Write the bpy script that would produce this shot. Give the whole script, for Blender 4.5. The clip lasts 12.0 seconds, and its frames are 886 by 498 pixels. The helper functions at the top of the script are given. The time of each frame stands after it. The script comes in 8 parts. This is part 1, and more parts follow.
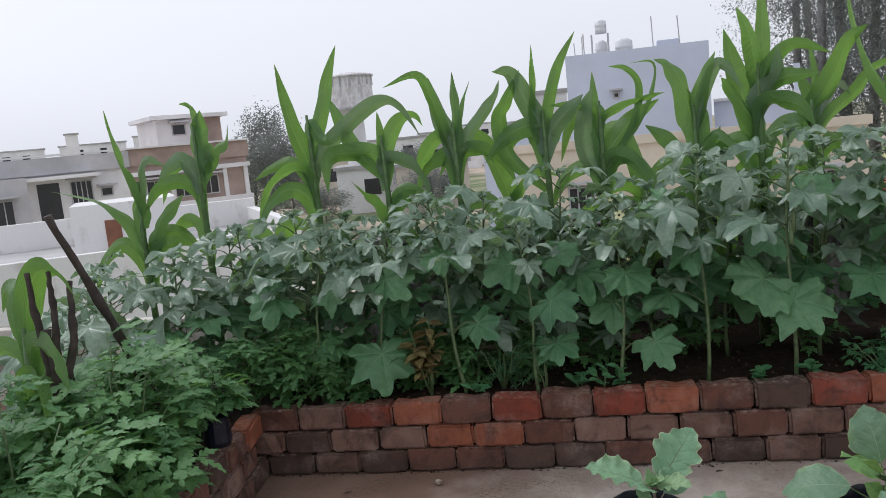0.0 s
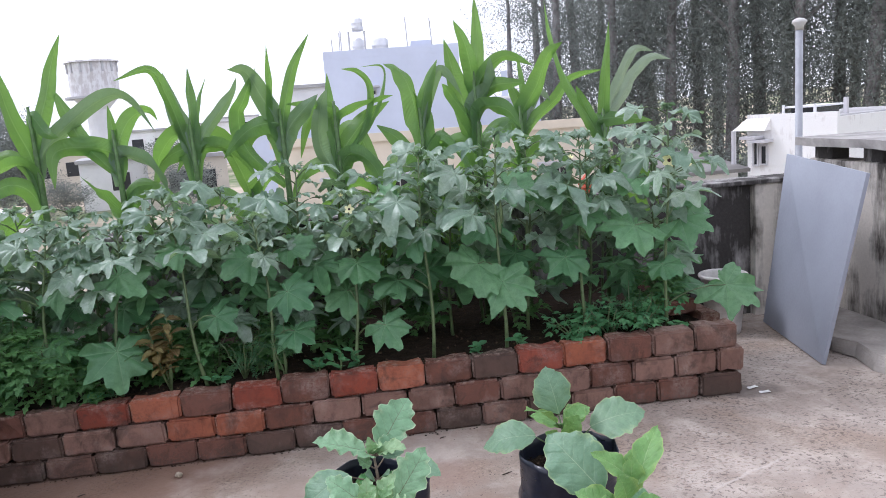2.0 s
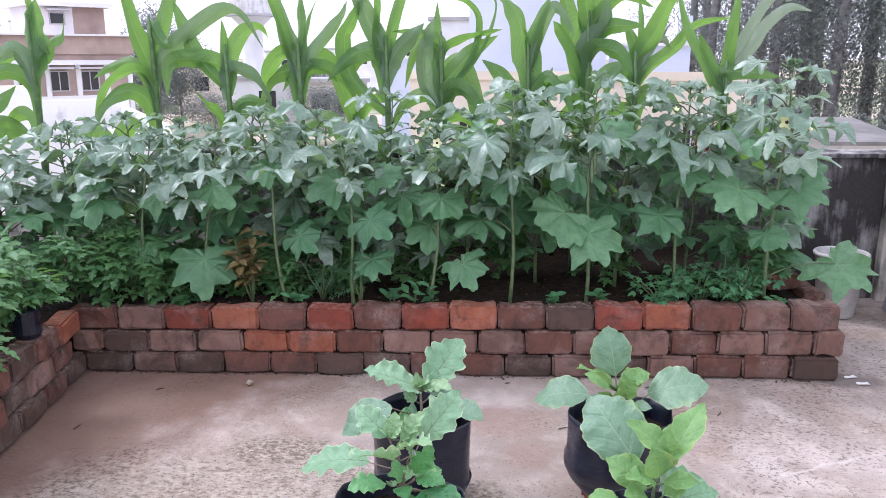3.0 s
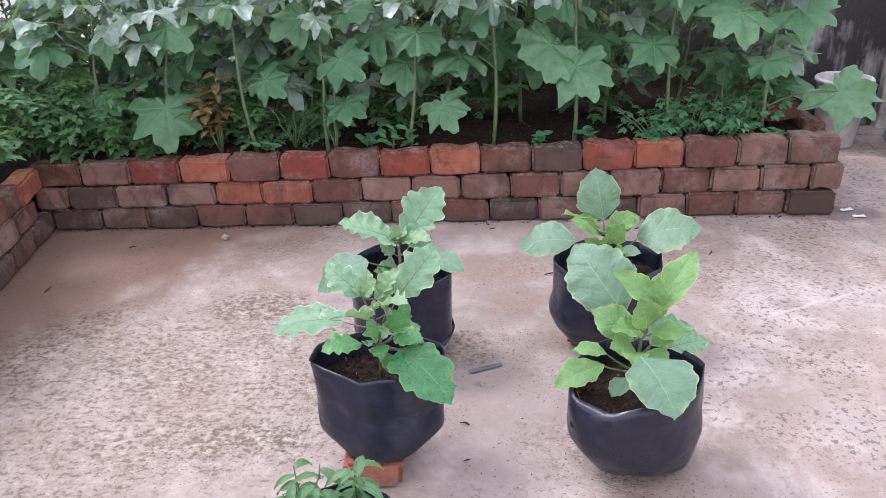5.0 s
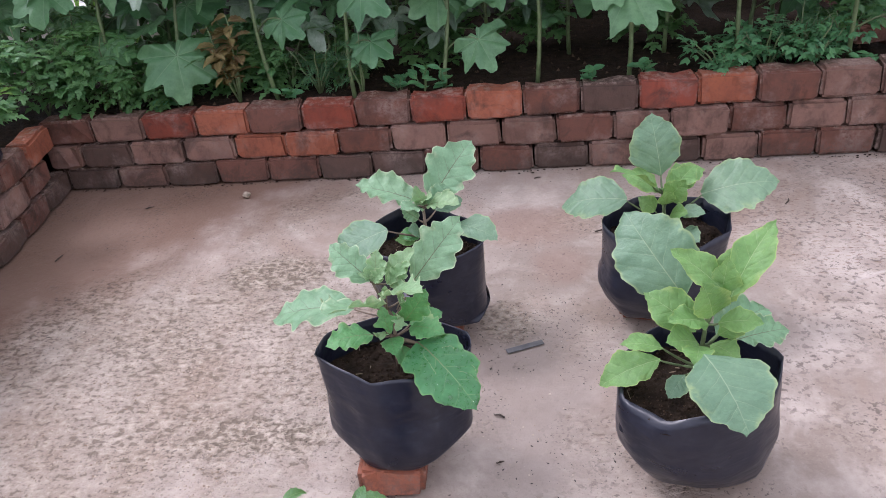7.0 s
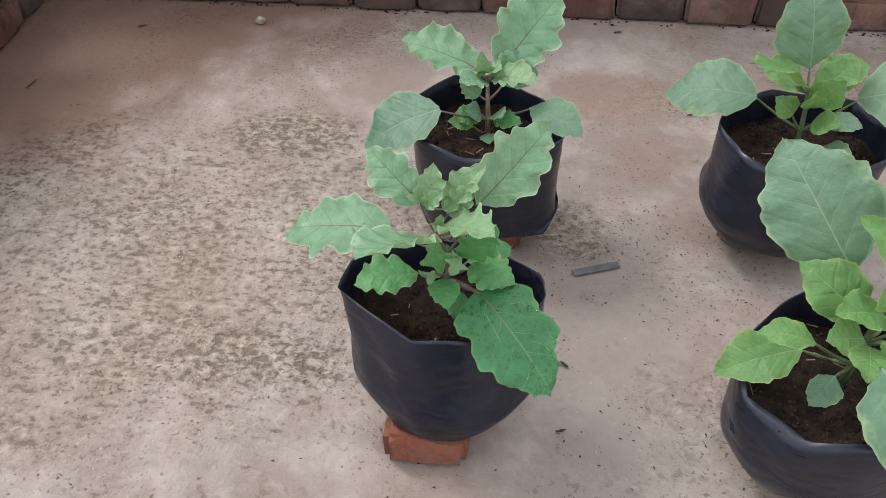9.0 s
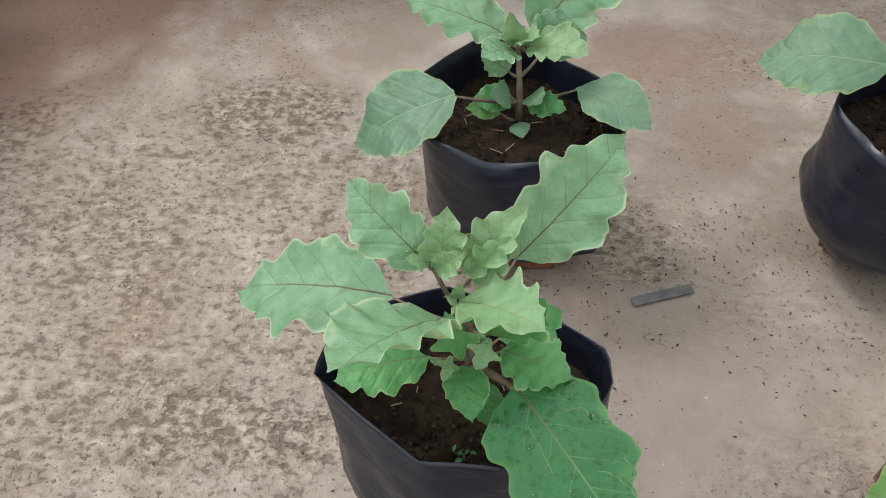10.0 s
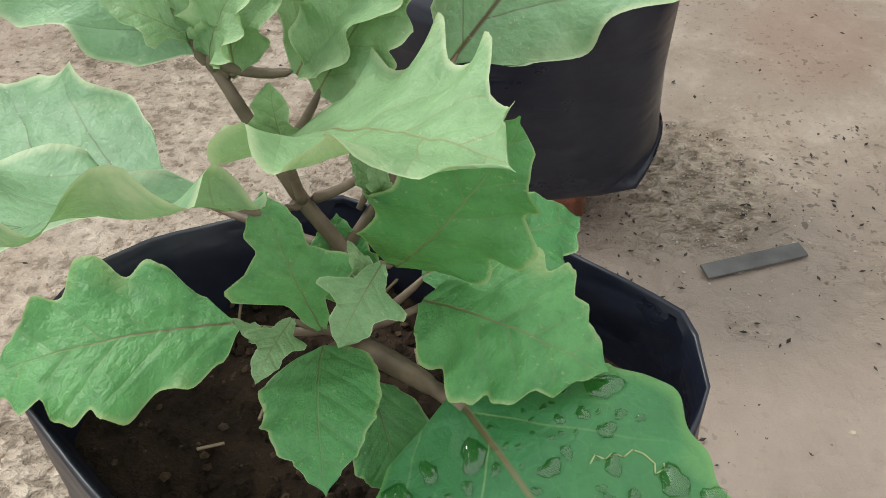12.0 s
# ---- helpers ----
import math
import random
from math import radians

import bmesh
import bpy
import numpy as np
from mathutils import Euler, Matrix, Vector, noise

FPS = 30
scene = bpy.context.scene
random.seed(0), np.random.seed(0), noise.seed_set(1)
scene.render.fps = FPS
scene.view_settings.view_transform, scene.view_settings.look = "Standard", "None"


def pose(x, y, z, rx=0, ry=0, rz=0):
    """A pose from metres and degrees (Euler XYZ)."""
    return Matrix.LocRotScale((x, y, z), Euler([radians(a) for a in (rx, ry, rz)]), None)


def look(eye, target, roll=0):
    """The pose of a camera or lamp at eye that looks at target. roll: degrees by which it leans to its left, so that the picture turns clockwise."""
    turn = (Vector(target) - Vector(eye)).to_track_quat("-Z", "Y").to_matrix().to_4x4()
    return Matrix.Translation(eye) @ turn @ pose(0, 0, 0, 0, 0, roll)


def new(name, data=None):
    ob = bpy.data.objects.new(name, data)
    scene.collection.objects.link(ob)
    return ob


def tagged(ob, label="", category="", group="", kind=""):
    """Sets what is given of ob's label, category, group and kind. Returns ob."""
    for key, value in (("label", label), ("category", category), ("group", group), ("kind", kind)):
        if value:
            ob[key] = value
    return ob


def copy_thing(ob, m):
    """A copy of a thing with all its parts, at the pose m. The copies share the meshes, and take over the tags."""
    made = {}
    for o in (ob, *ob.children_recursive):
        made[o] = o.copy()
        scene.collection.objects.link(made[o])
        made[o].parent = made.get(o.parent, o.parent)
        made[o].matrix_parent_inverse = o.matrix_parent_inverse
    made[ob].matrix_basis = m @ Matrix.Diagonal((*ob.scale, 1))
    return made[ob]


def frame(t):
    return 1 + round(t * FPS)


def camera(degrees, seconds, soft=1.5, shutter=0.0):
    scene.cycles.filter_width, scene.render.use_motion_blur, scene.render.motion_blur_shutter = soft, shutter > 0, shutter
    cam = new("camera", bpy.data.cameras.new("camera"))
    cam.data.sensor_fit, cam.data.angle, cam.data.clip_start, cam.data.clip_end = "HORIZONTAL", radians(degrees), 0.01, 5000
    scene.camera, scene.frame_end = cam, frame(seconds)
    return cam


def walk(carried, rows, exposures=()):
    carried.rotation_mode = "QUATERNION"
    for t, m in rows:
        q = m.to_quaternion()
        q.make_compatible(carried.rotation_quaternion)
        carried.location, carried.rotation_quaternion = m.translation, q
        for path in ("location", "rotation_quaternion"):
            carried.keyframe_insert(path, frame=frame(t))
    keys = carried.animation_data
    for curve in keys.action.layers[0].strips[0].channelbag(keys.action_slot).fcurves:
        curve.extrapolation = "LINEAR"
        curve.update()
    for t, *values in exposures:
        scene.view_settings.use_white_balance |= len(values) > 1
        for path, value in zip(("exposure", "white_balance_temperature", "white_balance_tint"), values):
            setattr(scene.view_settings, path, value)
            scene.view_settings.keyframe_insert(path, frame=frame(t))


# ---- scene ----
cam = camera(58.4, 12.0, 0.9)
EXPOSURES = [(0.0, -0.24, 6050, 13), (0.8, 0.0, 6020, 13), (1.5, 0.36, 5800, 16), (2.5, 0.58, 5780, 20), (3.0, 0.83, 5680, 24), (3.5, 0.95, 5650, 27), (5.5, 0.82, 5820, 27), (6.5, 0.72, 5820, 30), (7.5, 0.45, 6100, 16), (8.5, 0.32, 6300, 8), (9.0, 0.3, 6150, 14), (9.5, 0.27, 6000, 18), (10.0, 0.27, 6350, 8), (11, 0.3, 6550, 5), (12.0, 0.45, 6600, 6)]
PATH = [
    (0, (1.554, -3.421, 1.522), (1.239, -1.466, 1.242), -5.5),
    (0.5, (1.594, -3.555, 1.532), (1.422, -1.58, 1.271), -5.2),
    (1, (1.64, -3.612, 1.528), (1.679, -1.633, 1.237), -4.5),
    (1.5, (1.684, -3.635, 1.525), (1.867, -1.676, 1.164), -4.4),
    (2, (1.696, -3.629, 1.531), (1.963, -1.677, 1.189), -4.2),
    (2.5, (1.779, -3.615, 1.525), (1.852, -1.65, 1.158), -3.7),
    (3, (1.914, -3.571, 1.508), (1.855, -1.63, 1.031), 0.1),
    (3.5, (1.996, -3.549, 1.485), (1.865, -1.642, 0.897), -0.5),
    (3.7, (2.01, -3.542, 1.474), (1.898, -1.648, 0.842), -1.0),
    (5.3, (1.956, -3.317, 1.474), (1.916, -1.53, 0.577), -1.7),
    (5.5, (1.971, -3.27, 1.491), (1.872, -1.496, 0.571), -1.6),
    (6, (2.046, -3.236, 1.457), (1.729, -1.527, 0.469), -1.8),
    (6.5, (2.098, -3.14, 1.444), (1.807, -1.478, 0.371), -2.7),
    (6.7, (2.088, -3.09, 1.433), (1.826, -1.382, 0.428), -4.7),
    (8.3, (1.793, -2.862, 1.382), (1.839, -1.291, 0.144), -0.4),
    (8.5, (1.823, -2.776, 1.353), (1.754, -1.262, 0.049), -1.7),
    (9, (1.883, -2.535, 1.319), (1.665, -1.11, -0.067), -1.4),
    (9.5, (1.856, -2.327, 1.273), (1.675, -1.067, -0.27), -3.1),
    (10, (1.82, -2.112, 1.135), (1.573, -0.816, -0.368), -3.9),
    (10.5, (1.837, -1.975, 0.872), (1.569, -0.727, -0.668), -1.9),
    (11, (1.863, -1.914, 0.716), (1.573, -0.733, -0.873), -5.2),
    (11.5, (1.861, -1.855, 0.623), (1.534, -0.714, -0.987), -8.6),
    (12, (1.847, -1.822, 0.638), (1.526, -0.456, -0.788), -6.4),
]
walk(cam, [(t, look(eye, target, roll)) for t, eye, target, roll in PATH], exposures=EXPOSURES)

# ---- light ----
SUN_EL, SUN_ROT = radians(52), radians(300)
world = bpy.data.worlds.new("sky")
scene.world = world
world.use_nodes = True
wn = world.node_tree
sky = wn.nodes.new("ShaderNodeTexSky")
sky.sky_type = "NISHITA"
sky.sun_disc = False
sky.sun_elevation, sky.sun_rotation = SUN_EL, SUN_ROT
sky.air_density, sky.dust_density, sky.ozone_density = 1.0, 6.0, 1.0
pale = wn.nodes.new("ShaderNodeHueSaturation")
pale.inputs["Saturation"].default_value = 0.12
wn.links.new(sky.outputs[0], pale.inputs["Color"])
# an even cloud cover: most of the light is white, some of it keeps the sky's gradient
cloud = wn.nodes.new("ShaderNodeMix")
cloud.data_type = "RGBA"
cloud.inputs["Factor"].default_value = 0.6
cloud.inputs["B"].default_value = (14.4, 14.5, 14.7, 1)
wn.links.new(pale.outputs[0], cloud.inputs["A"])
back = wn.nodes["Background"]
back.inputs["Strength"].default_value = 0.1
wn.links.new(cloud.outputs["Result"], back.inputs["Color"])

sun = new("sun", bpy.data.lights.new("sun", "SUN"))
sun.data.energy, sun.data.angle, sun.data.color = 0.9, radians(14), (1.0, 0.96, 0.9)
sun_dir = Vector((math.sin(SUN_ROT) * math.cos(SUN_EL), math.cos(SUN_ROT) * math.cos(SUN_EL), math.sin(SUN_EL)))
sun.matrix_world = look(sun_dir * 50, (0, 0, 0))

# ---- materials ----
class Mat:
    """A short way to write node materials."""

    def __init__(self, name):
        self.m = bpy.data.materials.new(name)
        self.m.use_nodes = True
        self.t = self.m.node_tree
        self.bsdf = self.t.nodes["Principled BSDF"]
        self.out = self.t.nodes["Material Output"]

    def put(self, socket, value):
        if isinstance(value, bpy.types.NodeSocket):
            self.t.links.new(value, socket)
        elif isinstance(value, (tuple, list)) and len(value) == 3 and socket.type == "RGBA":
            socket.default_value = (*value, 1)
        else:
            socket.default_value = value

    def node(self, kind, **inputs):
        n = self.t.nodes.new("ShaderNode" + kind)
        for k, v in inputs.items():
            self.put(n.inputs[k.replace("_", " ")], v)
        return n

    def coord(self, which="Object"):
        return self.node("TexCoord").outputs[which]

    def place(self):
        """World place: patterns run on across pieces."""
        return self.node("NewGeometry").outputs["Position"]

    def rand(self):
        return self.node("ObjectInfo").outputs["Random"]

    def island(self):
        return self.node("NewGeometry").outputs["Random Per Island"]

    def noise(self, vec, scale, detail=4.0, rough=0.55, dist=0.0):
        return self.node("TexNoise", Vector=vec, Scale=scale, Detail=detail, Roughness=rough, Distortion=dist).outputs["Fac"]

    def voronoi(self, vec, scale):
        return self.node("TexVoronoi", Vector=vec, Scale=scale).outputs["Distance"]

    def span(self, v, a, b, c=0.0, d=1.0):
        n = self.node("MapRange", Value=v)
        for k, x in zip(("From Min", "From Max", "To Min", "To Max"), (a, b, c, d)):
            self.put(n.inputs[k], x)
        return n.outputs["Result"]

    def math(self, op, a, b=0.0, clamp=False):
        n = self.t.nodes.new("ShaderNodeMath")
        n.operation, n.use_clamp = op, clamp
        self.put(n.inputs[0], a)
        self.put(n.inputs[1], b)
        return n.outputs[0]

    def mix(self, f, a, b, mode="MIX"):
        n = self.t.nodes.new("ShaderNodeMix")
        n.data_type, n.blend_type = "RGBA", mode
        self.put(n.inputs[0], f)
        self.put(n.inputs[6], a)
        self.put(n.inputs[7], b)
        return n.outputs[2]

    def bump(self, h, strength=0.3, dist=0.01):
        return self.node("Bump", Height=h, Strength=strength, Distance=dist).outputs["Normal"]

    def stretch(self, vec, sx, sy, sz):
        n = self.node("Mapping", Vector=vec)
        n.inputs["Scale"].default_value = (sx, sy, sz)
        return n.outputs[0]

    def done(self, color, rough=0.7, normal=None, metal=0.0, spec=0.5):
        b = self.bsdf.inputs
        self.put(b["Base Color"], color)
        self.put(b["Roughness"], rough)
        self.put(b["Metallic"], metal)
        self.put(b["Specular IOR Level"], spec)
        if normal is not None:
            self.put(b["Normal"], normal)
        return self.m


def plain(name, color, rough=0.6, vary=0.15, scale=6.0, grain=60.0, bump=0.15, metal=0.0, spec=0.5):
    """A surface of one colour with stains, grain and slight relief."""
    k = Mat(name)
    p = k.place()
    a, g = k.noise(p, scale), k.noise(p, grain)
    dark = tuple(c * (1 - 1.6 * vary) for c in color)
    light = tuple(min(1, c * (1 + vary)) for c in color)
    c = k.mix(k.span(a, 0.3, 0.7), dark, light)
    c = k.mix(k.math("MULTIPLY", k.span(g, 0.45, 0.75), vary), c, tuple(x * 0.6 for x in color))
    return k.done(c, k.span(g, 0.3, 0.7, max(0.02, rough - 0.08), min(1, rough + 0.08)), k.bump(g, bump, 0.004), metal, spec)


def leaf_mat(name, deep, fresh, vein, veins, rough=0.45, sheer=0.3, spec=0.5, edge=None, glow=None, rib=None, margin=None):
    """A leaf: mottled green with veins along the blade's own coordinates, part of the light passing through."""
    k = Mat(name)
    uv = k.coord("UV")
    sep = k.node("SeparateXYZ", Vector=uv)
    x, y = k.math("ABSOLUTE", sep.outputs[0]), sep.outputs[1]
    place = k.place()
    r = k.rand()
    mott = k.noise(place, 14.0, 4.0)
    fine = k.noise(place, 120.0, 3.0)
    f = k.math("ADD", k.math("MULTIPLY", k.span(mott, 0.3, 0.7), 0.4), k.math("MULTIPLY", r, 0.6))
    c = k.mix(f, deep, fresh)
    c = k.mix(k.span(fine, 0.5, 0.8, 0, 0.25), c, tuple(v * 0.6 for v in deep))
    if veins == "pinnate":
        mid = k.math("MULTIPLY", k.span(k.math("ADD", x, k.math("MULTIPLY", y, 0.003)), 0.003, 0.0085, 1, 0), k.span(y, 0.6, 1.0, 1, 0.3))
        alt = k.math("MULTIPLY", k.math("SIGN", sep.outputs[0]), 0.035)
        bent = k.math("ADD", k.math("ADD", k.math("MULTIPLY", x, 0.85), alt), k.math("MULTIPLY", k.math("SUBTRACT", k.noise(uv, 3.5, 2.0), 0.5), 0.09))
        s = k.math("FRACT", k.math("MULTIPLY", k.math("SUBTRACT", y, bent), 5.2))
        d = k.math("ABSOLUTE", k.math("SUBTRACT", s, 0.5))
        side = k.math("MULTIPLY", k.span(d, 0.005, 0.024, 0.8, 0), k.span(x, 0.02, 0.3, 1, 0.0))
        net = k.node("TexVoronoi", Vector=uv, Scale=22.0)
        net.feature = "DISTANCE_TO_EDGE"
        cell = k.span(net.outputs["Distance"], 0.0, 0.16)
        v = side
        quilt = k.math("ADD", k.math("ADD", k.math("MULTIPLY", k.span(d, 0.0, 0.2), 0.25), k.math("MULTIPLY", cell, 0.06)), k.math("SUBTRACT", k.math("MULTIPLY", k.noise(uv, 13.0, 4.0, 0.6), 0.75), k.math("MULTIPLY", mid, 0.2)))
        c = k.mix(k.span(net.outputs["Distance"], 0.0, 0.05, 0.09, 0.0), c, tuple(min(1, q * 1.5) for q in fresh))
        c = k.mix(k.span(k.noise(uv, 7.0, 5.0, 0.65), 0.42, 0.66, 0, 0.55), c, tuple(q * 0.72 for q in deep))
    elif veins == "palmate":
        ang = k.math("ABSOLUTE", k.math("ARCTAN2", sep.outputs[0], y))
        rad = k.math("SQRT", k.math("ADD", k.math("MULTIPLY", x, x), k.math("MULTIPLY", y, y)))
        n = k.math("ROUND", k.math("DIVIDE", ang, 0.87))
        d = k.math("MULTIPLY", rad, k.math("ABSOLUTE", k.math("SUBTRACT", ang, k.math("MULTIPLY", n, 0.87))))
        v = k.math("MULTIPLY", k.span(d, 0.003, 0.014, 0.6, 0), k.span(rad, 0.2, 0.9, 1, 0.2))
        quilt = k.math("ADD", k.math("MULTIPLY", k.noise(uv, 11.0, 4.0, 0.6), 0.6), k.math("SUBTRACT", d, k.math("MULTIPLY", v, 0.2)))
        c = k.mix(k.span(k.noise(uv, 6.0, 5.0, 0.65), 0.45, 0.68, 0, 0.5), c, tuple(q * 0.7 for q in deep))
        c = k.mix(k.math("MULTIPLY", k.span(rad, 0.55, 1.0), k.span(k.noise(place, 22.0, 3.0), 0.5, 0.72, 0, 0.6)), c, tuple(min(1, q * 1.5) for q in fresh))
    elif veins == "parallel":
        mid = k.span(x, 0.025, 0.07, 0.55, 0)
        line = k.math("FRACT", k.math("MULTIPLY", x, 9.0))
        d = k.math("ABSOLUTE", k.math("SUBTRACT", line, 0.5))
        v = k.math("MAXIMUM", mid, k.span(d, 0.1, 0.5, 0, 0.14))
        quilt = d
    else:
        v = k.span(x, 0.01, 0.05, 0.6, 0)
        quilt = fine
    c = k.mix(v, c, vein)
    if veins == "pinnate":
        c = k.mix(mid, c, k.mix(k.span(y, 0.1, 0.6), rib or vein, vein))
    if margin:
        em = k.t.nodes.new("ShaderNodeUVMap")
        em.uv_map = "edge"
        rim = k.node("SeparateXYZ", Vector=em.outputs[0]).outputs[0]
        spots = k.noise(place, 26.0, 4.0, 0.65)
        f = k.math("MAXIMUM", k.span(rim, 0.92, 0.985, 0, 0.7), k.math("MULTIPLY", k.span(rim, 0.6, 0.97, 0, 0.75), k.span(spots, 0.52, 0.68)))
        c = k.mix(f, c, margin)
        c = k.mix(k.span(k.noise(place, 420.0, 2.0), 0.66, 0.72, 0, 0.4), c, margin)
    if edge:
        c = k.mix(k.span(k.noise(place, 30.0), 0.55, 0.75, 0, 0.6), c, edge)
    b = k.bump(k.math("ADD", k.math("MULTIPLY", quilt, 0.9), k.math("MULTIPLY", fine, 0.12)), 0.36, 0.009)
    m = k.done(c, k.span(fine, 0.3, 0.7, rough - 0.07, rough + 0.07), b, 0.0, spec)
    lit = k.node("BsdfTranslucent", Normal=b)
    k.put(lit.inputs["Color"], k.mix(0.6, c, glow or tuple(min(1, v * 2.2) for v in fresh)))
    both = k.node("MixShader", Fac=sheer)
    k.t.links.new(k.bsdf.outputs[0], both.inputs[1])
    k.t.links.new(lit.outputs[0], both.inputs[2])
    k.t.links.new(both.outputs[0], k.out.inputs["Surface"])
    return m


def concrete_mat():
    """The roof's screed: pale and smooth, washed pink, worn to grit in places, with brown damp and soot flecks."""
    k = Mat("concrete_floor")
    p = k.place()
    sep = k.node("SeparateXYZ", Vector=p)
    px, py = sep.outputs[0], sep.outputs[1]
    big = k.noise(p, 1.6, 5.0, 0.6, 0.2)
    mid = k.noise(p, 6.0, 7.0, 0.66, 0.2)
    fine = k.noise(p, 42.0, 6.0, 0.72)
    tiny = k.noise(p, 170.0, 3.0, 0.7)

    def spot(cx, cy, rx, ry, amount, ragged=1.3, turn=0.0):
        """A ragged oval area of the floor."""
        dx, dy = k.math("SUBTRACT", px, cx), k.math("SUBTRACT", py, cy)
        c, q = math.cos(turn), math.sin(turn)
        ux = k.math("DIVIDE", k.math("ADD", k.math("MULTIPLY", dx, c), k.math("MULTIPLY", dy, q)), rx)
        uy = k.math("DIVIDE", k.math("SUBTRACT", k.math("MULTIPLY", dy, c), k.math("MULTIPLY", dx, q)), ry)
        d = k.math("SQRT", k.math("ADD", k.math("MULTIPLY", ux, ux), k.math("MULTIPLY", uy, uy)))
        return k.span(k.math("ADD", d, k.math("MULTIPLY", k.math("SUBTRACT", mid, 0.5), ragged)), 0.55, 1.1, amount, 0.0)

    c = k.mix(k.span(big, 0.34, 0.66), (0.262, 0.208, 0.17), (0.395, 0.335, 0.292))
    c = k.mix(k.span(mid, 0.47, 0.68, 0, 0.7), c, (0.56, 0.485, 0.425))
    c = k.mix(k.span(fine, 0.48, 0.74, 0, 0.22), c, (0.28, 0.22, 0.175))
    c = k.mix(k.span(tiny, 0.52, 0.8, 0, 0.2), c, (0.56, 0.5, 0.44))
    sweep = k.noise(k.stretch(p, 1.0, 0.7, 1.0), 2.3, 5.0, 0.58, 0.9)
    c = k.mix(k.span(sweep, 0.5, 0.68, 0, 0.6), c, (0.30, 0.215, 0.165))
    c = k.mix(k.span(sweep, 0.46, 0.32, 0, 0.6), c, (0.56, 0.49, 0.435))
    # smoother, greyer patches between the bags, and browner ones nearer the planter
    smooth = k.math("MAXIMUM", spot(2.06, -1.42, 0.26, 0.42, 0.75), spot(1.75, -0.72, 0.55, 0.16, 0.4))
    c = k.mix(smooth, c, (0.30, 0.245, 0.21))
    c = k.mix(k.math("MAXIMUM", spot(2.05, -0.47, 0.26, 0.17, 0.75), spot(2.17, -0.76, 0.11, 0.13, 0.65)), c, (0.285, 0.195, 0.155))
    # worn places: lumps of grit; shade in the hollows between them is painted dark
    worn = spot(0.53, -0.98, 0.36, 0.17, 0.8, 1.0, 0.95)
    for cx, cy, rx, ry, amount in ((1.19, -0.76, 0.24, 0.13, 1.0), (0.93, -1.2, 0.3, 0.24, 0.75), (1.33, -1.55, 0.26, 0.10, 1.0), (1.02, -1.52, 0.3, 0.2, 0.75), (1.05, -1.25, 0.85, 0.62, 0.62), (0.7, -1.75, 0.4, 0.35, 0.62), (1.35, -2.1, 0.5, 0.3, 0.5), (1.98, -1.08, 0.1, 0.12, 0.8)):
        worn = k.math("MAXIMUM", worn, spot(cx, cy, rx, ry, amount))
    worn = k.math("MAXIMUM", worn, k.span(k.noise(p, 2.4, 4.0), 0.52, 0.68, 0.06, 0.4))
    lumps = k.noise(k.stretch(p, 1.0, 1.4, 1.0), 50.0, 3.0, 0.56, 0.25)
    coarse = k.noise(k.stretch(p, 1.0, 1.3, 1.0), 24.0, 3.0, 0.55, 0.25)
    grit = k.math("ADD", k.math("MULTIPLY", lumps, 0.68), k.math("MULTIPLY", coarse, 0.32))
    limit = k.span(worn, 0.0, 1.0, 0.385, 0.5)
    hollow = k.math("MULTIPLY", k.span(k.math("SUBTRACT", grit, limit), -0.045, 0.012, 1.0, 0.0), k.span(worn, 0.05, 0.4))
    c = k.mix(k.math("MULTIPLY", worn, 0.55), c, k.mix(k.span(coarse, 0.3, 0.7), (0.27, 0.205, 0.14), (0.53, 0.44, 0.34)))
    crest = k.math("MULTIPLY", k.span(grit, 0.52, 0.64), worn)
    c = k.mix(k.math("MULTIPLY", crest, 0.6), c, (0.66, 0.575, 0.475))
    c = k.mix(k.math("MULTIPLY", hollow, 0.78), c, k.mix(fine, (0.11, 0.085, 0.062), (0.25, 0.20, 0.15)))
    # brown damp in the corner of the planter
    slant = k.math("SUBTRACT", px, k.math("MULTIPLY", py, 0.75))
    damp = k.span(k.math("ADD", slant, k.math("MULTIPLY", k.math("SUBTRACT", mid, 0.5), 0.6)), 1.02, 1.5, 1, 0)
    earth = k.mix(k.math("ADD", k.math("MULTIPLY", fine, 0.5), k.math("MULTIPLY", big, 0.5)), (0.125, 0.066, 0.041), (0.235, 0.142, 0.1))
    c = k.mix(k.math("MULTIPLY", k.math("MULTIPLY", damp, 0.88), k.span(hollow, 0, 1, 1, 0.4)), c, earth)
    # the hollows' painted shade again, over the damp
    c = k.mix(k.math("MULTIPLY", k.math("MULTIPLY", hollow, damp), 0.7), c, (0.075, 0.04, 0.026))
    # black soot and algae flecks
    soot = k.math("MULTIPLY", k.span(k.noise(p, 105.0, 2.0), 0.62, 0.66), k.span(k.noise(p, 2.3, 3.0), 0.42, 0.6))
    zone = k.math("MAXIMUM", k.span(px, 2.5, 3.0), k.math("MAXIMUM", spot(2.1, -1.75, 0.2, 0.35, 0.9), spot(2.85, -1.4, 0.3, 0.25, 1.0)))
    soot2 = k.math("MULTIPLY", k.span(k.noise(p, 46.0, 4.0, 0.65), 0.54, 0.6), zone)
    soot2 = k.math("MULTIPLY", soot2, k.span(k.noise(p, 3.1, 3.0), 0.4, 0.56))
    c = k.mix(k.math("MULTIPLY", k.math("MAXIMUM", soot, soot2), 0.6), c, (0.05, 0.04, 0.034))
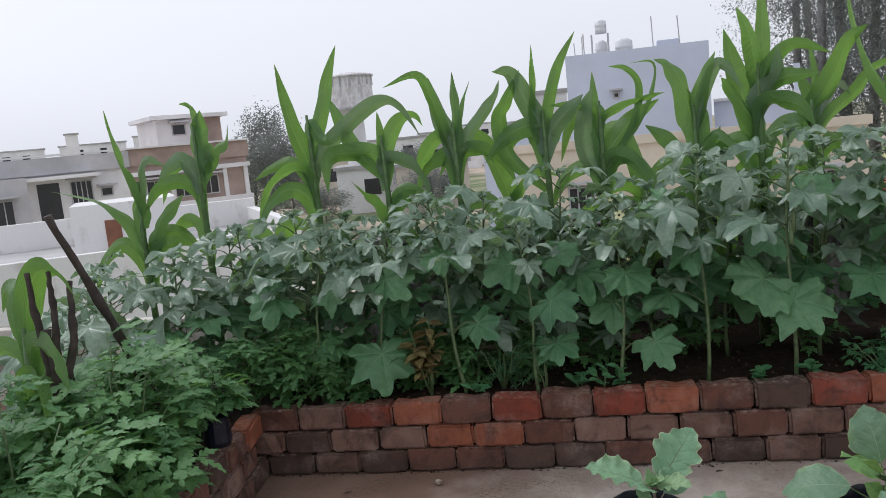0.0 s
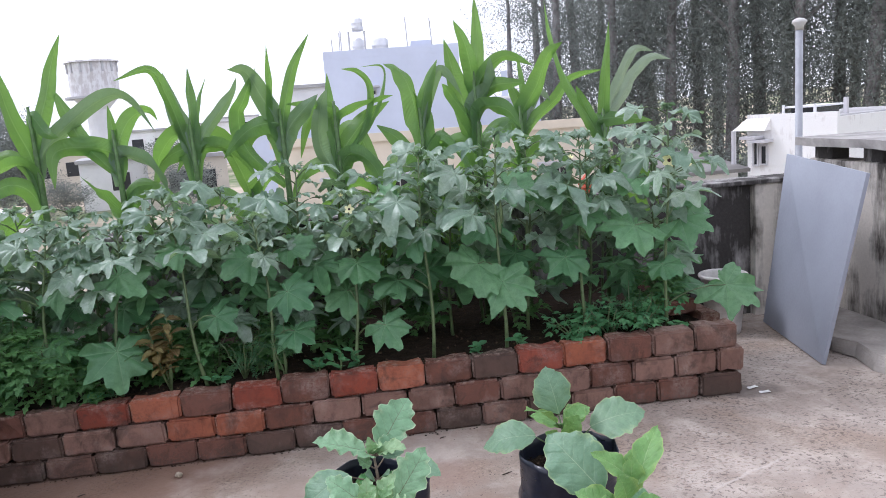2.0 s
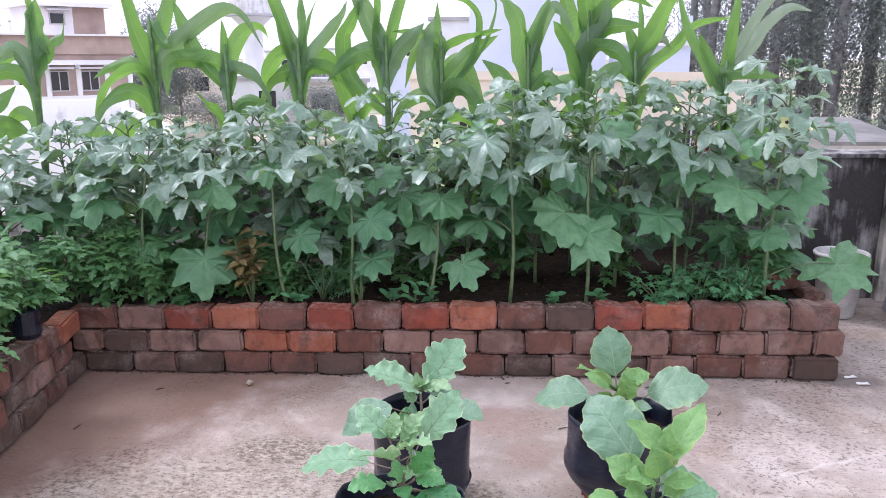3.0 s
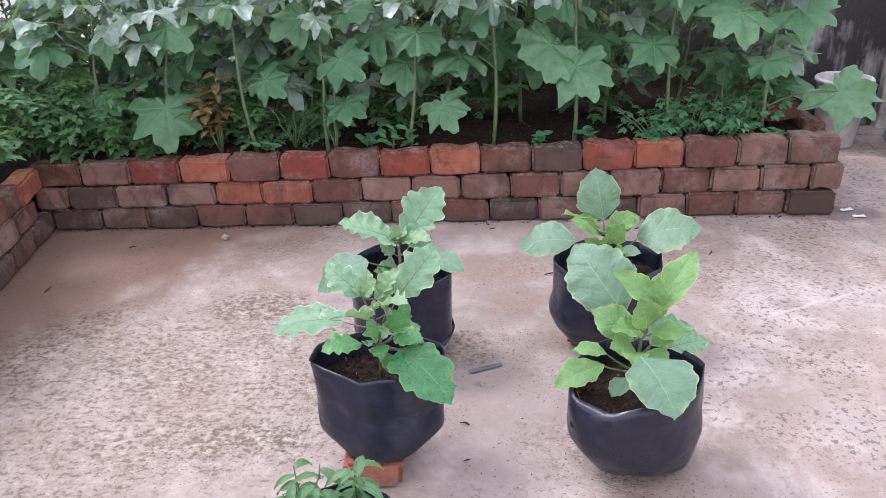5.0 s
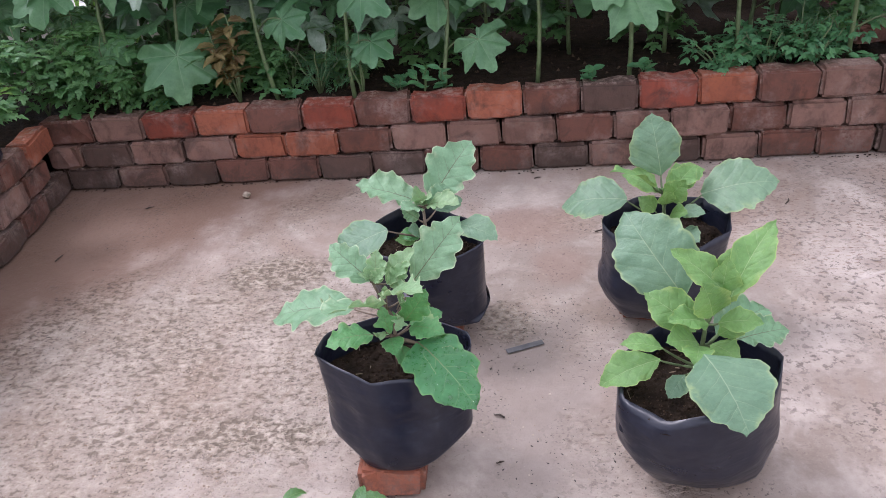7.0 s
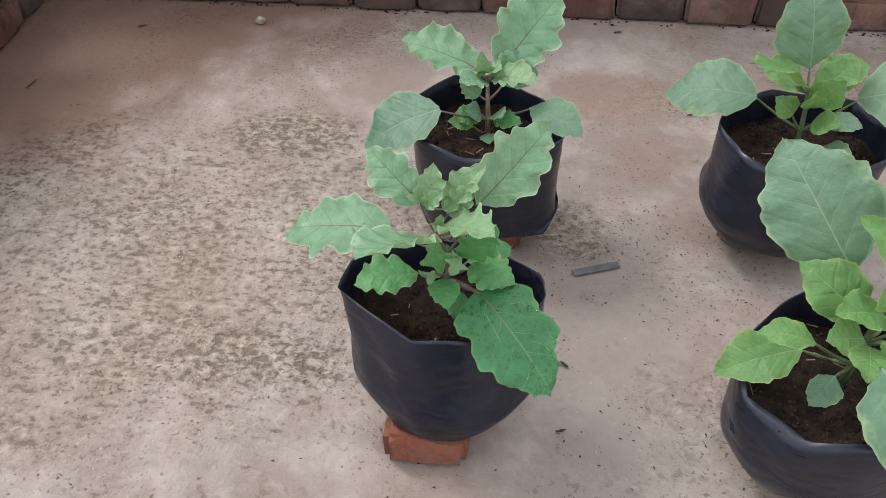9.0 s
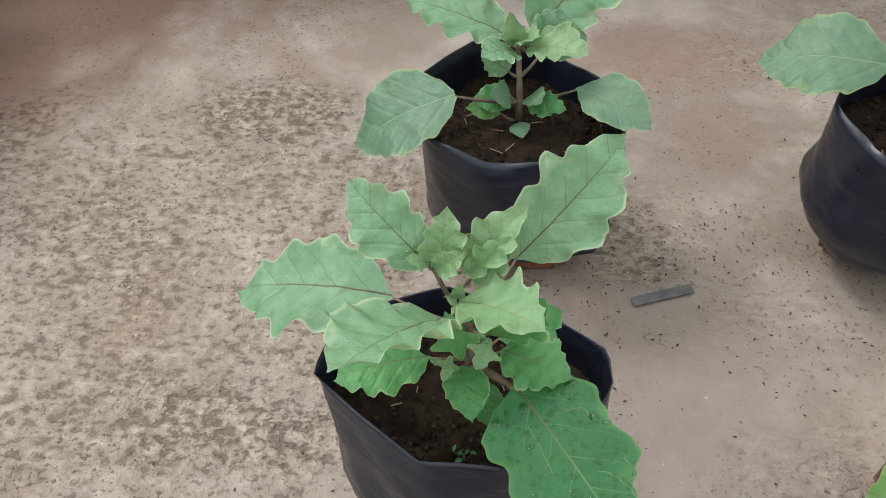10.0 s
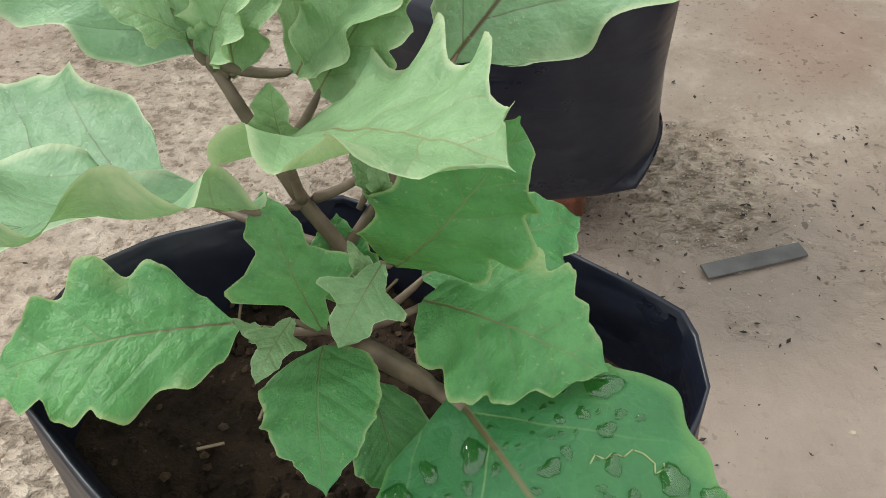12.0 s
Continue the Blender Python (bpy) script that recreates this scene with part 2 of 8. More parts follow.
    # brown flakes where the skin scales off, and a pale scratch across them
    flake = k.math("MULTIPLY", k.span(k.noise(k.stretch(p, 1.0, 2.6, 1.0), 38.0, 4.0, 0.65, 0.3), 0.57, 0.63), k.math("MAXIMUM", spot(3.1, -0.55, 0.65, 0.42, 0.75), spot(3.6, -0.15, 0.5, 0.2, 0.6)))
    c = k.mix(flake, c, (0.185, 0.115, 0.08))
    # a darker patch at the open end of the planter wall
    c = k.mix(spot(3.72, 0.02, 0.2, 0.12, 0.75), c, (0.13, 0.105, 0.09))
    off = k.math("ABSOLUTE", k.math("SUBTRACT", k.math("SUBTRACT", py, k.math("MULTIPLY", px, 0.42)), k.math("ADD", -2.19, k.math("MULTIPLY", k.math("SUBTRACT", mid, 0.5), 0.09))))
    scratch = k.math("MULTIPLY", k.span(off, 0.003, 0.014, 0.42, 0), k.math("MULTIPLY", k.span(px, 3.0, 3.08), k.span(px, 3.5, 3.42)))
    c = k.mix(scratch, c, (0.62, 0.56, 0.51))
    # trowel scrapes across the worn part
    turned = k.node("Mapping", Vector=p)
    turned.inputs["Rotation"].default_value = (0, 0, 0.42)
    line = k.noise(k.stretch(turned.outputs[0], 14.0, 1.0, 1.0), 3.2, 3.0, 0.6)
    c = k.mix(k.math("MULTIPLY", k.span(line, 0.62, 0.7, 0, 0.35), worn), c, (0.29, 0.2, 0.14))
    h = k.math("ADD", k.math("MULTIPLY", fine, 0.16), k.math("MULTIPLY", mid, 0.25))
    h = k.math("SUBTRACT", h, k.math("ADD", k.math("MULTIPLY", k.math("MULTIPLY", k.math("SUBTRACT", 1.0, grit), worn), 1.7), k.math("MULTIPLY", scratch, 0.2)))
    rough = k.math("SUBTRACT", k.span(mid, 0.3, 0.7, 0.6, 0.85), k.math("MULTIPLY", smooth, 0.2))
    return k.done(c, rough, k.bump(h, 1.0, 0.022), 0.0, 0.35)


def brick_mat(name, base, other):
    k = Mat(name)
    p = k.place()
    r = k.rand()
    a = k.noise(p, 9.0, 5.0, 0.6)
    g = k.noise(p, 70.0, 5.0, 0.7)
    c = k.mix(k.span(a, 0.35, 0.65), base, other)
    c = k.mix(k.math("MULTIPLY", r, 0.5), c, tuple(v * 0.5 for v in base))
    r2 = k.math("FRACT", k.math("MULTIPLY", r, 17.3))
    c = k.mix(k.math("MULTIPLY", r2, 0.45), c, tuple(min(1, v * 1.25 + 0.03) for v in base))
    c = k.mix(k.span(g, 0.48, 0.75, 0, 0.35), c, (0.11, 0.065, 0.052))
    c = k.mix(k.span(k.noise(k.stretch(p, 1.0, 1.0, 0.6), 16.0, 5.0, 0.65, 0.5), 0.52, 0.68, 0, 0.5), c, tuple(v * 0.5 for v in other))
    bloom = k.math("MULTIPLY", k.span(k.noise(p, 5.5, 4.0, 0.6), 0.52, 0.68), k.span(g, 0.3, 0.6))
    c = k.mix(k.math("MULTIPLY", bloom, 0.36), c, (0.48, 0.38, 0.33))
    # worn, chalky edges and sooty patches
    g3 = k.node("SeparateXYZ", Vector=k.coord("Generated"))
    ex = k.math("ABSOLUTE", k.math("SUBTRACT", g3.outputs[0], 0.5))
    ez = k.math("ABSOLUTE", k.math("SUBTRACT", g3.outputs[2], 0.5))
    rim = k.math("MAXIMUM", k.span(ex, 0.445, 0.49), k.span(ez, 0.39, 0.48))
    chip = k.noise(p, 34.0, 5.0, 0.7)
    c = k.mix(k.math("MULTIPLY", rim, k.span(chip, 0.46, 0.62, 0, 0.55)), c, (0.45, 0.34, 0.28))
    c = k.mix(k.span(k.noise(p, 7.5, 5.0, 0.65, 0.6), 0.53, 0.66, 0, 0.6), c, (0.06, 0.042, 0.035))
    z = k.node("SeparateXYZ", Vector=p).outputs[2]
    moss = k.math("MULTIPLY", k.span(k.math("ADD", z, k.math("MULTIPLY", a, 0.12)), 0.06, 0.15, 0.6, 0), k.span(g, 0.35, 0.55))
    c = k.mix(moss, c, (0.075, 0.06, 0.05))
    return k.done(c, 0.88, k.bump(k.math("ADD", k.math("ADD", g, k.math("MULTIPLY", a, 0.8)), k.math("MULTIPLY", k.math("MULTIPLY", rim, k.span(chip, 0.5, 0.58)), -1.2)), 0.65, 0.008), 0.0, 0.25)


def stained_mat(name, paint, stain, amount=0.5, run=True):
    """Limewashed plaster with black algae running down it."""
    k = Mat(name)
    p = k.place()
    q = k.stretch(p, 1.0, 1.0, 0.18) if run else p
    a = k.noise(q, 5.5, 6.0, 0.65)
    b = k.noise(p, 2.2, 5.0, 0.6)
    g = k.noise(p, 55.0, 4.0, 0.65)
    f = k.span(k.math("ADD", k.math("MULTIPLY", a, 0.6), k.math("MULTIPLY", b, 0.5)), 0.62 - 0.25 * amount, 0.74 - 0.25 * amount)
    c = k.mix(k.span(g, 0.35, 0.7, 0, 0.35), paint, tuple(v * 0.7 for v in paint))
    c = k.mix(f, c, k.mix(g, stain, tuple(min(1, v * 2.2) for v in stain)))
    return k.done(c, 0.9, k.bump(g, 0.4, 0.006), 0.0, 0.25)


def soil_mat(name="soil", dark=(0.013, 0.0085, 0.006), light=(0.05, 0.032, 0.021)):
    k = Mat(name)
    p = k.place()
    a = k.noise(p, 30.0, 6.0, 0.7)
    b = k.noise(p, 110.0, 4.0, 0.7)
    c = k.mix(k.span(a, 0.35, 0.7), dark, light)
    c = k.mix(k.span(b, 0.62, 0.72, 0, 0.5), c, (0.16, 0.11, 0.075))
    return k.done(c, 0.95, k.bump(k.math("ADD", a, k.math("MULTIPLY", b, 0.6)), 0.8, 0.012), 0.0, 0.2)


def bag_mat():
    """Blue-black plastic sheet, dusty and creased."""
    k = Mat("black_plastic")
    p = k.place()
    crease = k.noise(k.stretch(p, 1.0, 1.0, 1.6), 7.0, 2.0, 0.45, 0.5)
    fold = k.noise(k.stretch(p, 1.0, 1.0, 3.0), 16.0, 2.0, 0.4, 0.4)
    dust = k.noise(p, 30.0, 5.0, 0.7)
    smear = k.noise(k.stretch(p, 1.0, 1.0, 2.0), 6.0, 4.0, 0.6, 0.6)
    c = k.mix(k.span(dust, 0.45, 0.85, 0, 0.5), (0.008, 0.0105, 0.022), (0.036, 0.04, 0.06))
    c = k.mix(k.span(smear, 0.5, 0.75, 0, 0.25), c, (0.036, 0.04, 0.058))
    h = k.math("ADD", k.math("ADD", crease, k.math("MULTIPLY", fold, 0.25)), k.math("MULTIPLY", dust, 0.03))
    return k.done(c, k.span(smear, 0.3, 0.7, 0.25, 0.42), k.bump(h, 0.32, 0.03), 0.0, 0.5)


def ground_mat():
    k = Mat("far_ground")
    p = k.place()
    a = k.noise(p, 0.05, 5.0, 0.6)
    b = k.noise(p, 0.9, 5.0, 0.65)
    c = k.mix(k.span(a, 0.42, 0.55), (0.52, 0.43, 0.34), (0.12, 0.17, 0.07))
    c = k.mix(k.span(b, 0.45, 0.7, 0, 0.6), c, (0.36, 0.32, 0.24))
    return k.done(c, 0.95, k.bump(b, 0.3, 0.05), 0.0, 0.2)


CONCRETE = concrete_mat()
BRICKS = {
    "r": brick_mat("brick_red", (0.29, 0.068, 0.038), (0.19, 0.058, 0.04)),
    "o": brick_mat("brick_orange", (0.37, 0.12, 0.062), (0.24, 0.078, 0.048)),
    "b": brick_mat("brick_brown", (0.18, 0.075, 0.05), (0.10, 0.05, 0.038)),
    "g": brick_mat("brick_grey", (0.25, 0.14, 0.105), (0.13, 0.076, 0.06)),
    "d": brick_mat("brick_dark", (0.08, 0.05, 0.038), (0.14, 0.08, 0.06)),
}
SOIL = soil_mat()
BAG = bag_mat()
STAINED = stained_mat("stained_plaster", (0.62, 0.58, 0.52), (0.05, 0.045, 0.04), 0.35)
BLACKENED = stained_mat("blackened_plaster", (0.42, 0.4, 0.38), (0.035, 0.032, 0.03), 0.72)
WHITEWASH = stained_mat("white_wall_paint", (0.8, 0.79, 0.78), (0.36, 0.34, 0.33), 0.05)
GROUND = ground_mat()

EGG = leaf_mat("eggplant_leaf", (0.155, 0.32, 0.175), (0.275, 0.455, 0.265), (0.115, 0.10, 0.075), "pinnate", 0.47, 0.22, 0.45, glow=(0.38, 0.62, 0.14), rib=(0.10, 0.05, 0.045), margin=(0.54, 0.62, 0.4))
EGG_DEEP = leaf_mat("lower_eggplant_leaf", (0.062, 0.25, 0.08), (0.14, 0.37, 0.13), (0.19, 0.25, 0.11), "pinnate", 0.45, 0.22, 0.45, glow=(0.3, 0.62, 0.1), rib=(0.17, 0.12, 0.07), margin=(0.38, 0.48, 0.22))
EGG_FRONT = leaf_mat("broad_eggplant_leaf", (0.046, 0.225, 0.082), (0.135, 0.38, 0.155), (0.24, 0.4, 0.17), "pinnate", 0.4, 0.3, 0.5, glow=(0.3, 0.6, 0.1), rib=(0.20, 0.13, 0.075), margin=(0.17, 0.37, 0.12))
EGG_PALE = leaf_mat("young_eggplant_leaf", (0.20, 0.37, 0.18), (0.33, 0.48, 0.26), (0.24, 0.24, 0.12), "pinnate", 0.5, 0.22, 0.4, glow=(0.45, 0.66, 0.22), rib=(0.2, 0.16, 0.08), margin=(0.5, 0.58, 0.36))
EGG_LIME = leaf_mat("lime_eggplant_leaf", (0.125, 0.285, 0.085), (0.205, 0.385, 0.12), (0.3, 0.42, 0.18), "pinnate", 0.46, 0.25, 0.42, glow=(0.42, 0.64, 0.14), margin=(0.4, 0.5, 0.16))
EGG_GREY = leaf_mat("grey_eggplant_leaf", (0.12, 0.24, 0.145), (0.20, 0.325, 0.195), (0.28, 0.38, 0.24), "pinnate", 0.45, 0.2, 0.5, glow=(0.35, 0.6, 0.15), margin=(0.34, 0.44, 0.2))
OKRA = leaf_mat("okra_leaf", (0.055, 0.17, 0.075), (0.18, 0.35, 0.165), (0.21, 0.36, 0.18), "palmate", 0.46, 0.25, 0.5, glow=(0.24, 0.5, 0.1))
# upper okra leaves: the sky's pale grey sheen is put into the colour
OKRA_TOP = leaf_mat("sheened_okra_leaf", (0.07, 0.155, 0.095), (0.34, 0.43, 0.335), (0.27, 0.37, 0.25), "palmate", 0.36, 0.25, 0.75, glow=(0.36, 0.6, 0.14))
CORN = leaf_mat("maize_leaf", (0.045, 0.125, 0.045), (0.14, 0.27, 0.08), (0.24, 0.36, 0.16), "parallel", 0.4, 0.45, 0.55, glow=(0.36, 0.66, 0.08))
CORN_GREY = leaf_mat("grey_green_maize_leaf", (0.09, 0.17, 0.10), (0.18, 0.27, 0.17), (0.26, 0.36, 0.2), "parallel", 0.4, 0.35, 0.6, glow=(0.36, 0.58, 0.12))
CORN_SILVER = leaf_mat("pale_maize_leaf", (0.2, 0.27, 0.19), (0.3, 0.37, 0.27), (0.32, 0.4, 0.26), "parallel", 0.4, 0.25, 0.6, glow=(0.35, 0.5, 0.2))
TOMATO = leaf_mat("tomato_leaf", (0.035, 0.13, 0.05), (0.17, 0.35, 0.125), (0.14, 0.26, 0.09), "none", 0.48, 0.28, 0.45, glow=(0.3, 0.55, 0.08))
MARIGOLD = leaf_mat("marigold_leaf", (0.04, 0.13, 0.06), (0.09, 0.215, 0.09), (0.09, 0.19, 0.08), "none", 0.5, 0.25, 0.4)
PEANUT = leaf_mat("groundnut_leaf", (0.055, 0.18, 0.09), (0.13, 0.33, 0.13), (0.16, 0.3, 0.13), "none", 0.45, 0.28, 0.45)
COLEUS = leaf_mat("coleus_leaf", (0.12, 0.07, 0.04), (0.26, 0.22, 0.08), (0.3, 0.24, 0.1), "none", 0.5, 0.3, 0.4, edge=(0.42, 0.42, 0.17))
CHILLI = leaf_mat("chilli_leaf", (0.065, 0.18, 0.075), (0.15, 0.30, 0.12), (0.23, 0.37, 0.13), "pinnate", 0.33, 0.3, 0.55, glow=(0.4, 0.65, 0.1))
# haze over the far trees is put into this paler, greyer leaf colour
TREE = leaf_mat("hazed_tree_leaf", (0.12, 0.13, 0.13), (0.22, 0.235, 0.22), (0.18, 0.2, 0.17), "none", 0.6, 0.25, 0.25)
STEM = plain("green_stem", (0.125, 0.18, 0.075), 0.5, 0.25, 30.0, 90.0, 0.2)
STALK = plain("maize_stalk", (0.075, 0.15, 0.04), 0.5, 0.25, 30.0, 90.0, 0.2)
PURPLE_STEM = plain("purple_brown_stem", (0.19, 0.14, 0.10), 0.55, 0.3, 40.0, 120.0, 0.2)
WOODY = plain("dry_wood", (0.06, 0.045, 0.038), 0.85, 0.35, 20.0, 90.0, 0.5)
# bark greyed as well, with the distance haze in its colour
BARK = plain("hazed_bark", (0.24, 0.225, 0.215), 0.9, 0.3, 3.0, 30.0, 0.4)
PETAL = plain("pale_yellow_petal", (0.82, 0.8, 0.45), 0.6, 0.08)
FLOWER_EYE = plain("dark_red_throat", (0.05, 0.012, 0.015), 0.7, 0.2)

# ---- building blocks ----
def mesh_of(name, verts, faces, mat=None, smooth=False, uv=None):
    me = bpy.data.meshes.new(name)
    me.from_pydata(verts, [], faces)
    if mat:
        me.materials.append(mat)
    if uv is not None:
        layer = me.uv_layers.new(name="leaf")
        index = np.empty(len(me.loops), dtype=np.int32)
        me.loops.foreach_get("vertex_index", index)
        layer.data.foreach_set("uv", np.asarray(uv, dtype=np.float32)[index].ravel())
    if smooth:
        me.polygons.foreach_set("use_smooth", [True] * len(me.polygons))
    me.update()
    return me


def thing(name, at, label, category, group="", kind=""):
    ob = new(name)
    ob.empty_display_size = 0.05
    ob.location = at
    return tagged(ob, label, category, group, kind)


def piece(name, me, parent, m=None, label=""):
    """A mesh under a thing; m is its pose in the world (the thing itself is only shifted)."""
    ob = new(name, me)
    ob.parent = parent
    up = Vector()
    o = parent
    while o:
        up += o.location
        o = o.parent
    ob.matrix_basis = Matrix.Translation(-up) @ (m or Matrix())
    return tagged(ob, label) if label else ob


def part(name, bm, mat, parent, label="", smooth=False):
    """Links a bmesh, in world places, as one mesh object under a thing."""
    me = bpy.data.meshes.new(name)
    bm.to_mesh(me)
    bm.free()
    me.materials.append(mat)
    if smooth:
        me.polygons.foreach_set("use_smooth", [True] * len(me.polygons))
    return piece(name, me, parent, None, label)


def solo(name, bm, mat, label, category, group="", kind="", smooth=False):
    me = bpy.data.meshes.new(name)
    bm.to_mesh(me)
    bm.free()
    me.materials.append(mat)
    if smooth:
        me.polygons.foreach_set("use_smooth", [True] * len(me.polygons))
    return tagged(new(name, me), label, category, group, kind)


def box(bm, a, b, bevel=0.0):
    """A box from corner a to corner b."""
    a, b = Vector(a), Vector(b)
    made = bmesh.ops.create_cube(bm, size=1.0, matrix=Matrix.LocRotScale((a + b) / 2, None, b - a))
    if bevel:
        edges = {e for v in made["verts"] for e in v.link_edges}
        bmesh.ops.bevel(bm, geom=list(edges), offset=bevel, segments=2, affect="EDGES", profile=0.6)
    return bm


def tube(points, radii, sides=6, close=True):
    """Verts and faces of a round stem through points."""
    pts = [Vector(p) for p in points]
    verts, faces = [], []
    for i, p in enumerate(pts):
        d = (pts[min(i + 1, len(pts) - 1)] - pts[max(i - 1, 0)]).normalized()
        a = d.orthogonal().normalized()
        if abs(d.z) > 0.2:
            a = (Vector((1, 0, 0)) - d * d.x).normalized()
        b = d.cross(a)
        r = radii[i] if isinstance(radii, (list, tuple)) else radii
        for j in range(sides):
            t = 2 * math.pi * j / sides
            verts.append(p + a * (r * math.cos(t)) + b * (r * math.sin(t)))
    for i in range(len(pts) - 1):
        for j in range(sides):
            k = (j + 1) % sides
            faces.append((i * sides + j, i * sides + k, (i + 1) * sides + k, (i + 1) * sides + j))
    if close:
        faces.append(tuple(range(sides))[::-1])
        faces.append(tuple((len(pts) - 1) * sides + j for j in range(sides)))
    return verts, faces


def joined(lists):
    """Several (verts, faces) as one."""
    verts, faces = [], []
    for v, f in lists:
        n = len(verts)
        verts += v
        faces += [tuple(i + n for i in q) for q in f]
    return verts, faces


def bend(a, b, sag, n=5):
    """Points from a to b on a bow; sag lifts the middle."""
    a, b = Vector(a), Vector(b)
    return [a.lerp(b, i / n) + Vector((0, 0, sag * 4 * (i / n) * (1 - i / n))) for i in range(n + 1)]


def blade_grid(width, nu, nv, fold, droop, wave, rng, lobes=0.0, nlobes=4, shift=0.12, curl=0.0, waves=5.0):
    """A pinnate leaf one unit long on +y, as verts, faces and blade coordinates. width(u): half-width."""
    verts, faces, uv = [], [], []
    ph = [rng.uniform(0, 6.28) for _ in range(4)]
    lop = [rng.uniform(0.88, 1.12) for _ in range(2)]
    for i in range(nu + 1):
        u = i / nu
        for j in range(-nv, nv + 1):
            v = j / nv
            side = 0 if v < 0 else 1
            w = width(u) * lop[side]
            if lobes:
                s = (u * nlobes + 0.25 * side + 0.1 * math.sin(ph[side] + 5 * u)) % 1.0
                tooth = math.sin(math.pi * s ** 1.3) ** 0.6
                w *= 1 - lobes * (1 - tooth) * min(1, 4 * u) * (0.7 + 0.3 * math.sin(ph[2] + 7 * u + side))
            x = v * w
            y = u + shift * abs(v) * w * (1 - u * 0.6)
            z = fold * abs(x) + droop * u * (1 - u) + wave * v * v * math.sin(waves * 2 * math.pi * u + ph[2 + side]) * min(1, 4 * u)
            z += 0.02 * math.sin(3 * u + 4 * v + ph[0]) - curl * v * v * abs(x)
            verts.append((x, y, z))
            uv.append((x, y))
    m = 2 * nv + 1
    for i in range(nu):
        for j in range(2 * nv):
            faces.append((i * m + j, i * m + j + 1, (i + 1) * m + j + 1, (i + 1) * m + j))
    return verts, faces, uv


def outline(points, u):
    """A smooth half-width through (u, width) points."""
    for (a, p), (b, q) in zip(points, points[1:]):
        if u <= b:
            k = (u - a) / (b - a)
            k = k * k * (3 - 2 * k)
            return p + (q - p) * k
    return points[-1][1]


def lobed_leaf(mat, seed, left, right, cup=0.12, droop=0.2, wave=0.03, waves=3.5, curl=0.0, pucker=0.012, nu=56, nv=11, sweep=0.3):
    """A leaf with an uneven sinuate edge, one unit long on +y: puckered, its margins waved and turned up."""
    rng = random.Random(seed)
    ph = [rng.uniform(0, 6.28) for _ in range(6)]
    verts, faces, uv, rim = [], [], [], []
    for i in range(nu + 1):
        u = i / nu
        for j in range(-nv, nv + 1):
            v = j / nv
            side = 0 if v < 0 else 1
            w = outline((left, right)[side], u) * (1 + 0.012 * math.sin(37 * u + ph[side]) + 0.008 * math.sin(67 * u + ph[2 + side]))
            a = abs(v)
            x = v * w
            y = u + sweep * a * w * (1 - u) - 0.02 * a ** 3 * math.sin(9 * u + ph[side])
            x += 0.035 * math.sin(2.6 * u + ph[4]) * u
            z = cup * abs(x) + droop * 4 * 0.25 * u * (1 - u) - 0.08 * u ** 3
            z += wave * a ** 2.2 * math.sin(waves * 2 * math.pi * u + ph[2 + side]) * min(1, 5 * u) * min(1, 4 * (1 - u) + 0.3)
            z += curl * a ** 4 * w
            z += pucker * noise.noise((x * 8, y * 8, seed)) + 0.45 * pucker * noise.noise((x * 21, y * 21, seed + 9))
            verts.append((x, y, z))
            uv.append((x, u))
            rim.append((a, u))
    m = 2 * nv + 1
    for i in range(nu):
        for j in range(2 * nv):
            faces.append((i * m + j, i * m + j + 1, (i + 1) * m + j + 1, (i + 1) * m + j))
    me = mesh_of("leaf", verts, faces, mat, True, uv)
    layer = me.uv_layers.new(name="edge")
    index = np.empty(len(me.loops), dtype=np.int32)
    me.loops.foreach_get("vertex_index", index)
    layer.data.foreach_set("uv", np.asarray(rim, dtype=np.float32)[index].ravel())
    return me


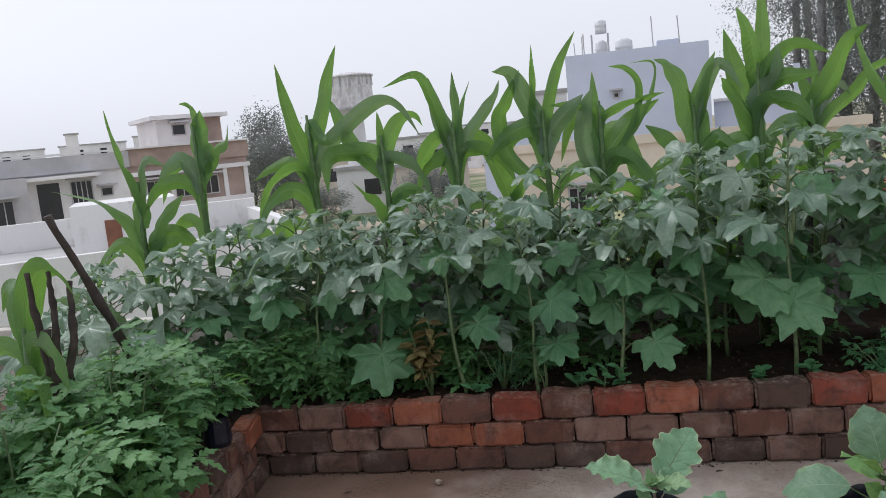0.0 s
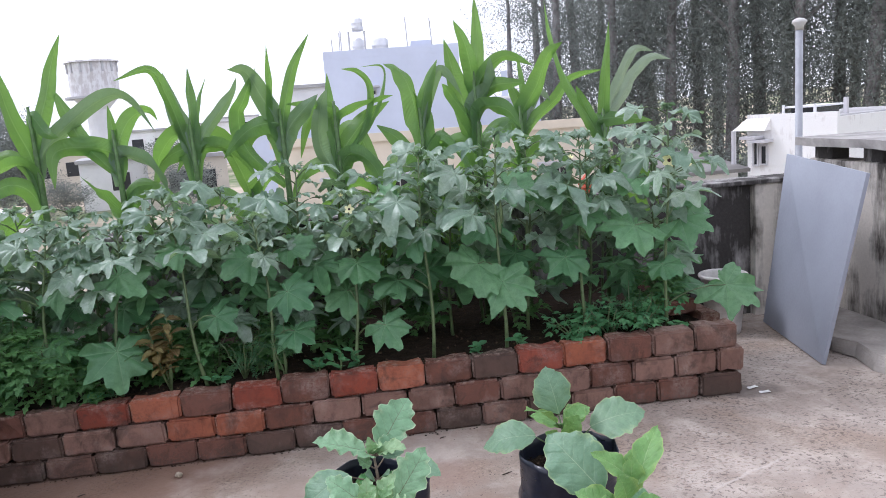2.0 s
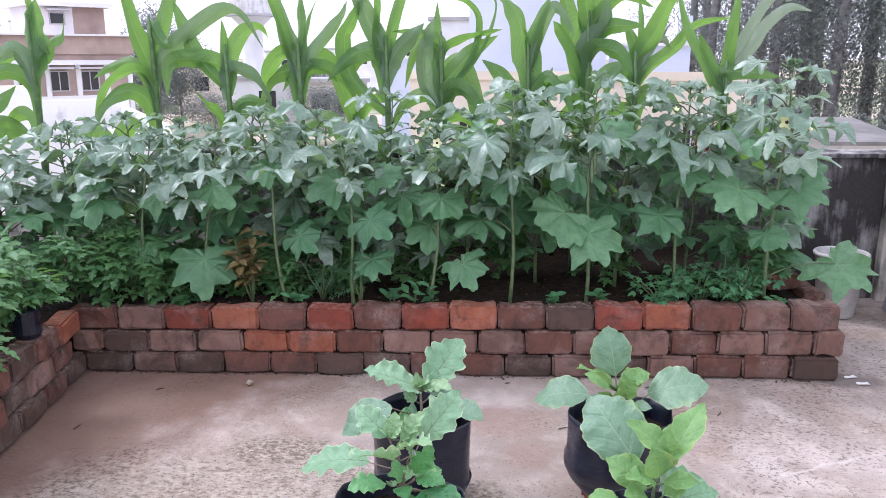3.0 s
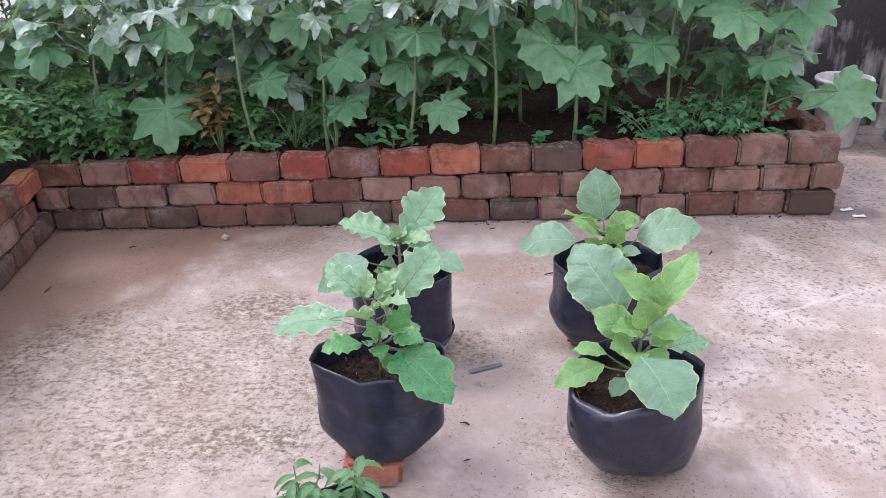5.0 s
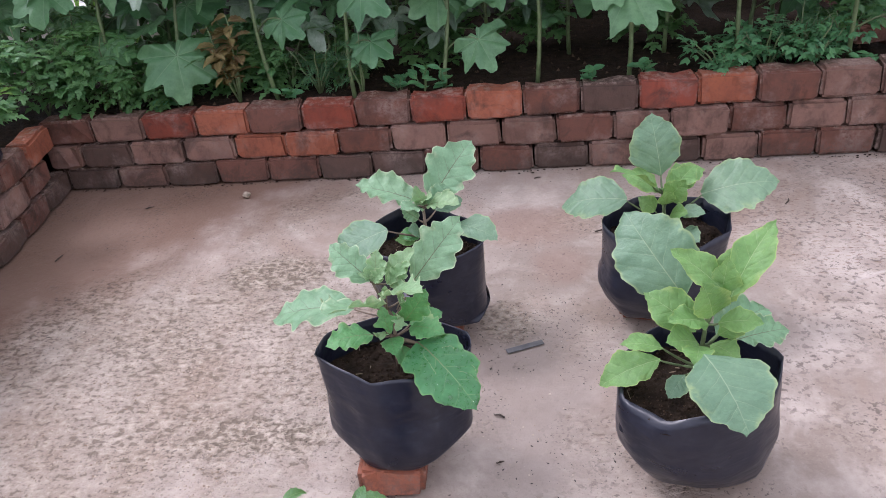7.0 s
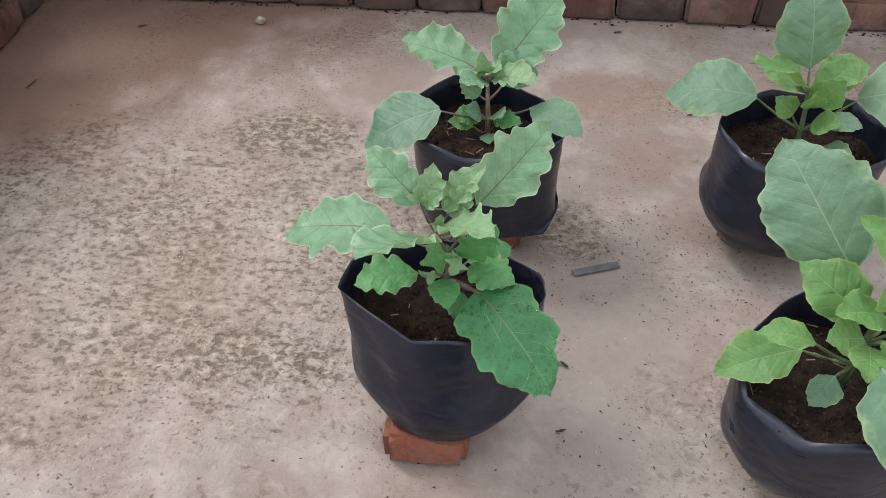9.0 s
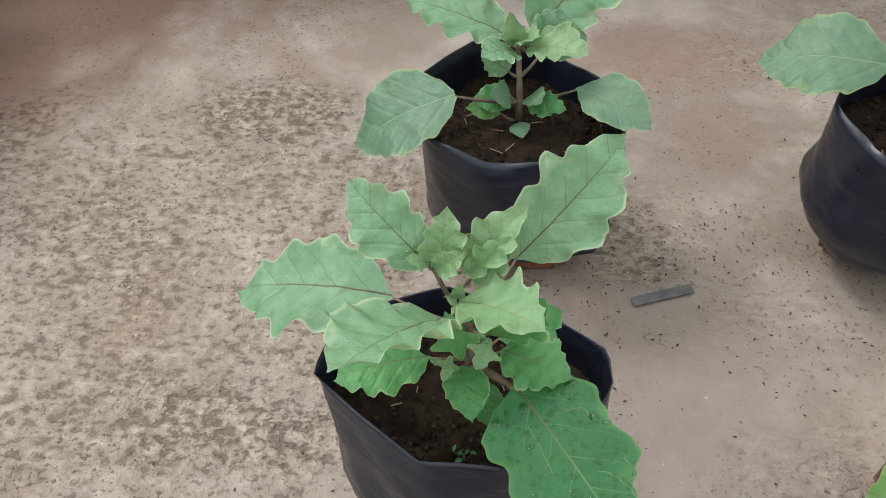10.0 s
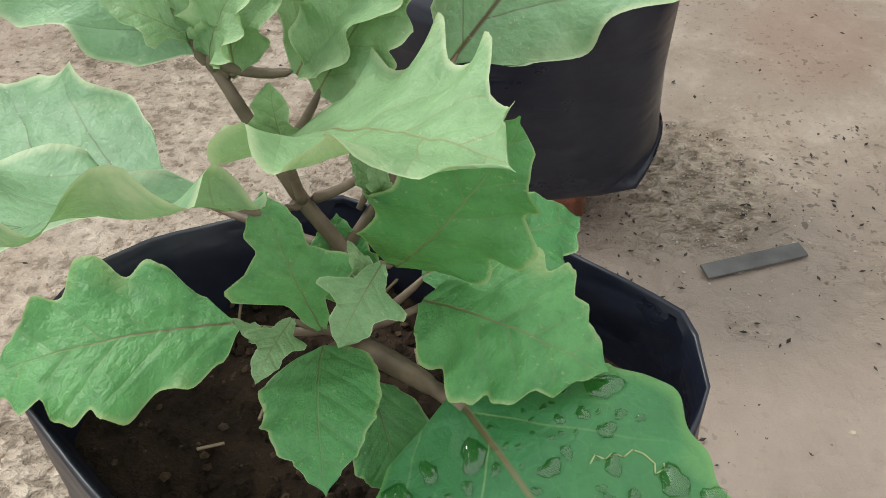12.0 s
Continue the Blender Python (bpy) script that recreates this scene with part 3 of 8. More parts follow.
def palm_leaf(name, mat, rng, depth=0.35, teeth=0.05, droop=0.25, cup=0.1, n=80, rings=(0.12, 0.32, 0.52, 0.7, 0.86, 1.0)):
    """A five-lobed leaf, its stalk at the origin, about one unit from stalk to tip."""
    tips = [0.0, 0.87, -0.87, 1.74, -1.74]
    size = [1.0, 0.92, 0.92, 0.72, 0.72]
    ph = [rng.uniform(0, 6.28) for _ in range(3)]
    size = [s * rng.uniform(0.82, 1.14) for s in size]
    tips = [a + rng.uniform(-0.1, 0.1) for a in tips]
    deep = [depth * rng.uniform(0.75, 1.3) for _ in tips]
    verts, faces, uv = [(0, 0, 0)], [], [(0, 0)]
    edge = []
    for j in range(n):
        t = -math.pi + 2 * math.pi * (j + 0.5) / n
        r = 0.0
        for a, s, cutin in zip(tips, size, deep):
            d = abs(t - a)
            r = max(r, s * (1 - cutin * min(1.25, d / 0.435) ** 1.5) if d < 0.7 else 0)
        if abs(t) > 2.0:
            k = (abs(t) - 2.0) / (math.pi - 2.0)
            r = max(r, 0.52 * (1 - 0.75 * k ** 3) * size[3])
        saw = abs(((t * 2.1 + ph[0]) % 1.0) - 0.5) * 2 + 0.6 * abs(((t * 3.7 + ph[1]) % 1.0) - 0.5) * 2
        r = max(r, 0.1) * (1 + 1.5 * teeth * (saw - 0.8) + 0.05 * math.sin(3 * t + ph[2]) + 0.13 * noise.noise((2.2 * math.cos(t), 2.2 * math.sin(t), 9 * ph[0])))
        edge.append((t, r))
    for q in rings:
        for t, r in edge:
            x, y = q * r * math.sin(t), q * r * math.cos(t)
            crease = 0.13 * q * r * abs(math.sin((abs(t) / 0.87) * math.pi))
            z = -droop * (q * r) ** 2 + 0.6 * droop * q * r * max(0, math.cos(t)) + crease + cup * (q ** 3) * (0.3 * math.sin(4 * t + ph[2]) + 0.14 * math.sin(11 * t + ph[0])) - 0.35 * droop * max(0, y) ** 2
            z += 0.07 * q * noise.noise((x * 3.1, y * 3.1, 7 * ph[1])) + 0.05 * q ** 4 * math.sin(9 * t + ph[1])
            verts.append((x, y, z))
            uv.append((x, y))
    for j in range(n):
        faces.append((0, 1 + (j + 1) % n, 1 + j))
    for i in range(len(rings) - 1):
        for j in range(n):
            a, b = 1 + i * n + j, 1 + i * n + (j + 1) % n
            faces.append((a, b, b + n, a + n))
    return mesh_of(name, verts, faces, mat, True, uv)


def aim(base, tip, up=(0, 0, 1), wide=1.0, length=1.0):
    """The pose of a unit leaf from base to tip, its upper face towards up."""
    base, tip = Vector(base), Vector(tip)
    y = tip - base
    s = y.length / length
    y.normalize()
    z = Vector(up) - y * y.dot(Vector(up))
    if z.length < 1e-3:
        z = y.orthogonal()
    z.normalize()
    x = y.cross(z)
    m = Matrix((x * s * wide, y * s, z * s)).transposed().to_4x4()
    m.translation = base
    return m

# ---- the roof ----
GROUND_Z = -3.6
rng = random.Random(7)


def sheet(x0, x1, y0, y1, nx, ny, height):
    verts = [(x0 + (x1 - x0) * i / nx, y0 + (y1 - y0) * j / ny, 0) for j in range(ny + 1) for i in range(nx + 1)]
    verts = [(x, y, height(x, y)) for x, y, _ in verts]
    faces = [(j * (nx + 1) + i, j * (nx + 1) + i + 1, (j + 1) * (nx + 1) + i + 1, (j + 1) * (nx + 1) + i) for j in range(ny) for i in range(nx)]
    return verts, faces


def floor_height(x, y):
    return 0.0025 * noise.noise((x * 6, y * 6, 0)) - 0.0025


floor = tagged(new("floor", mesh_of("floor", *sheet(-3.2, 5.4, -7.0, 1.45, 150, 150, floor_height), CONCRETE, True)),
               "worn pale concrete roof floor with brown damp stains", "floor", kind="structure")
bm = bmesh.new()
box(bm, (-3.3, -7.1, GROUND_Z), (5.5, 1.6, -0.02))
solo("house_wall", bm, STAINED, "stained plaster walls of the house below the roof", "wall", kind="structure")

# parapets: behind the planter, at the side, and behind the camera
bm = bmesh.new()
box(bm, (0.25, 1.36, -0.01), (4.50, 1.50, 0.90), 0.012)
wall_back = solo("wall_back", bm, BLACKENED, "low parapet wall blackened by algae", "parapet", kind="structure")
bm = bmesh.new()
box(bm, (-3.3, 1.36, -0.01), (0.246, 1.50, 0.50), 0.012)
solo("wall_back_low", bm, STAINED, "lower limewashed stretch of parapet", "parapet", kind="structure")
bm = bmesh.new()
box(bm, (0.2, 1.28, 0.902), (4.926, 1.53, 0.93), 0.008)
solo("wall_coping", bm, BLACKENED, "thin cement coping on the parapet", "coping", kind="structure")
bm = bmesh.new()
box(bm, (4.502, 1.30, -0.01), (4.926, 1.50, 0.90), 0.01)
solo("wall_pillar", bm, STAINED, "limewashed parapet pillar streaked with black", "pillar", kind="structure")
bm = bmesh.new()
box(bm, (4.93, -2.6, -0.01), (5.10, 1.36, 1.04), 0.015)
solo("wall_right", bm, STAINED, "limewashed roof wall streaked with black algae", "wall", kind="structure")
bm = bmesh.new()
box(bm, (-3.3, -7.0, -0.01), (-3.15, 1.358, 0.9), 0.012)
solo("wall_left", bm, STAINED, "limewashed parapet wall", "parapet", kind="structure")
bm = bmesh.new()
box(bm, (-3.148, -7.0, -0.01), (5.3, -6.85, 0.9), 0.012)
solo("wall_front", bm, STAINED, "limewashed parapet wall", "parapet", kind="structure")


# ---- brick planter ----
def brick_mesh(name, length, height, thick, seed):
    """A hand-made brick, soft at the edges, on the origin's +x and +z; its face looks along -y."""
    r = random.Random(seed)
    bm = bmesh.new()
    box(bm, (0, 0, 0), (length, thick, height))
    bmesh.ops.subdivide_edges(bm, edges=[e for e in bm.edges if abs((e.verts[0].co - e.verts[1].co).x) > 0.05], cuts=2)
    for v in bm.verts:
        v.co += Vector((r.uniform(-0.006, 0.006), r.uniform(-0.006, 0.006), r.uniform(-0.006, 0.006)))
    edges = [e for e in bm.edges if e.calc_face_angle(0) > 0.6]
    bmesh.ops.bevel(bm, geom=edges, offset=r.uniform(0.007, 0.013), segments=2, affect="EDGES")
    me = bpy.data.meshes.new(name)
    bm.to_mesh(me)
    bm.free()
    return me


BRICK_MESHES = {}


def brick_of(tone, k, length, height, thick=0.105):
    key = (tone, k, round(length, 2), round(height, 3))
    if key not in BRICK_MESHES:
        me = brick_mesh("brick", length, height, thick, k * 13 + int(length * 1000))
        me.materials.append(BRICKS[tone])
        BRICK_MESHES[key] = me
    return BRICK_MESHES[key]


def rise(x):
    """The courses climb slightly towards the open end."""
    return (0.318 + 0.0165 * x) / 0.345


def course(parent, origin, turn, joints, z0, z1, tones, lift=None):
    """A row of bricks along a line from origin, turned about z."""
    for i in range(len(joints) - 1):
        a, b = joints[i] + 0.003, joints[i + 1] - 0.003
        f = lift(a) if lift else 1.0
        me = brick_of(tones[i % len(tones)], rng.randrange(3), round(b - a, 2), round(z1 - z0 - 0.004, 3))
        m = Matrix.Translation(origin) @ Matrix.Rotation(turn, 4, "Z") @ pose(a, rng.uniform(-0.009, 0.009), z0 * f + 0.002, rng.uniform(-1.0, 1.0), rng.uniform(-0.6, 0.6), rng.uniform(-1.1, 1.1))
        m = m @ Matrix.Diagonal(((b - a) / max(0.02, round(b - a, 2)), 1, f, 1))
        piece("brick", me, parent, m)


front = thing("planter_wall_front", (1.85, 0.05, 0), "low dry-laid red brick wall of the raised bed", "brick wall", kind="structure")
top = [0.0] + [0.232 + 0.229 * i for i in range(16)]
mid = [0.0, 0.158] + [0.385 + 0.2265 * i for i in range(15)] + [3.70]
low = [0.0, 0.064] + [0.29 + 0.2263 * i for i in range(15)] + [3.685]
course(front, (0, 0, 0), 0, low, 0.0, 0.112, "ddgdbbddbbdgdgbbdbbd", rise)
course(front, (0, 0, 0), 0, mid, 0.112, 0.226, "gdggoobgggbggbgggbg", rise)
course(front, (0, 0.008, 0), 0, top, 0.226, 0.345, "bgrobrbrobdrobggg", rise)
left = thing("planter_wall_left", (0.1, -1.5, 0), "low dry-laid brick wall returning along the side bed", "brick wall", kind="structure")
angle = math.atan2(-1.0, 0.085)
for z0, z1, s, tones in ((0.0, 0.112, 0.0, "dbddbdbd"), (0.112, 0.226, 0.11, "bgdbobdb"), (0.226, 0.345, 0.02, "obdbgbdb")):
    course(left, (-0.045, 0.0, 0), angle, [s + 0.226 * i for i in range(14)], z0, z1, tones, lambda q: 0.94)
end = thing("planter_wall_end", (3.6, 0.6, 0), "short brick end wall of the raised bed", "brick wall", kind="structure")
for z0, z1, s, tones in ((0.0, 0.112, 0.0, "dbdbdb"), (0.112, 0.226, 0.0, "bgbgbg"), (0.226, 0.345, 0.11, "bgdbgb")):
    course(end, (3.69, 0.115, 0), radians(90), [s + 0.226 * i for i in range(6)], z0, z1, tones, lambda q: 1.08)

# a loose brick lies on the wall's end
loose = tagged(new("loose_brick", brick_of("b", 1, 0.22, 0.075)), "brown brick lying loose on the planter wall", "brick")
loose.matrix_world = pose(3.40, 0.20, 0.385, 0, 4, 28)


def soil_height(x, y):
    return 0.305 + 0.03 * noise.noise((x * 2.2, y * 2.2, 3)) + 0.012 * noise.noise((x * 11, y * 11, 1)) + 0.006 * x


bed = tagged(new("soil_bed", mesh_of("soil_bed", *sheet(0.05, 3.62, 0.09, 1.36, 120, 46, soil_height), SOIL, True)), "dark moist garden soil in the raised bed", "soil", kind="stuff")
tagged(new("side_soil_bed", mesh_of("side_soil_bed", *sheet(-1.2, 0.05, -2.95, 1.36, 40, 120, lambda x, y: 0.29 + 0.03 * noise.noise((x * 3, y * 3, 5)) + 0.01 * noise.noise((x * 13, y * 13, 2))), SOIL, True)), "dark garden soil in the side bed", "soil", kind="stuff")
bm = bmesh.new()
box(bm, (-1.32, -2.98, 0), (-1.2, 1.355, 0.33), 0.01)
solo("bed_curb", bm, STAINED, "plastered curb behind the side bed", "curb", kind="structure")
# crumbs of soil
lists = []
for _ in range(520):
    x, y = rng.uniform(0.12, 3.58), rng.uniform(0.1, 1.1)
    s = rng.uniform(0.004, 0.014)
    z = soil_height(x, y)
    a = rng.uniform(0, 6.28)
    v = [(x + s * math.cos(a + k * 2.1) * rng.uniform(0.7, 1.2), y + s * math.sin(a + k * 2.1), z - 0.003) for k in range(3)] + [(x, y, z + s * rng.uniform(0.5, 1.0))]
    lists.append((v, [(0, 1, 3), (1, 2, 3), (2, 0, 3)]))
tagged(new("soil_crumbs", mesh_of("soil_crumbs", *joined(lists), soil_mat("dry_crumbs", (0.05, 0.033, 0.022), (0.13, 0.085, 0.055)))), "dry crumbs lying on the planter soil", "soil", kind="stuff")

# ---- things on the roof ----
# grey board leaning on the side wall
board = thing("leaning_board", (4.35, 0.65, 0), "blue-grey laminated board leaning against the roof wall", "board")
PANEL = plain("blue_grey_laminate", (0.30, 0.32, 0.37), 0.42, 0.06, 3.0, 70.0, 0.05)
A, B, C, D = (Vector(v) for v in ((4.285, 0.235, 0.004), (4.45, 1.12, 0.004), (4.595, 1.085, 1.105), (4.50, 0.19, 1.05)))
n = (B - A).cross(D - A).normalized() * -0.022
bm = bmesh.new()
vs = [bm.verts.new(v) for v in (A, B, C, D, A - n, B - n, C - n, D - n)]
for q in ((0, 1, 2, 3), (7, 6, 5, 4), (0, 4, 5, 1), (1, 5, 6, 2), (2, 6, 7, 3), (3, 7, 4, 0)):
    bm.faces.new([vs[i] for i in q])
bmesh.ops.recalc_face_normals(bm, faces=bm.faces)
bmesh.ops.bevel(bm, geom=bm.edges[:], offset=0.002, segments=1, affect="EDGES")
part("sheet", bm, PANEL, board)
SPECK = plain("white_speck", (0.75, 0.75, 0.75), 0.5, 0.05)
for _ in range(12):
    u, v = rng.gauss(0.45, 0.13), rng.gauss(0.5, 0.13)
    p = A.lerp(B, u).lerp(D.lerp(C, u), v)
    e1, e2 = (B - A).normalized(), (D - A).normalized()
    s = rng.uniform(0.002, 0.006)
    ring = [p + n * 0.08 + (e1 * math.cos(t * 1.05) + e2 * math.sin(t * 1.05)) * s for t in range(6)]
    piece("paint_speck", mesh_of("paint_speck", ring, [(0, 1, 2, 3, 4, 5)], SPECK), board)

# broken concrete by the wall
bm = bmesh.new()
for a, b, s in (((4.50, -0.10, 0.0), (4.92, 0.98, 0.085), 3),):
    made = bmesh.ops.create_cube(bm, size=1.0, matrix=Matrix.LocRotScale((Vector(a) + Vector(b)) / 2, None, Vector(b) - Vector(a)))
bmesh.ops.subdivide_edges(bm, edges=bm.edges[:], cuts=5, use_grid_fill=True)
for v in bm.verts:
    v.co += Vector((noise.noise(v.co * 7), noise.noise(v.co * 7 + Vector((5, 0, 0))), 0.35 * noise.noise(v.co * 9))) * 0.05
solo("concrete_slab", bm, plain("rough_concrete", (0.36, 0.33, 0.3), 0.92, 0.25, 5.0, 50.0, 0.6), "broken grey concrete slab lying by the roof wall", "slab")


def stone(at, size, mat, label, seed):
    bm = bmesh.new()
    bmesh.ops.create_icosphere(bm, subdivisions=3, radius=1.0)
    for v in bm.verts:
        k = 1 + 0.35 * noise.noise(v.co * 1.3 + Vector((seed, 0, 0))) + 0.1 * noise.noise(v.co * 4)
        v.co = Vector((v.co.x * size[0], v.co.y * size[1], v.co.z * size[2])) * k + Vector(at)
    zmin = min(v.co.z for v in bm.verts)
    for v in bm.verts:
        v.co.z -= zmin - at[2] + size[2]
    return solo("stone", bm, mat, label, "stone", smooth=True)


GREY_STONE = plain("grey_stone", (0.42, 0.4, 0.37), 0.9, 0.2, 8.0, 60.0, 0.5)
stone((4.62, 0.02, 0.06), (0.10, 0.08, 0.06), GREY_STONE, "grey stone beside the concrete slab", 2)
stone((0.905, -0.146, 0.012), (0.016, 0.013, 0.012), plain("pale_pebble", (0.4, 0.34, 0.26), 0.8, 0.4, 90.0), "small pale pebble on the roof floor", 4)

# cap slab of the side wall
bm = bmesh.new()
box(bm, (4.84, -2.6, 1.13), (5.55, 1.38, 1.185))
bmesh.ops.subdivide_edges(bm, edges=[e for e in bm.edges if e.calc_length() > 1], cuts=24)
for v in bm.verts:
    v.co += Vector((0.03 * noise.noise(v.co * 5), 0.02 * noise.noise(v.co * 4), 0.012 * noise.noise(v.co * 6)))
solo("wall_cap", bm, plain("weathered_cement", (0.36, 0.34, 0.32), 0.92, 0.3, 4.0, 40.0, 0.5), "rough weathered cement slab capping the roof wall", "slab", kind="structure")
bm = bmesh.new()
for y in (-2.4, -1.2, 0.1, 0.75, 1.24):
    box(bm, (4.95, y - 0.09, 1.035), (5.08, y + 0.09, 1.135), 0.01)
solo("cap_support", bm, BLACKENED, "dark mortar pads under the cap slab", "support", kind="structure")

# bucket
bucket = thing("bucket", (4.12, 1.02, 0), "old whitish plastic bucket with a rolled rim", "bucket")
BUCKET = plain("dirty_white_plastic", (0.55, 0.53, 0.5), 0.5, 0.2, 12.0, 60.0, 0.1)
prof = [(0.0, 0.004), (0.095, 0.004), (0.1, 0.0), (0.105, 0.01), (0.14, 0.36), (0.152, 0.362), (0.155, 0.375), (0.15, 0.385), (0.138, 0.385), (0.134, 0.37), (0.098, 0.02), (0.0, 0.02)]


def lathe(bm, prof, at, n=32, rot=0.0):
    rings = []
    for r, z in prof:
        rings.append([bm.verts.new((at[0] + r * math.cos(2 * math.pi * j / n + rot), at[1] + r * math.sin(2 * math.pi * j / n + rot), at[2] + z)) for j in range(n)] if r > 0 else [bm.verts.new((at[0], at[1], at[2] + z))])
    for a, b in zip(rings, rings[1:]):
        for j in range(n):
            k = (j + 1) % n
            q = ([a[j], a[k]] if len(a) > 1 else [a[0]]) + ([b[k], b[j]] if len(b) > 1 else [b[0]])
            bm.faces.new(q)
    bmesh.ops.recalc_face_normals(bm, faces=bm.faces)
    return bm


part("body", lathe(bmesh.new(), prof, (4.12, 1.02, 0.0)), BUCKET, bucket, smooth=True)
hv, hf = tube([(4.12 + 0.155 * math.cos(t), 1.02 - 0.05 * math.sin(t) - 0.02, 0.37 - 0.10 * math.sin(t)) for t in [math.pi * i / 12 for i in range(13)]], 0.003, 6)
piece("handle", mesh_of("handle", hv, hf, plain("wire", (0.25, 0.24, 0.23), 0.45, 0.2, metal=0.8)), bucket, None, "thin wire handle")



def crumpled(name, at, size, color, label, category, seed):
    """A limp, folded heap that slumps over what it lies on."""
    bm = bmesh.new()
    bmesh.ops.create_icosphere(bm, subdivisions=4, radius=1.0)
    for v in bm.verts:
        q = v.co.copy()
        k = 1 + 0.3 * noise.noise(q * 1.6 + Vector((seed, 0, 0))) + 0.16 * abs(noise.noise(q * 4.2 + Vector((seed, 3, 0))))
        v.co = Vector((q.x * size[0] * k + at[0], q.y * size[1] * k + at[1], max(-0.55, q.z * k) * size[2]))
    low = min(v.co.z for v in bm.verts)
    for v in bm.verts:
        v.co.z += at[2] - low
    return solo(name, bm, plain(name + "_cloth", color, 0.7, 0.2, 14.0, 80.0, 0.3), label, category, smooth=True)


crumpled("rag", (3.37, 1.42, 0.931), (0.05, 0.05, 0.075), (0.62, 0.13, 0.07), "crumpled orange-red rag lying on the parapet", "rag", 3)
crumpled("sack", (3.60, 1.42, 0.931), (0.085, 0.06, 0.085), (0.62, 0.62, 0.6), "crumpled whitish plastic sack on the parapet", "sack", 8)

# vent pipe outside the parapet
pipe = thing("vent_pipe", (5.32, 2.1, GROUND_Z), "slim grey vent pipe with a flared cap", "pipe")
PIPE = plain("grey_pipe", (0.33, 0.34, 0.37), 0.5, 0.12)
part("tube", lathe(bmesh.new(), [(0.0, 0.0), (0.027, 0.0), (0.027, 5.56), (0.0, 5.56)], (5.32, 2.1, GROUND_Z), 16), PIPE, pipe, smooth=True)
part("cap", lathe(bmesh.new(), [(0.0, 5.55), (0.03, 5.54), (0.033, 5.57), (0.05, 5.59), (0.052, 5.61), (0.03, 5.625), (0.0, 5.63)], (5.32, 2.1, GROUND_Z), 16), plain("pale_cap", (0.6, 0.58, 0.56), 0.6, 0.1), pipe, "pale flared cap", smooth=True)

# litter on the floor
STRIP = plain("dark_strip", (0.15, 0.15, 0.15), 0.75, 0.3, 30.0, 120.0, 0.3)
bm = bmesh.new()
box(bm, (0, -0.010, 0), (0.113, 0.010, 0.003), 0.0008)
strip = solo("plastic_strip", bm, STRIP, "dark grey flat plastic strip on the floor", "strip")
strip.matrix_world = pose(1.986, -1.226, 0.001, 0, 0, 21.5)
bm = bmesh.new()
box(bm, (0, 0, 0), (0.055, 0.022, 0.003), 0.0008)
bmesh.ops.subdivide_edges(bm, edges=[e for e in bm.edges if e.calc_length() > 0.02], cuts=4)
for v in bm.verts:
    v.co += Vector((0.006 * noise.noise(v.co * 60), 0.006 * noise.noise(v.co * 70 + Vector((4, 0, 0))), 0.004 * abs(noise.noise(v.co * 50)) if v.co.z > 0.001 else 0))
scrap = solo("paper_scrap", bm, plain("white_paper", (0.75, 0.74, 0.72), 0.7, 0.1), "crumpled white paper scrap on the floor", "litter")
scrap.matrix_world = pose(3.74, 0.03, 0.001, 0, -3, 10)
second_scrap = copy_thing(scrap, pose(3.76, -0.04, 0.001, 0, -2, -6))
tagged(second_scrap, "torn white paper scrap beside another on the floor")
TWIG = plain("dead_twig", (0.055, 0.04, 0.03), 0.85, 0.3)
for x, y, l, a in ((0.49, -0.215, 0.035, 20), (0.30, -0.62, 0.05, 70), (1.60, -1.93, 0.05, 60), (1.96, -1.66, 0.02, 10), (2.30, -0.55, 0.05, 12), (1.98, -1.50, 0.03, 150), (0.9, -2.02, 0.03, 40), (2.1, -0.09, 0.03, 5), (2.75, -0.12, 0.03, 2), (3.0, -0.4, 0.05, 50)):
    a = radians(a)
    v, f = tube([(x, y, 0.003), (x + 0.5 * l * math.cos(a), y + 0.5 * l * math.sin(a), 0.006), (x + l * math.cos(a + 0.2), y + l * math.sin(a + 0.2), 0.003)], [0.0025, 0.003, 0.0012], 5)
    tagged(new("twig", mesh_of("twig", v, f, TWIG)), "short dark dead twig on the floor", "twig", "twigs on the floor")
lists = []
for _ in range(2400):
    k = rng.random()
    if k < 0.55:
        x, y = rng.gauss(2.0, 0.22), rng.gauss(-1.25, 0.3)
    else:
        x, y = rng.uniform(0.3, 4.2), rng.uniform(-2.6, -0.03)
    if noise.noise((x * 5, y * 5, 4)) + 0.6 * noise.noise((x * 17, y * 17, 8)) < rng.uniform(-0.5, 0.35):
        continue
    s = 0.0006 + 0.0024 * rng.random() ** 1.8
    a = rng.uniform(0, 6.28)
    v = [(x + s * math.cos(a + j * 1.57) * (1.6 if j % 2 else 0.7), y + s * math.sin(a + j * 1.57) * (1.6 if j % 2 else 0.7), 0.0005) for j in range(4)] + [(x, y, s * 0.8)]
    lists.append((v, [(0, 1, 4), (1, 2, 4), (2, 3, 4), (3, 0, 4)]))
tagged(new("floor_grit", mesh_of("floor_grit", *joined(lists), plain("black_grit", (0.05, 0.042, 0.036), 0.9, 0.3))), "black grit and soil crumbs scattered on the floor", "grit", kind="stuff")
lists = []
rp = random.Random(17)
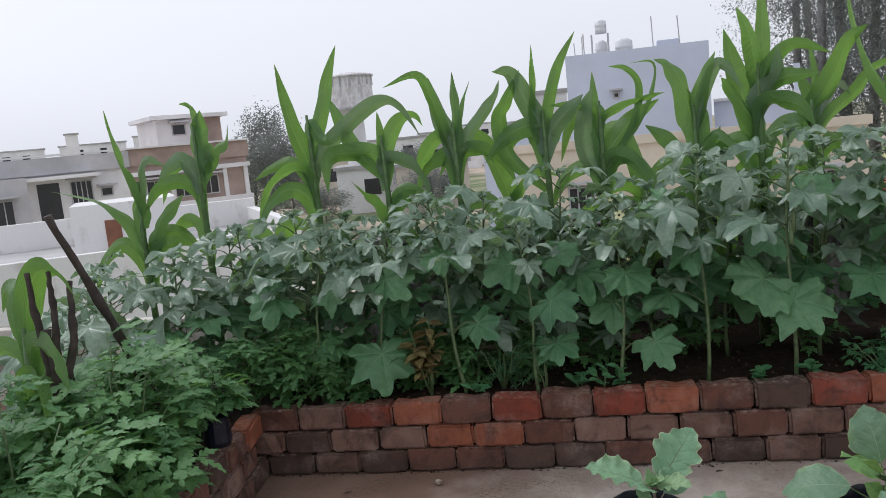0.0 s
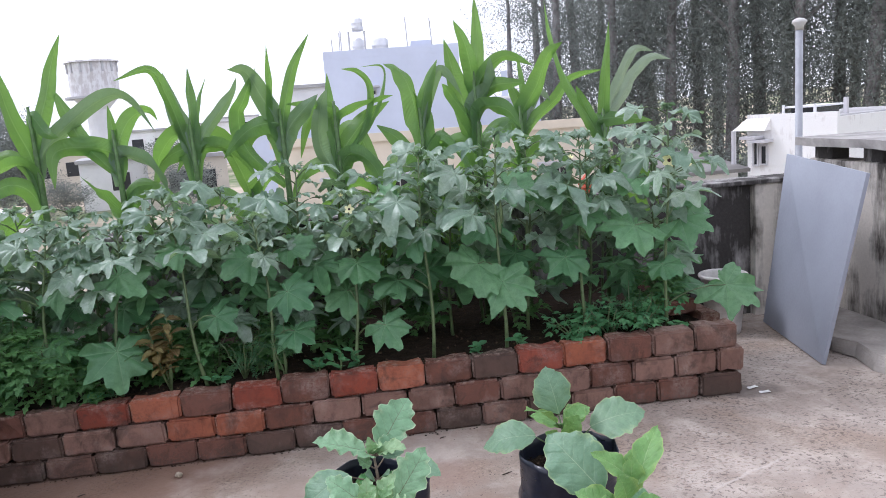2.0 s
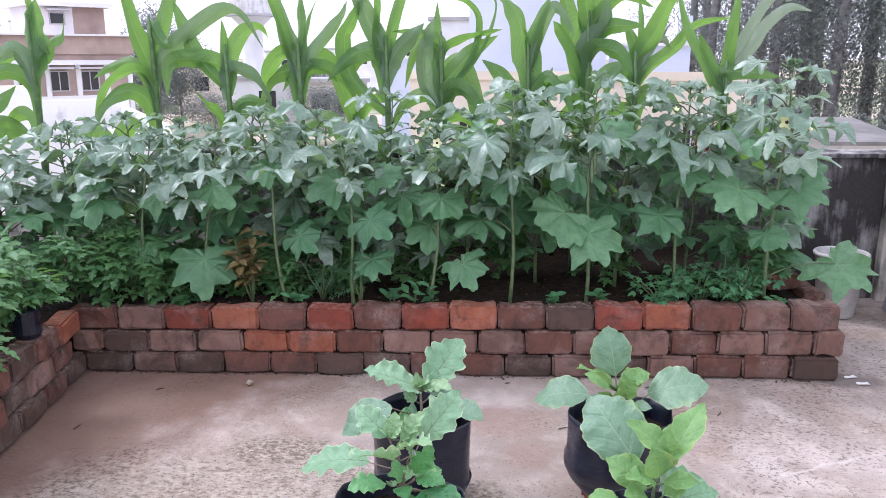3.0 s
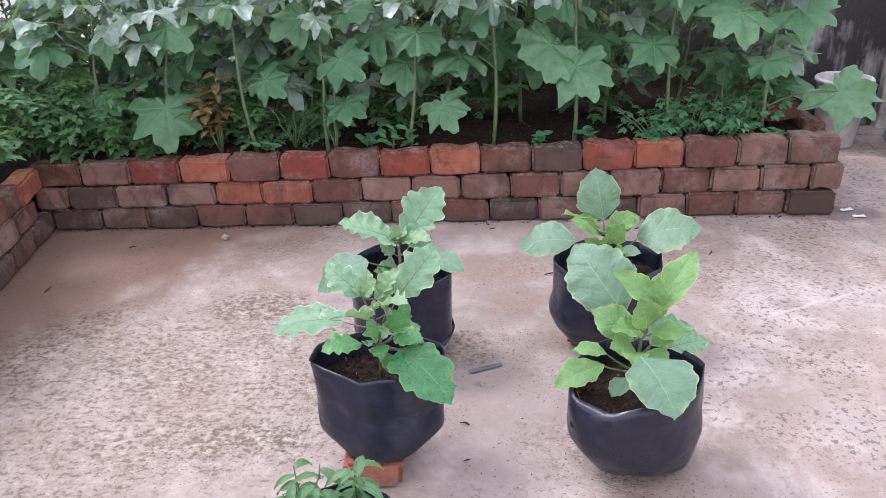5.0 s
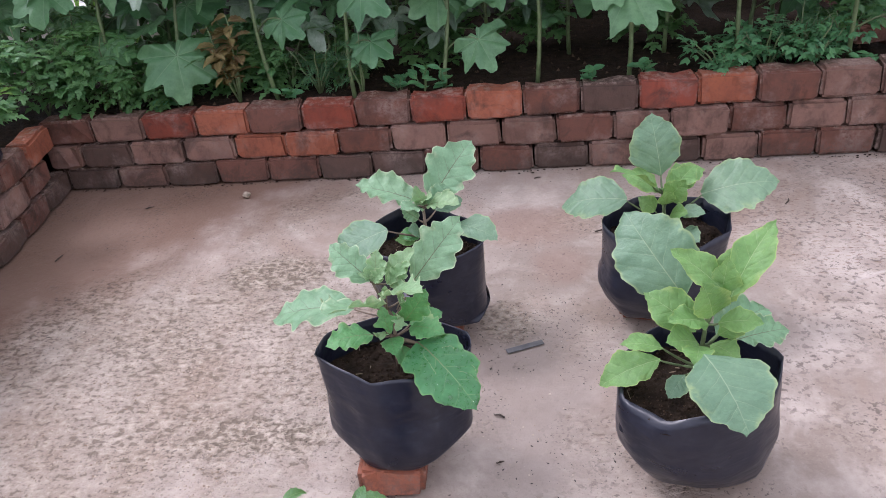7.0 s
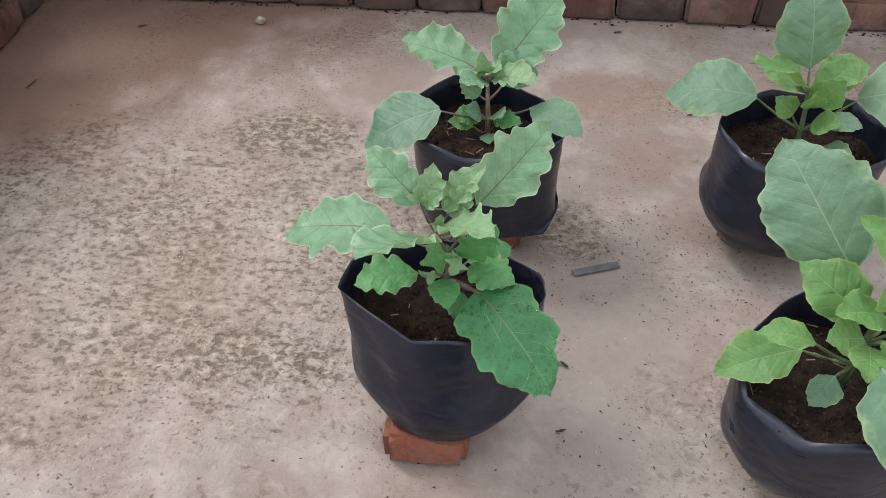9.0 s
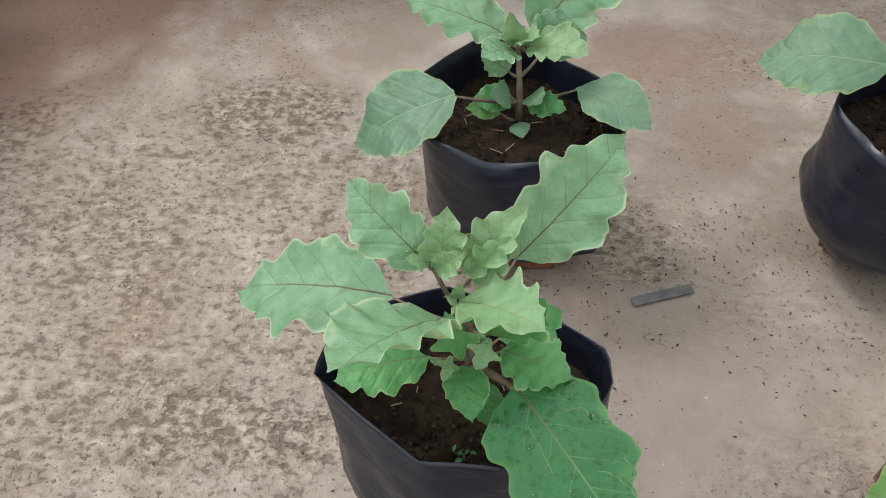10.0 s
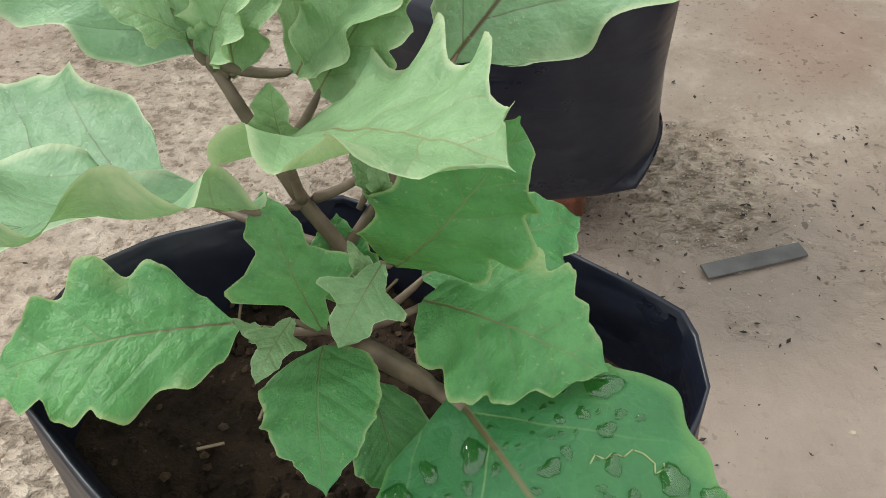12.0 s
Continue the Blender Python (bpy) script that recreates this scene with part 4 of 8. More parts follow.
while len(lists) < 700:
    x, y = rp.gauss(2.0, 0.05), rp.gauss(-1.09, 0.075)
    if math.hypot(x - 1.765, y + 1.07) < 0.2:
        continue
    s_ = 0.0006 + 0.0016 * rp.random() ** 2
    a = rp.uniform(0, 6.28)
    v = [(x + s_ * rp.uniform(0.7, 1.3) * math.cos(a + j * 1.257), y + s_ * rp.uniform(0.7, 1.3) * math.sin(a + j * 1.257), 0.0) for j in range(5)] + [(x, y, s_ * 0.8)]
    lists.append((v, [(j, (j + 1) % 5, 5) for j in range(5)]))
tagged(new("mortar_crumbs", mesh_of("mortar_crumbs", *joined(lists), plain("grey_mortar", (0.44, 0.39, 0.34), 0.9, 0.3, 60.0, 200.0))), "pale grey mortar crumbs beside a grow bag", "grit", kind="stuff")
# dirt gathered at the foot of the brick walls
lists = []
rg = random.Random(55)
for _ in range(900):
    if rg.random() < 0.6:
        x, y = rg.uniform(0.02, 3.7), -0.004 - abs(rg.gauss(0, 0.012))
    else:
        q = rg.uniform(0.02, 2.6)
        x, y = -0.02 + 0.085 * q + abs(rg.gauss(0, 0.014)), -q
    if noise.noise((x * 4, y * 4, 2)) < rg.uniform(-0.45, 0.4):
        continue
    s_ = 0.0015 + 0.005 * rg.random() ** 2
    a = rg.uniform(0, 6.28)
    v = [(x + s_ * rg.uniform(0.7, 1.5) * math.cos(a + j * 1.257), y + s_ * rg.uniform(0.6, 1.1) * math.sin(a + j * 1.257), 0.0) for j in range(5)] + [(x, y, s_ * 0.7)]
    lists.append((v, [(j, (j + 1) % 5, 5) for j in range(5)]))
tagged(new("wall_dirt", mesh_of("wall_dirt", *joined(lists), bpy.data.materials["soil"])), "dark soil crumbs gathered along the foot of the brick wall", "soil", kind="stuff")
# grains standing out of the worn concrete
lists = []
rg = random.Random(91)
while len(lists) < 5000:
    x, y = rg.gauss(1.05, 0.42), rg.gauss(-1.38, 0.42)
    if x < 0.1 or y > -0.2 or y < -2.6 or x - 0.46 * y < rg.uniform(1.0, 1.35):
        continue
    if noise.noise((x * 4.5, y * 4.5, 6)) + 0.6 * noise.noise((x * 13, y * 13, 3)) < rg.uniform(-0.35, 0.6):
        continue
    s_ = 0.0012 + 0.0034 * rg.random() ** 2.4
    a = rg.uniform(0, 6.28)
    z = floor_height(x, y)
    v = [(x + s_ * rg.uniform(0.7, 1.3) * math.cos(a + j * 1.257), y + s_ * rg.uniform(0.7, 1.2) * math.sin(a + j * 1.257), z - 0.0004) for j in range(5)]
    v += [(x + 0.5 * (q[0] - x), y + 0.5 * (q[1] - y), z + s_ * rg.uniform(0.3, 0.55)) for q in v]
    lists.append((v, [(j, (j + 1) % 5, 5 + (j + 1) % 5, 5 + j) for j in range(5)] + [(5, 6, 7, 8, 9)]))
k = Mat("concrete_grain")
grain_tone = k.island()
GRAIN = k.done(k.mix(k.span(grain_tone, 0.0, 1.0), (0.235, 0.175, 0.125), (0.52, 0.44, 0.36)), 0.9, k.bump(k.noise(k.place(), 400.0), 0.3, 0.002), 0.0, 0.2)
tagged(new("worn_grain", mesh_of("worn_grain", *joined(lists), GRAIN)), "sandy grains standing out of the worn concrete floor", "grit", kind="stuff")

# ---- beyond the roof ----
EYE = Vector((1.7, -3.6, 1.5))


def far(az, d, z=0.0):
    """A place in the neighbourhood by bearing in degrees and distance in metres from the middle of the roof's edge."""
    return Vector((EYE.x + d * math.sin(radians(az)), EYE.y + d * math.cos(radians(az)), z))


def height(el, d):
    return EYE.z + d * math.tan(radians(el))


gv, gf = sheet(-900, 900, -900, 900, 30, 30, lambda x, y: GROUND_Z)
tagged(new("ground", mesh_of("ground", gv, gf, GROUND)), "open sandy ground with grass around the houses", "ground", kind="structure")

GLASS_DARK = plain("dark_window", (0.03, 0.032, 0.036), 0.2, 0.1, 2.0, 20.0, 0.02)
# walls of the neighbourhood: haze put into the paint, paler than it is
HAZY_WHITE = plain("weathered_white_wall", (0.82, 0.81, 0.82), 0.85, 0.08, 0.6, 5.0, 0.2)
HAZY_BLUE = plain("pale_blue_wall", (0.62, 0.66, 0.79), 0.85, 0.05, 0.5, 5.0, 0.15)
HAZY_GREY = plain("grey_cement_wall", (0.52, 0.51, 0.53), 0.9, 0.12, 0.8, 6.0, 0.3)
HAZY_BRICK = plain("far_brick_wall", (0.42, 0.32, 0.28), 0.9, 0.15, 1.2, 14.0, 0.3)
ROOF_GREY = plain("cement_roof", (0.45, 0.44, 0.44), 0.9, 0.15, 0.7, 7.0, 0.3)
TANK = plain("white_tank_plastic", (0.72, 0.73, 0.76), 0.5, 0.05)
BROWN_DOOR = plain("brown_door", (0.22, 0.09, 0.05), 0.6, 0.15)


class Block:
    """A box-shaped building part with its own axes: front edge from p to q, depth behind it."""

    def __init__(self, p, q, depth):
        self.p = Vector((p.x, p.y, 0))
        self.e = Vector((q.x - p.x, q.y - p.y, 0))
        self.w = self.e.length
        self.e.normalize()
        self.n = Vector((-self.e.y, self.e.x, 0))
        self.d = depth

    def at(self, u, v, z):
        r = self.p + self.e * u + self.n * v
        return Vector((r.x, r.y, z))

    def along(self, az):
        """How far along the front edge the bearing az meets it."""
        d = Vector((math.sin(radians(az)), math.cos(radians(az)), 0))
        w = self.p - Vector((EYE.x, EYE.y, 0))
        return (w.x * d.y - w.y * d.x) / (self.e.y * d.x - self.e.x * d.y)

    def slab(self, parent, name, u0, u1, v0, v1, z0, z1, mat, label=""):
        bm = bmesh.new()
        vs = [bm.verts.new(self.at(u, v, z)) for z in (z0, z1) for u, v in ((u0, v0), (u1, v0), (u1, v1), (u0, v1))]
        for q in ((0, 3, 2, 1), (4, 5, 6, 7), (0, 1, 5, 4), (1, 2, 6, 5), (2, 3, 7, 6), (3, 0, 4, 7)):
            bm.faces.new([vs[i] for i in q])
        return part(name, bm, mat, parent, label)

    def window(self, parent, u0, u1, z0, z1, trim=HAZY_GREY, bars=2, name="window"):
        """A recessed dark pane with a projecting frame and bars."""
        pane = self.slab(parent, name, u0, u1, -0.015, 0.05, z0, z1, GLASS_DARK)
        t = 0.05
        for a, b, c, d in ((u0 - t, u1 + t, z1, z1 + t), (u0 - t, u1 + t, z0 - t, z0), (u0 - t, u0, z0, z1), (u1, u1 + t, z0, z1)):
            self.slab(pane, "window_frame", a, b, -0.06, 0.0, c, d, trim)
        for i in range(1, bars + 1):
            u = u0 + (u1 - u0) * i / (bars + 1)
            self.slab(pane, "bar", u - 0.02, u + 0.02, -0.04, -0.016, z0, z1, trim)
        self.slab(pane, "sunshade", u0 - 0.2, u1 + 0.2, -0.45, 0.0, z1 + 0.12, z1 + 0.2, trim)
        return pane


def tank(parent, at, r, h, mat=TANK):
    prof = [(0.0, 0.0), (r, 0.0), (r, h * 0.2), (r * 1.04, h * 0.22), (r * 1.04, h * 0.27), (r, h * 0.3), (r, h * 0.52), (r * 1.04, h * 0.54), (r * 1.04, h * 0.6), (r, h * 0.62), (r, h * 0.84), (r * 0.5, h * 0.96), (r * 0.22, h), (0.0, h)]
    part("water_tank", lathe(bmesh.new(), prof, at, 20), mat, parent, "ribbed white plastic water tank", smooth=True)


# pale blue house with tanks on its roof
D1 = 36.0
house = thing("blue_house", far(8, D1 + 4, GROUND_Z), "pale blue plastered house with rooftop water tanks", "house")
b = Block(far(0.4, D1), far(9.9, D1), 9.0)
zt = height(4.15, D1)
b.slab(house, "wall", 0, b.w, 0, b.d, GROUND_Z, zt, HAZY_BLUE)
b.slab(house, "roof", 0.15, b.w - 0.15, 0.15, b.d - 0.2, zt + 0.01, zt + 0.04, ROOF_GREY)
for u0, u1, v0, v1 in ((0, b.w, 0, 0.15), (0, 0.15, 0.15, b.d), (b.w - 0.15, b.w, 0.15, b.d)):
    b.slab(house, "parapet", u0, u1, v0 + 0.003, v1, zt + 0.003, zt + 0.33, HAZY_BLUE)
b.slab(house, "stair_head", b.w * 0.655, b.w * 0.81, 0.6, 3.5, zt + 0.02, zt + 0.6, HAZY_BLUE)
tank(house, b.at(b.w * 0.26, 1.2, zt + 1.24), 0.25, 0.6)
for k in (0.19, 0.31):
    v, f = tube([b.at(b.w * k, 1.2, zt + 0.03), b.at(b.w * k, 1.2, zt + 1.24)], 0.04, 6)
    piece("tank_leg", mesh_of("tank_leg", v, f, HAZY_GREY), house)
tank(house, b.at(b.w * 0.255, 1.6, zt + 0.05), 0.27, 0.95)
tank(house, b.at(b.w * 0.42, 1.8, zt + 0.05), 0.38, 0.95)
for u, h in ((0.07, 0.9), (0.12, 1.15), (0.135, 1.25), (0.63, 1.65), (0.815, 1.55)):
    v, f = tube([b.at(b.w * u, 0.6, zt), b.at(b.w * u + rng.uniform(-0.08, 0.08), 0.6, zt + h)], 0.025, 5)
    piece("rebar", mesh_of("rebar", v, f, HAZY_GREY), house, None, "thin upright steel rod")
b.window(house, 2.0, 2.16, zt - 1.62, zt - 1.47, bars=0, name="vent")
wing = Block(far(9.9, D1 + 1), far(15.4, D1 + 1), 8.0)
zw = height(2.6, D1)
wing.slab(house, "wing_wall", 0.1, wing.w, 0, wing.d, GROUND_Z, zw - 1.2, HAZY_BLUE)
for u0, u1 in ((wing.w * 0.93, wing.w), (wing.w * 0.52, wing.w * 0.6)):
    wing.slab(house, "pier", u0, u1, 0.004, 0.3, zw - 1.2, zw, HAZY_BLUE)
wing.slab(house, "beam", 0.1, wing.w, -0.2, 0.5, zw - 1.25, zw - 1.13, HAZY_WHITE)

# beige house nearer, its wall seen between the maize
beige_house = thing("beige_house", far(8, 26, GROUND_Z), "low beige plastered house with a flat roof", "house")
b = Block(far(-3.6, 24), far(19, 24), 6.0)
zt = height(-1.1, 24)
SAND = plain("sand_plaster", (0.68, 0.60, 0.49), 0.9, 0.1, 0.6, 5.0, 0.25)
b.slab(beige_house, "wall", 0, b.w, 0, b.d, GROUND_Z, zt - 0.25, SAND)
b.slab(beige_house, "parapet", -0.1, b.w + 0.1, -0.1, 0.12, zt - 0.247, zt, SAND)
b.slab(beige_house, "roof", 0, b.w, 0.125, b.d, zt - 0.247, zt - 0.2, ROOF_GREY)
for k in (0.16, 0.36, 0.62, 0.84):
    b.window(beige_house, b.w * k, b.w * k + 0.7, zt - 2.4, zt - 1.4, bars=2)

# lower blue block, closer to the water tower
low_house = thing("low_blue_house", far(-3, 40, GROUND_Z), "low pale blue house with a flat roof", "house")
b = Block(far(-5.8, 38), far(0.2, 38), 8.0)
zt = height(-0.3, 38)
b.slab(low_house, "wall", 0, b.w, 0, b.d, GROUND_Z, zt, HAZY_BLUE)
b.slab(low_house, "roof", -0.2, b.w + 0.2, -0.2, b.d + 0.2, zt + 0.003, zt + 0.12, HAZY_WHITE)
tank(low_house, b.at(b.w * 0.63, 1.0, zt + 0.12), 0.2, 0.5, GLASS_DARK)

# water tower
D2 = 62.0
tower = thing("water_tower", far(-14.65, D2, GROUND_Z), "round white concrete water tower with weathered sides", "water tower")
c0 = far(-14.65, D2)
half = D2 * math.tan(radians(1.5))
z0, z1 = height(2.6, D2), height(4.72, D2)
# plaster and stains both paled, haze mixed into their colours
STAINED_TOWER = stained_mat("tower_plaster", (0.8, 0.79, 0.8), (0.36, 0.34, 0.34), 0.5)
part("tank", lathe(bmesh.new(), [(0.0, z0), (half, z0), (half, z1), (half * 1.12, z1), (half * 1.1, z1 + 0.1), (half * 0.5, z1 + 0.32), (0.0, z1 + 0.4)], (c0.x, c0.y, 0), 24), STAINED_TOWER, tower)
part("gallery", lathe(bmesh.new(), [(half * 0.4, z0 - 0.15), (half * 1.25, z0 - 0.15), (half * 1.25, z0), (half * 0.4, z0)], (c0.x, c0.y, 0), 24), HAZY_GREY, tower)
part("shaft", lathe(bmesh.new(), [(0.0, GROUND_Z), (half * 0.52, GROUND_Z), (half * 0.46, z0 - 0.95), (half * 0.92, z0 - 0.16), (0.0, z0 - 0.16)], (c0.x, c0.y, 0), 20), HAZY_WHITE, tower)
for i in range(14):
    t = 2 * math.pi * i / 14
    v, f = tube([(c0.x + half * 1.01 * math.cos(t), c0.y + half * 1.01 * math.sin(t), z0 + 0.7 * (z1 - z0)), (c0.x + half * 1.01 * math.cos(t), c0.y + half * 1.01 * math.sin(t), z1)], 0.09, 4)
    piece("rib", mesh_of("rib", v, f, HAZY_GREY), tower)

# long unfinished house to the left
D3 = 38.0
long_house = thing("long_house", far(-30, D3 + 3, GROUND_Z), "long two-storey house of grey plaster and bare brick", "house")
b = Block(far(-46, D3 + 0.5), far(-22.4, D3 + 2.5), 7.0)
zt = height(1.05, D3 + 1.5)
W, split = b.w, b.along(-30.2)
b.slab(long_house, "plaster_wall", 0, split, 0, b.d, GROUND_Z, zt - 0.72, HAZY_WHITE)
b.slab(long_house, "brick_wall", split + 0.003, W, 0.05, b.d, GROUND_Z, zt - 0.72, HAZY_BRICK)
b.slab(long_house, "roof_band", -0.2, split + 0.1, -0.25, b.d, zt - 0.717, zt, HAZY_GREY)
b.slab(long_house, "roof_band", split + 0.103, W + 0.1, -0.1, b.d, zt - 0.717, zt + 0.05, HAZY_BRICK)
b.slab(long_house, "roof_coping", -0.25, W + 0.12, -0.3, 0.1, zt + 0.053, zt + 0.13, HAZY_WHITE)
b.slab(long_house, "floor_band", split, W + 0.1, -0.15, 0.2, zt - 1.2, zt - 1.0, HAZY_WHITE)
b.slab(long_house, "floor_band", split, W + 0.1, -0.15, 0.2, zt - 2.75, zt - 2.55, HAZY_WHITE)
for az in (-29.4, -27.6, -25.8, -24.1, -22.7):
    u = b.along(az)
    b.slab(long_house, "column", u, u + 0.2, -0.06, 0.1, GROUND_Z, zt - 1.21, HAZY_WHITE)
for az in (-28.6, -26.8, -25.0):
    u = b.along(az)
    b.window(long_house, u - 0.35, u + 0.35, zt - 2.3, zt - 1.5, bars=1)
b.slab(long_house, "porch_roof", b.along(-37.0), b.along(-32.1), -0.9, 0.0, zt - 0.95, zt - 0.80, HAZY_WHITE)
b.slab(long_house, "side_room", b.along(-46), b.along(-36.4), -1.4, -0.003, GROUND_Z, zt - 0.75, HAZY_GREY)
b.slab(long_house, "door", b.along(-35.7), b.along(-34.4), -0.012, 0.05, zt - 3.05, zt - 1.1, GLASS_DARK)
b.window(long_house, b.along(-33.7), b.along(-32.5), zt - 2.05, zt - 1.15, bars=3)
b.window(long_house, b.along(-31.9), b.along(-31.3), zt - 1.85, zt - 1.55, bars=0)
side = Block(b.at(b.along(-46), -1.4, 0), b.at(b.along(-36.4), -1.4, 0), 1.0)
side.window(long_house, side.along(-38.6), side.along(-37.2), zt - 2.9, zt - 1.65, bars=2)
up = Block(far(-28.0, D3 + 4.0), far(-23.8, D3 + 5.0), 3.5)
zu = height(2.9, D3 + 4)
up.slab(long_house, "stair_room_wall", 0, up.w * 0.55, 0, up.d, zt - 0.2, zu, HAZY_WHITE)
up.slab(long_house, "stair_room_brick_wall", up.w * 0.55 + 0.003, up.w, 0.02, up.d, zt - 0.2, zu, HAZY_BRICK)
up.slab(long_house, "stair_room_roof", -0.35, up.w + 0.25, -0.45, up.d + 0.2, zu + 0.003, zu + 0.2, HAZY_WHITE)
up.window(long_house, up.w * 0.24, up.w * 0.42, zu - 0.75, zu - 0.3, bars=0)

# white walled yard below it
yard = thing("white_neighbour_house", far(-32, 15, GROUND_Z), "white-painted low neighbour house with parapet and steps", "house")
b = Block(far(-56, 14.0), far(-19.5, 12.8), 5.0)
zt = height(-4.9, 13.5)
b.slab(yard, "wall", 0, b.w, 0, b.d, GROUND_Z, zt - 0.3, WHITEWASH)
b.slab(yard, "roof", 0, b.w, 0.2, b.d - 0.2, zt - 0.297, zt - 0.25, ROOF_GREY)
b.slab(yard, "parapet", 0, b.w, 0.003, 0.18, zt - 0.297, zt, WHITEWASH)
b.slab(yard, "parapet", 0, b.w, b.d - 0.18, b.d, zt - 0.297, zt + 0.28, WHITEWASH)
b.slab(yard, "parapet", b.w - 0.18, b.w, 0.18, b.d - 0.18, zt - 0.297, zt + 0.1, WHITEWASH)
b.slab(yard, "stair_room", b.w * 0.60, b.w * 0.80, 2.2, 4.0, zt - 0.25, zt + 0.6, WHITEWASH)
b.slab(yard, "door", b.w * 0.66, b.w * 0.69, 2.185, 2.25, zt - 0.25, zt + 0.32, BROWN_DOOR)

# white house by the wood
D4 = 25.0
villa = thing("white_house", far(31, D4 + 3, GROUND_Z), "white plastered house with an overhanging roof", "house")
b = Block(far(29.2, D4), far(34.6, D4 - 1.4), 6.0)
zt = height(-1.85, D4)
b.slab(villa, "wall", 0, b.w, 0, b.d, GROUND_Z, zt - 0.06, WHITEWASH)
bm = bmesh.new()
vs = [bm.verts.new(b.at(u, v, z)) for z, o in ((zt - 0.36, 0.3), (zt - 0.03, 0.02)) for u, v in ((-o, -o), (b.w * 0.28, -o), (b.w * 0.28, b.d), (-o, b.d))]
for q in ((0, 3, 2, 1), (4, 5, 6, 7), (0, 1, 5, 4), (1, 2, 6, 5), (2, 3, 7, 6), (3, 0, 4, 7)):
    bm.faces.new([vs[i] for i in q])
part("roof_edge", bm, WHITEWASH, villa)
b.slab(villa, "roof", 0.1, b.w - 0.1, 0.2, b.d - 0.2, zt - 0.057, zt - 0.02, ROOF_GREY)
b.slab(villa, "roof_parapet", 0.0, b.w, 0.003, 0.14, zt - 0.057, zt + 0.08, WHITEWASH)
b.slab(villa, "tank_house", b.along(30.9), b.along(32.4), 0.8, 2.0, zt - 0.015, zt + 0.2, GLASS_DARK)
b.slab(villa, "tank_house_roof", b.along(30.6), b.along(32.7), 0.6, 2.2, zt + 0.203, zt + 0.25, HAZY_WHITE)
for az in (30.7, 31.6, 32.6):
    b.slab(villa, "roof_post", b.along(az), b.along(az) + 0.06, 0.5, 0.56, zt - 0.015, zt + 0.3, HAZY_WHITE)
b.slab(villa, "chimney_post", b.along(33.9), b.along(33.9) + 0.1, 0.9, 1.0, zt - 0.015, zt + 0.42, HAZY_GREY)
b.window(villa, b.along(30.1), b.along(30.4), zt - 1.32, zt - 0.82, bars=0)
b.window(villa, b.along(29.65), b.along(29.85), zt - 1.35, zt - 0.72, bars=0)
lean = Block(far(25.3, D4 - 1.5), far(28.7, D4 - 0.8), 3.0)
bm = bmesh.new()
za, zb = height(-4.9, D4), height(-4.1, D4)
vs = [bm.verts.new(v) for v in (lean.at(-0.6, -0.6, za), lean.at(lean.w, -0.6, za), lean.at(lean.w, lean.d, zb), lean.at(-0.6, lean.d, zb), lean.at(-0.6, -0.6, za - 0.1), lean.at(lean.w, -0.6, za - 0.1), lean.at(lean.w, lean.d, zb - 0.1), lean.at(-0.6, lean.d, zb - 0.1))]
for q in ((0, 1, 2, 3), (7, 6, 5, 4), (0, 4, 5, 1), (1, 5, 6, 2), (2, 6, 7, 3), (3, 7, 4, 0)):
    bm.faces.new([vs[i] for i in q])
part("lean_to_roof", bm, plain("weathered_sheet_roof", (0.2, 0.19, 0.18), 0.9, 0.25, 0.8, 6.0, 0.3), villa)
lean.slab(villa, "lean_to_wall", 0, lean.w - 0.05, 0, lean.d - 0.1, GROUND_Z, za - 0.11, HAZY_WHITE)
v, f = tube([b.at(0.1, -0.8, GROUND_Z), b.at(0.1, -0.8, height(-2.6, D4))], 0.07, 8)
tagged(new("utility_post", mesh_of("utility_post", v, f, HAZY_GREY)), "grey concrete post by the white house", "post")

# small far houses under the skyline
BEIGE = plain("beige_wall", (0.6, 0.55, 0.47), 0.9, 0.1, 0.5, 4.0, 0.2)
for az, d, w, el, mat in ((-44, 140, 10, 1.5, HAZY_WHITE), (-40, 150, 12, 1.4, HAZY_WHITE), (-36.5, 160, 9, 1.6, HAZY_WHITE), (-33.2, 150, 2, 2.4, HAZY_WHITE), (-32, 170, 12, 1.65, HAZY_WHITE), (-28.8, 165, 4, 1.9, HAZY_WHITE), (-19, 90, 7, -0.1, HAZY_WHITE), (-17.5, 75, 6, -0.9, BEIGE), (-11.8, 95, 7, 0.1, HAZY_WHITE), (-10, 100, 8, -0.4, HAZY_GREY), (-8, 120, 9, 0.3, HAZY_WHITE), (-6, 130, 7, 0.6, HAZY_WHITE), (-3, 140, 12, 0.5, HAZY_GREY), (-1.0, 60, 3, 2.3, HAZY_WHITE), (-12.5, 60, 8, -1.7, HAZY_WHITE), (-9.5, 55, 5, -1.9, BEIGE)):
    ob = thing("distant_house", far(az, d, GROUND_Z), "distant pale flat-roofed house in the haze", "house", "distant houses")
    half_az = math.degrees(w / d / 2)
    b = Block(far(az - half_az, d), far(az + half_az, d), w * 0.8)
    zt = height(el, d)
    b.slab(ob, "wall", 0, b.w, 0, b.d, GROUND_Z, zt, mat)
    b.slab(ob, "roof", -0.2, b.w + 0.2, -0.2, b.d + 0.2, zt + 0.003, zt + 0.25, ROOF_GREY)
    if w > 4:
        for k in (0.25, 0.6):
            b.slab(ob, "window", b.w * k, b.w * k + 1.2, -0.04, 0.02, zt - 2.0, zt - 0.8, GLASS_DARK)


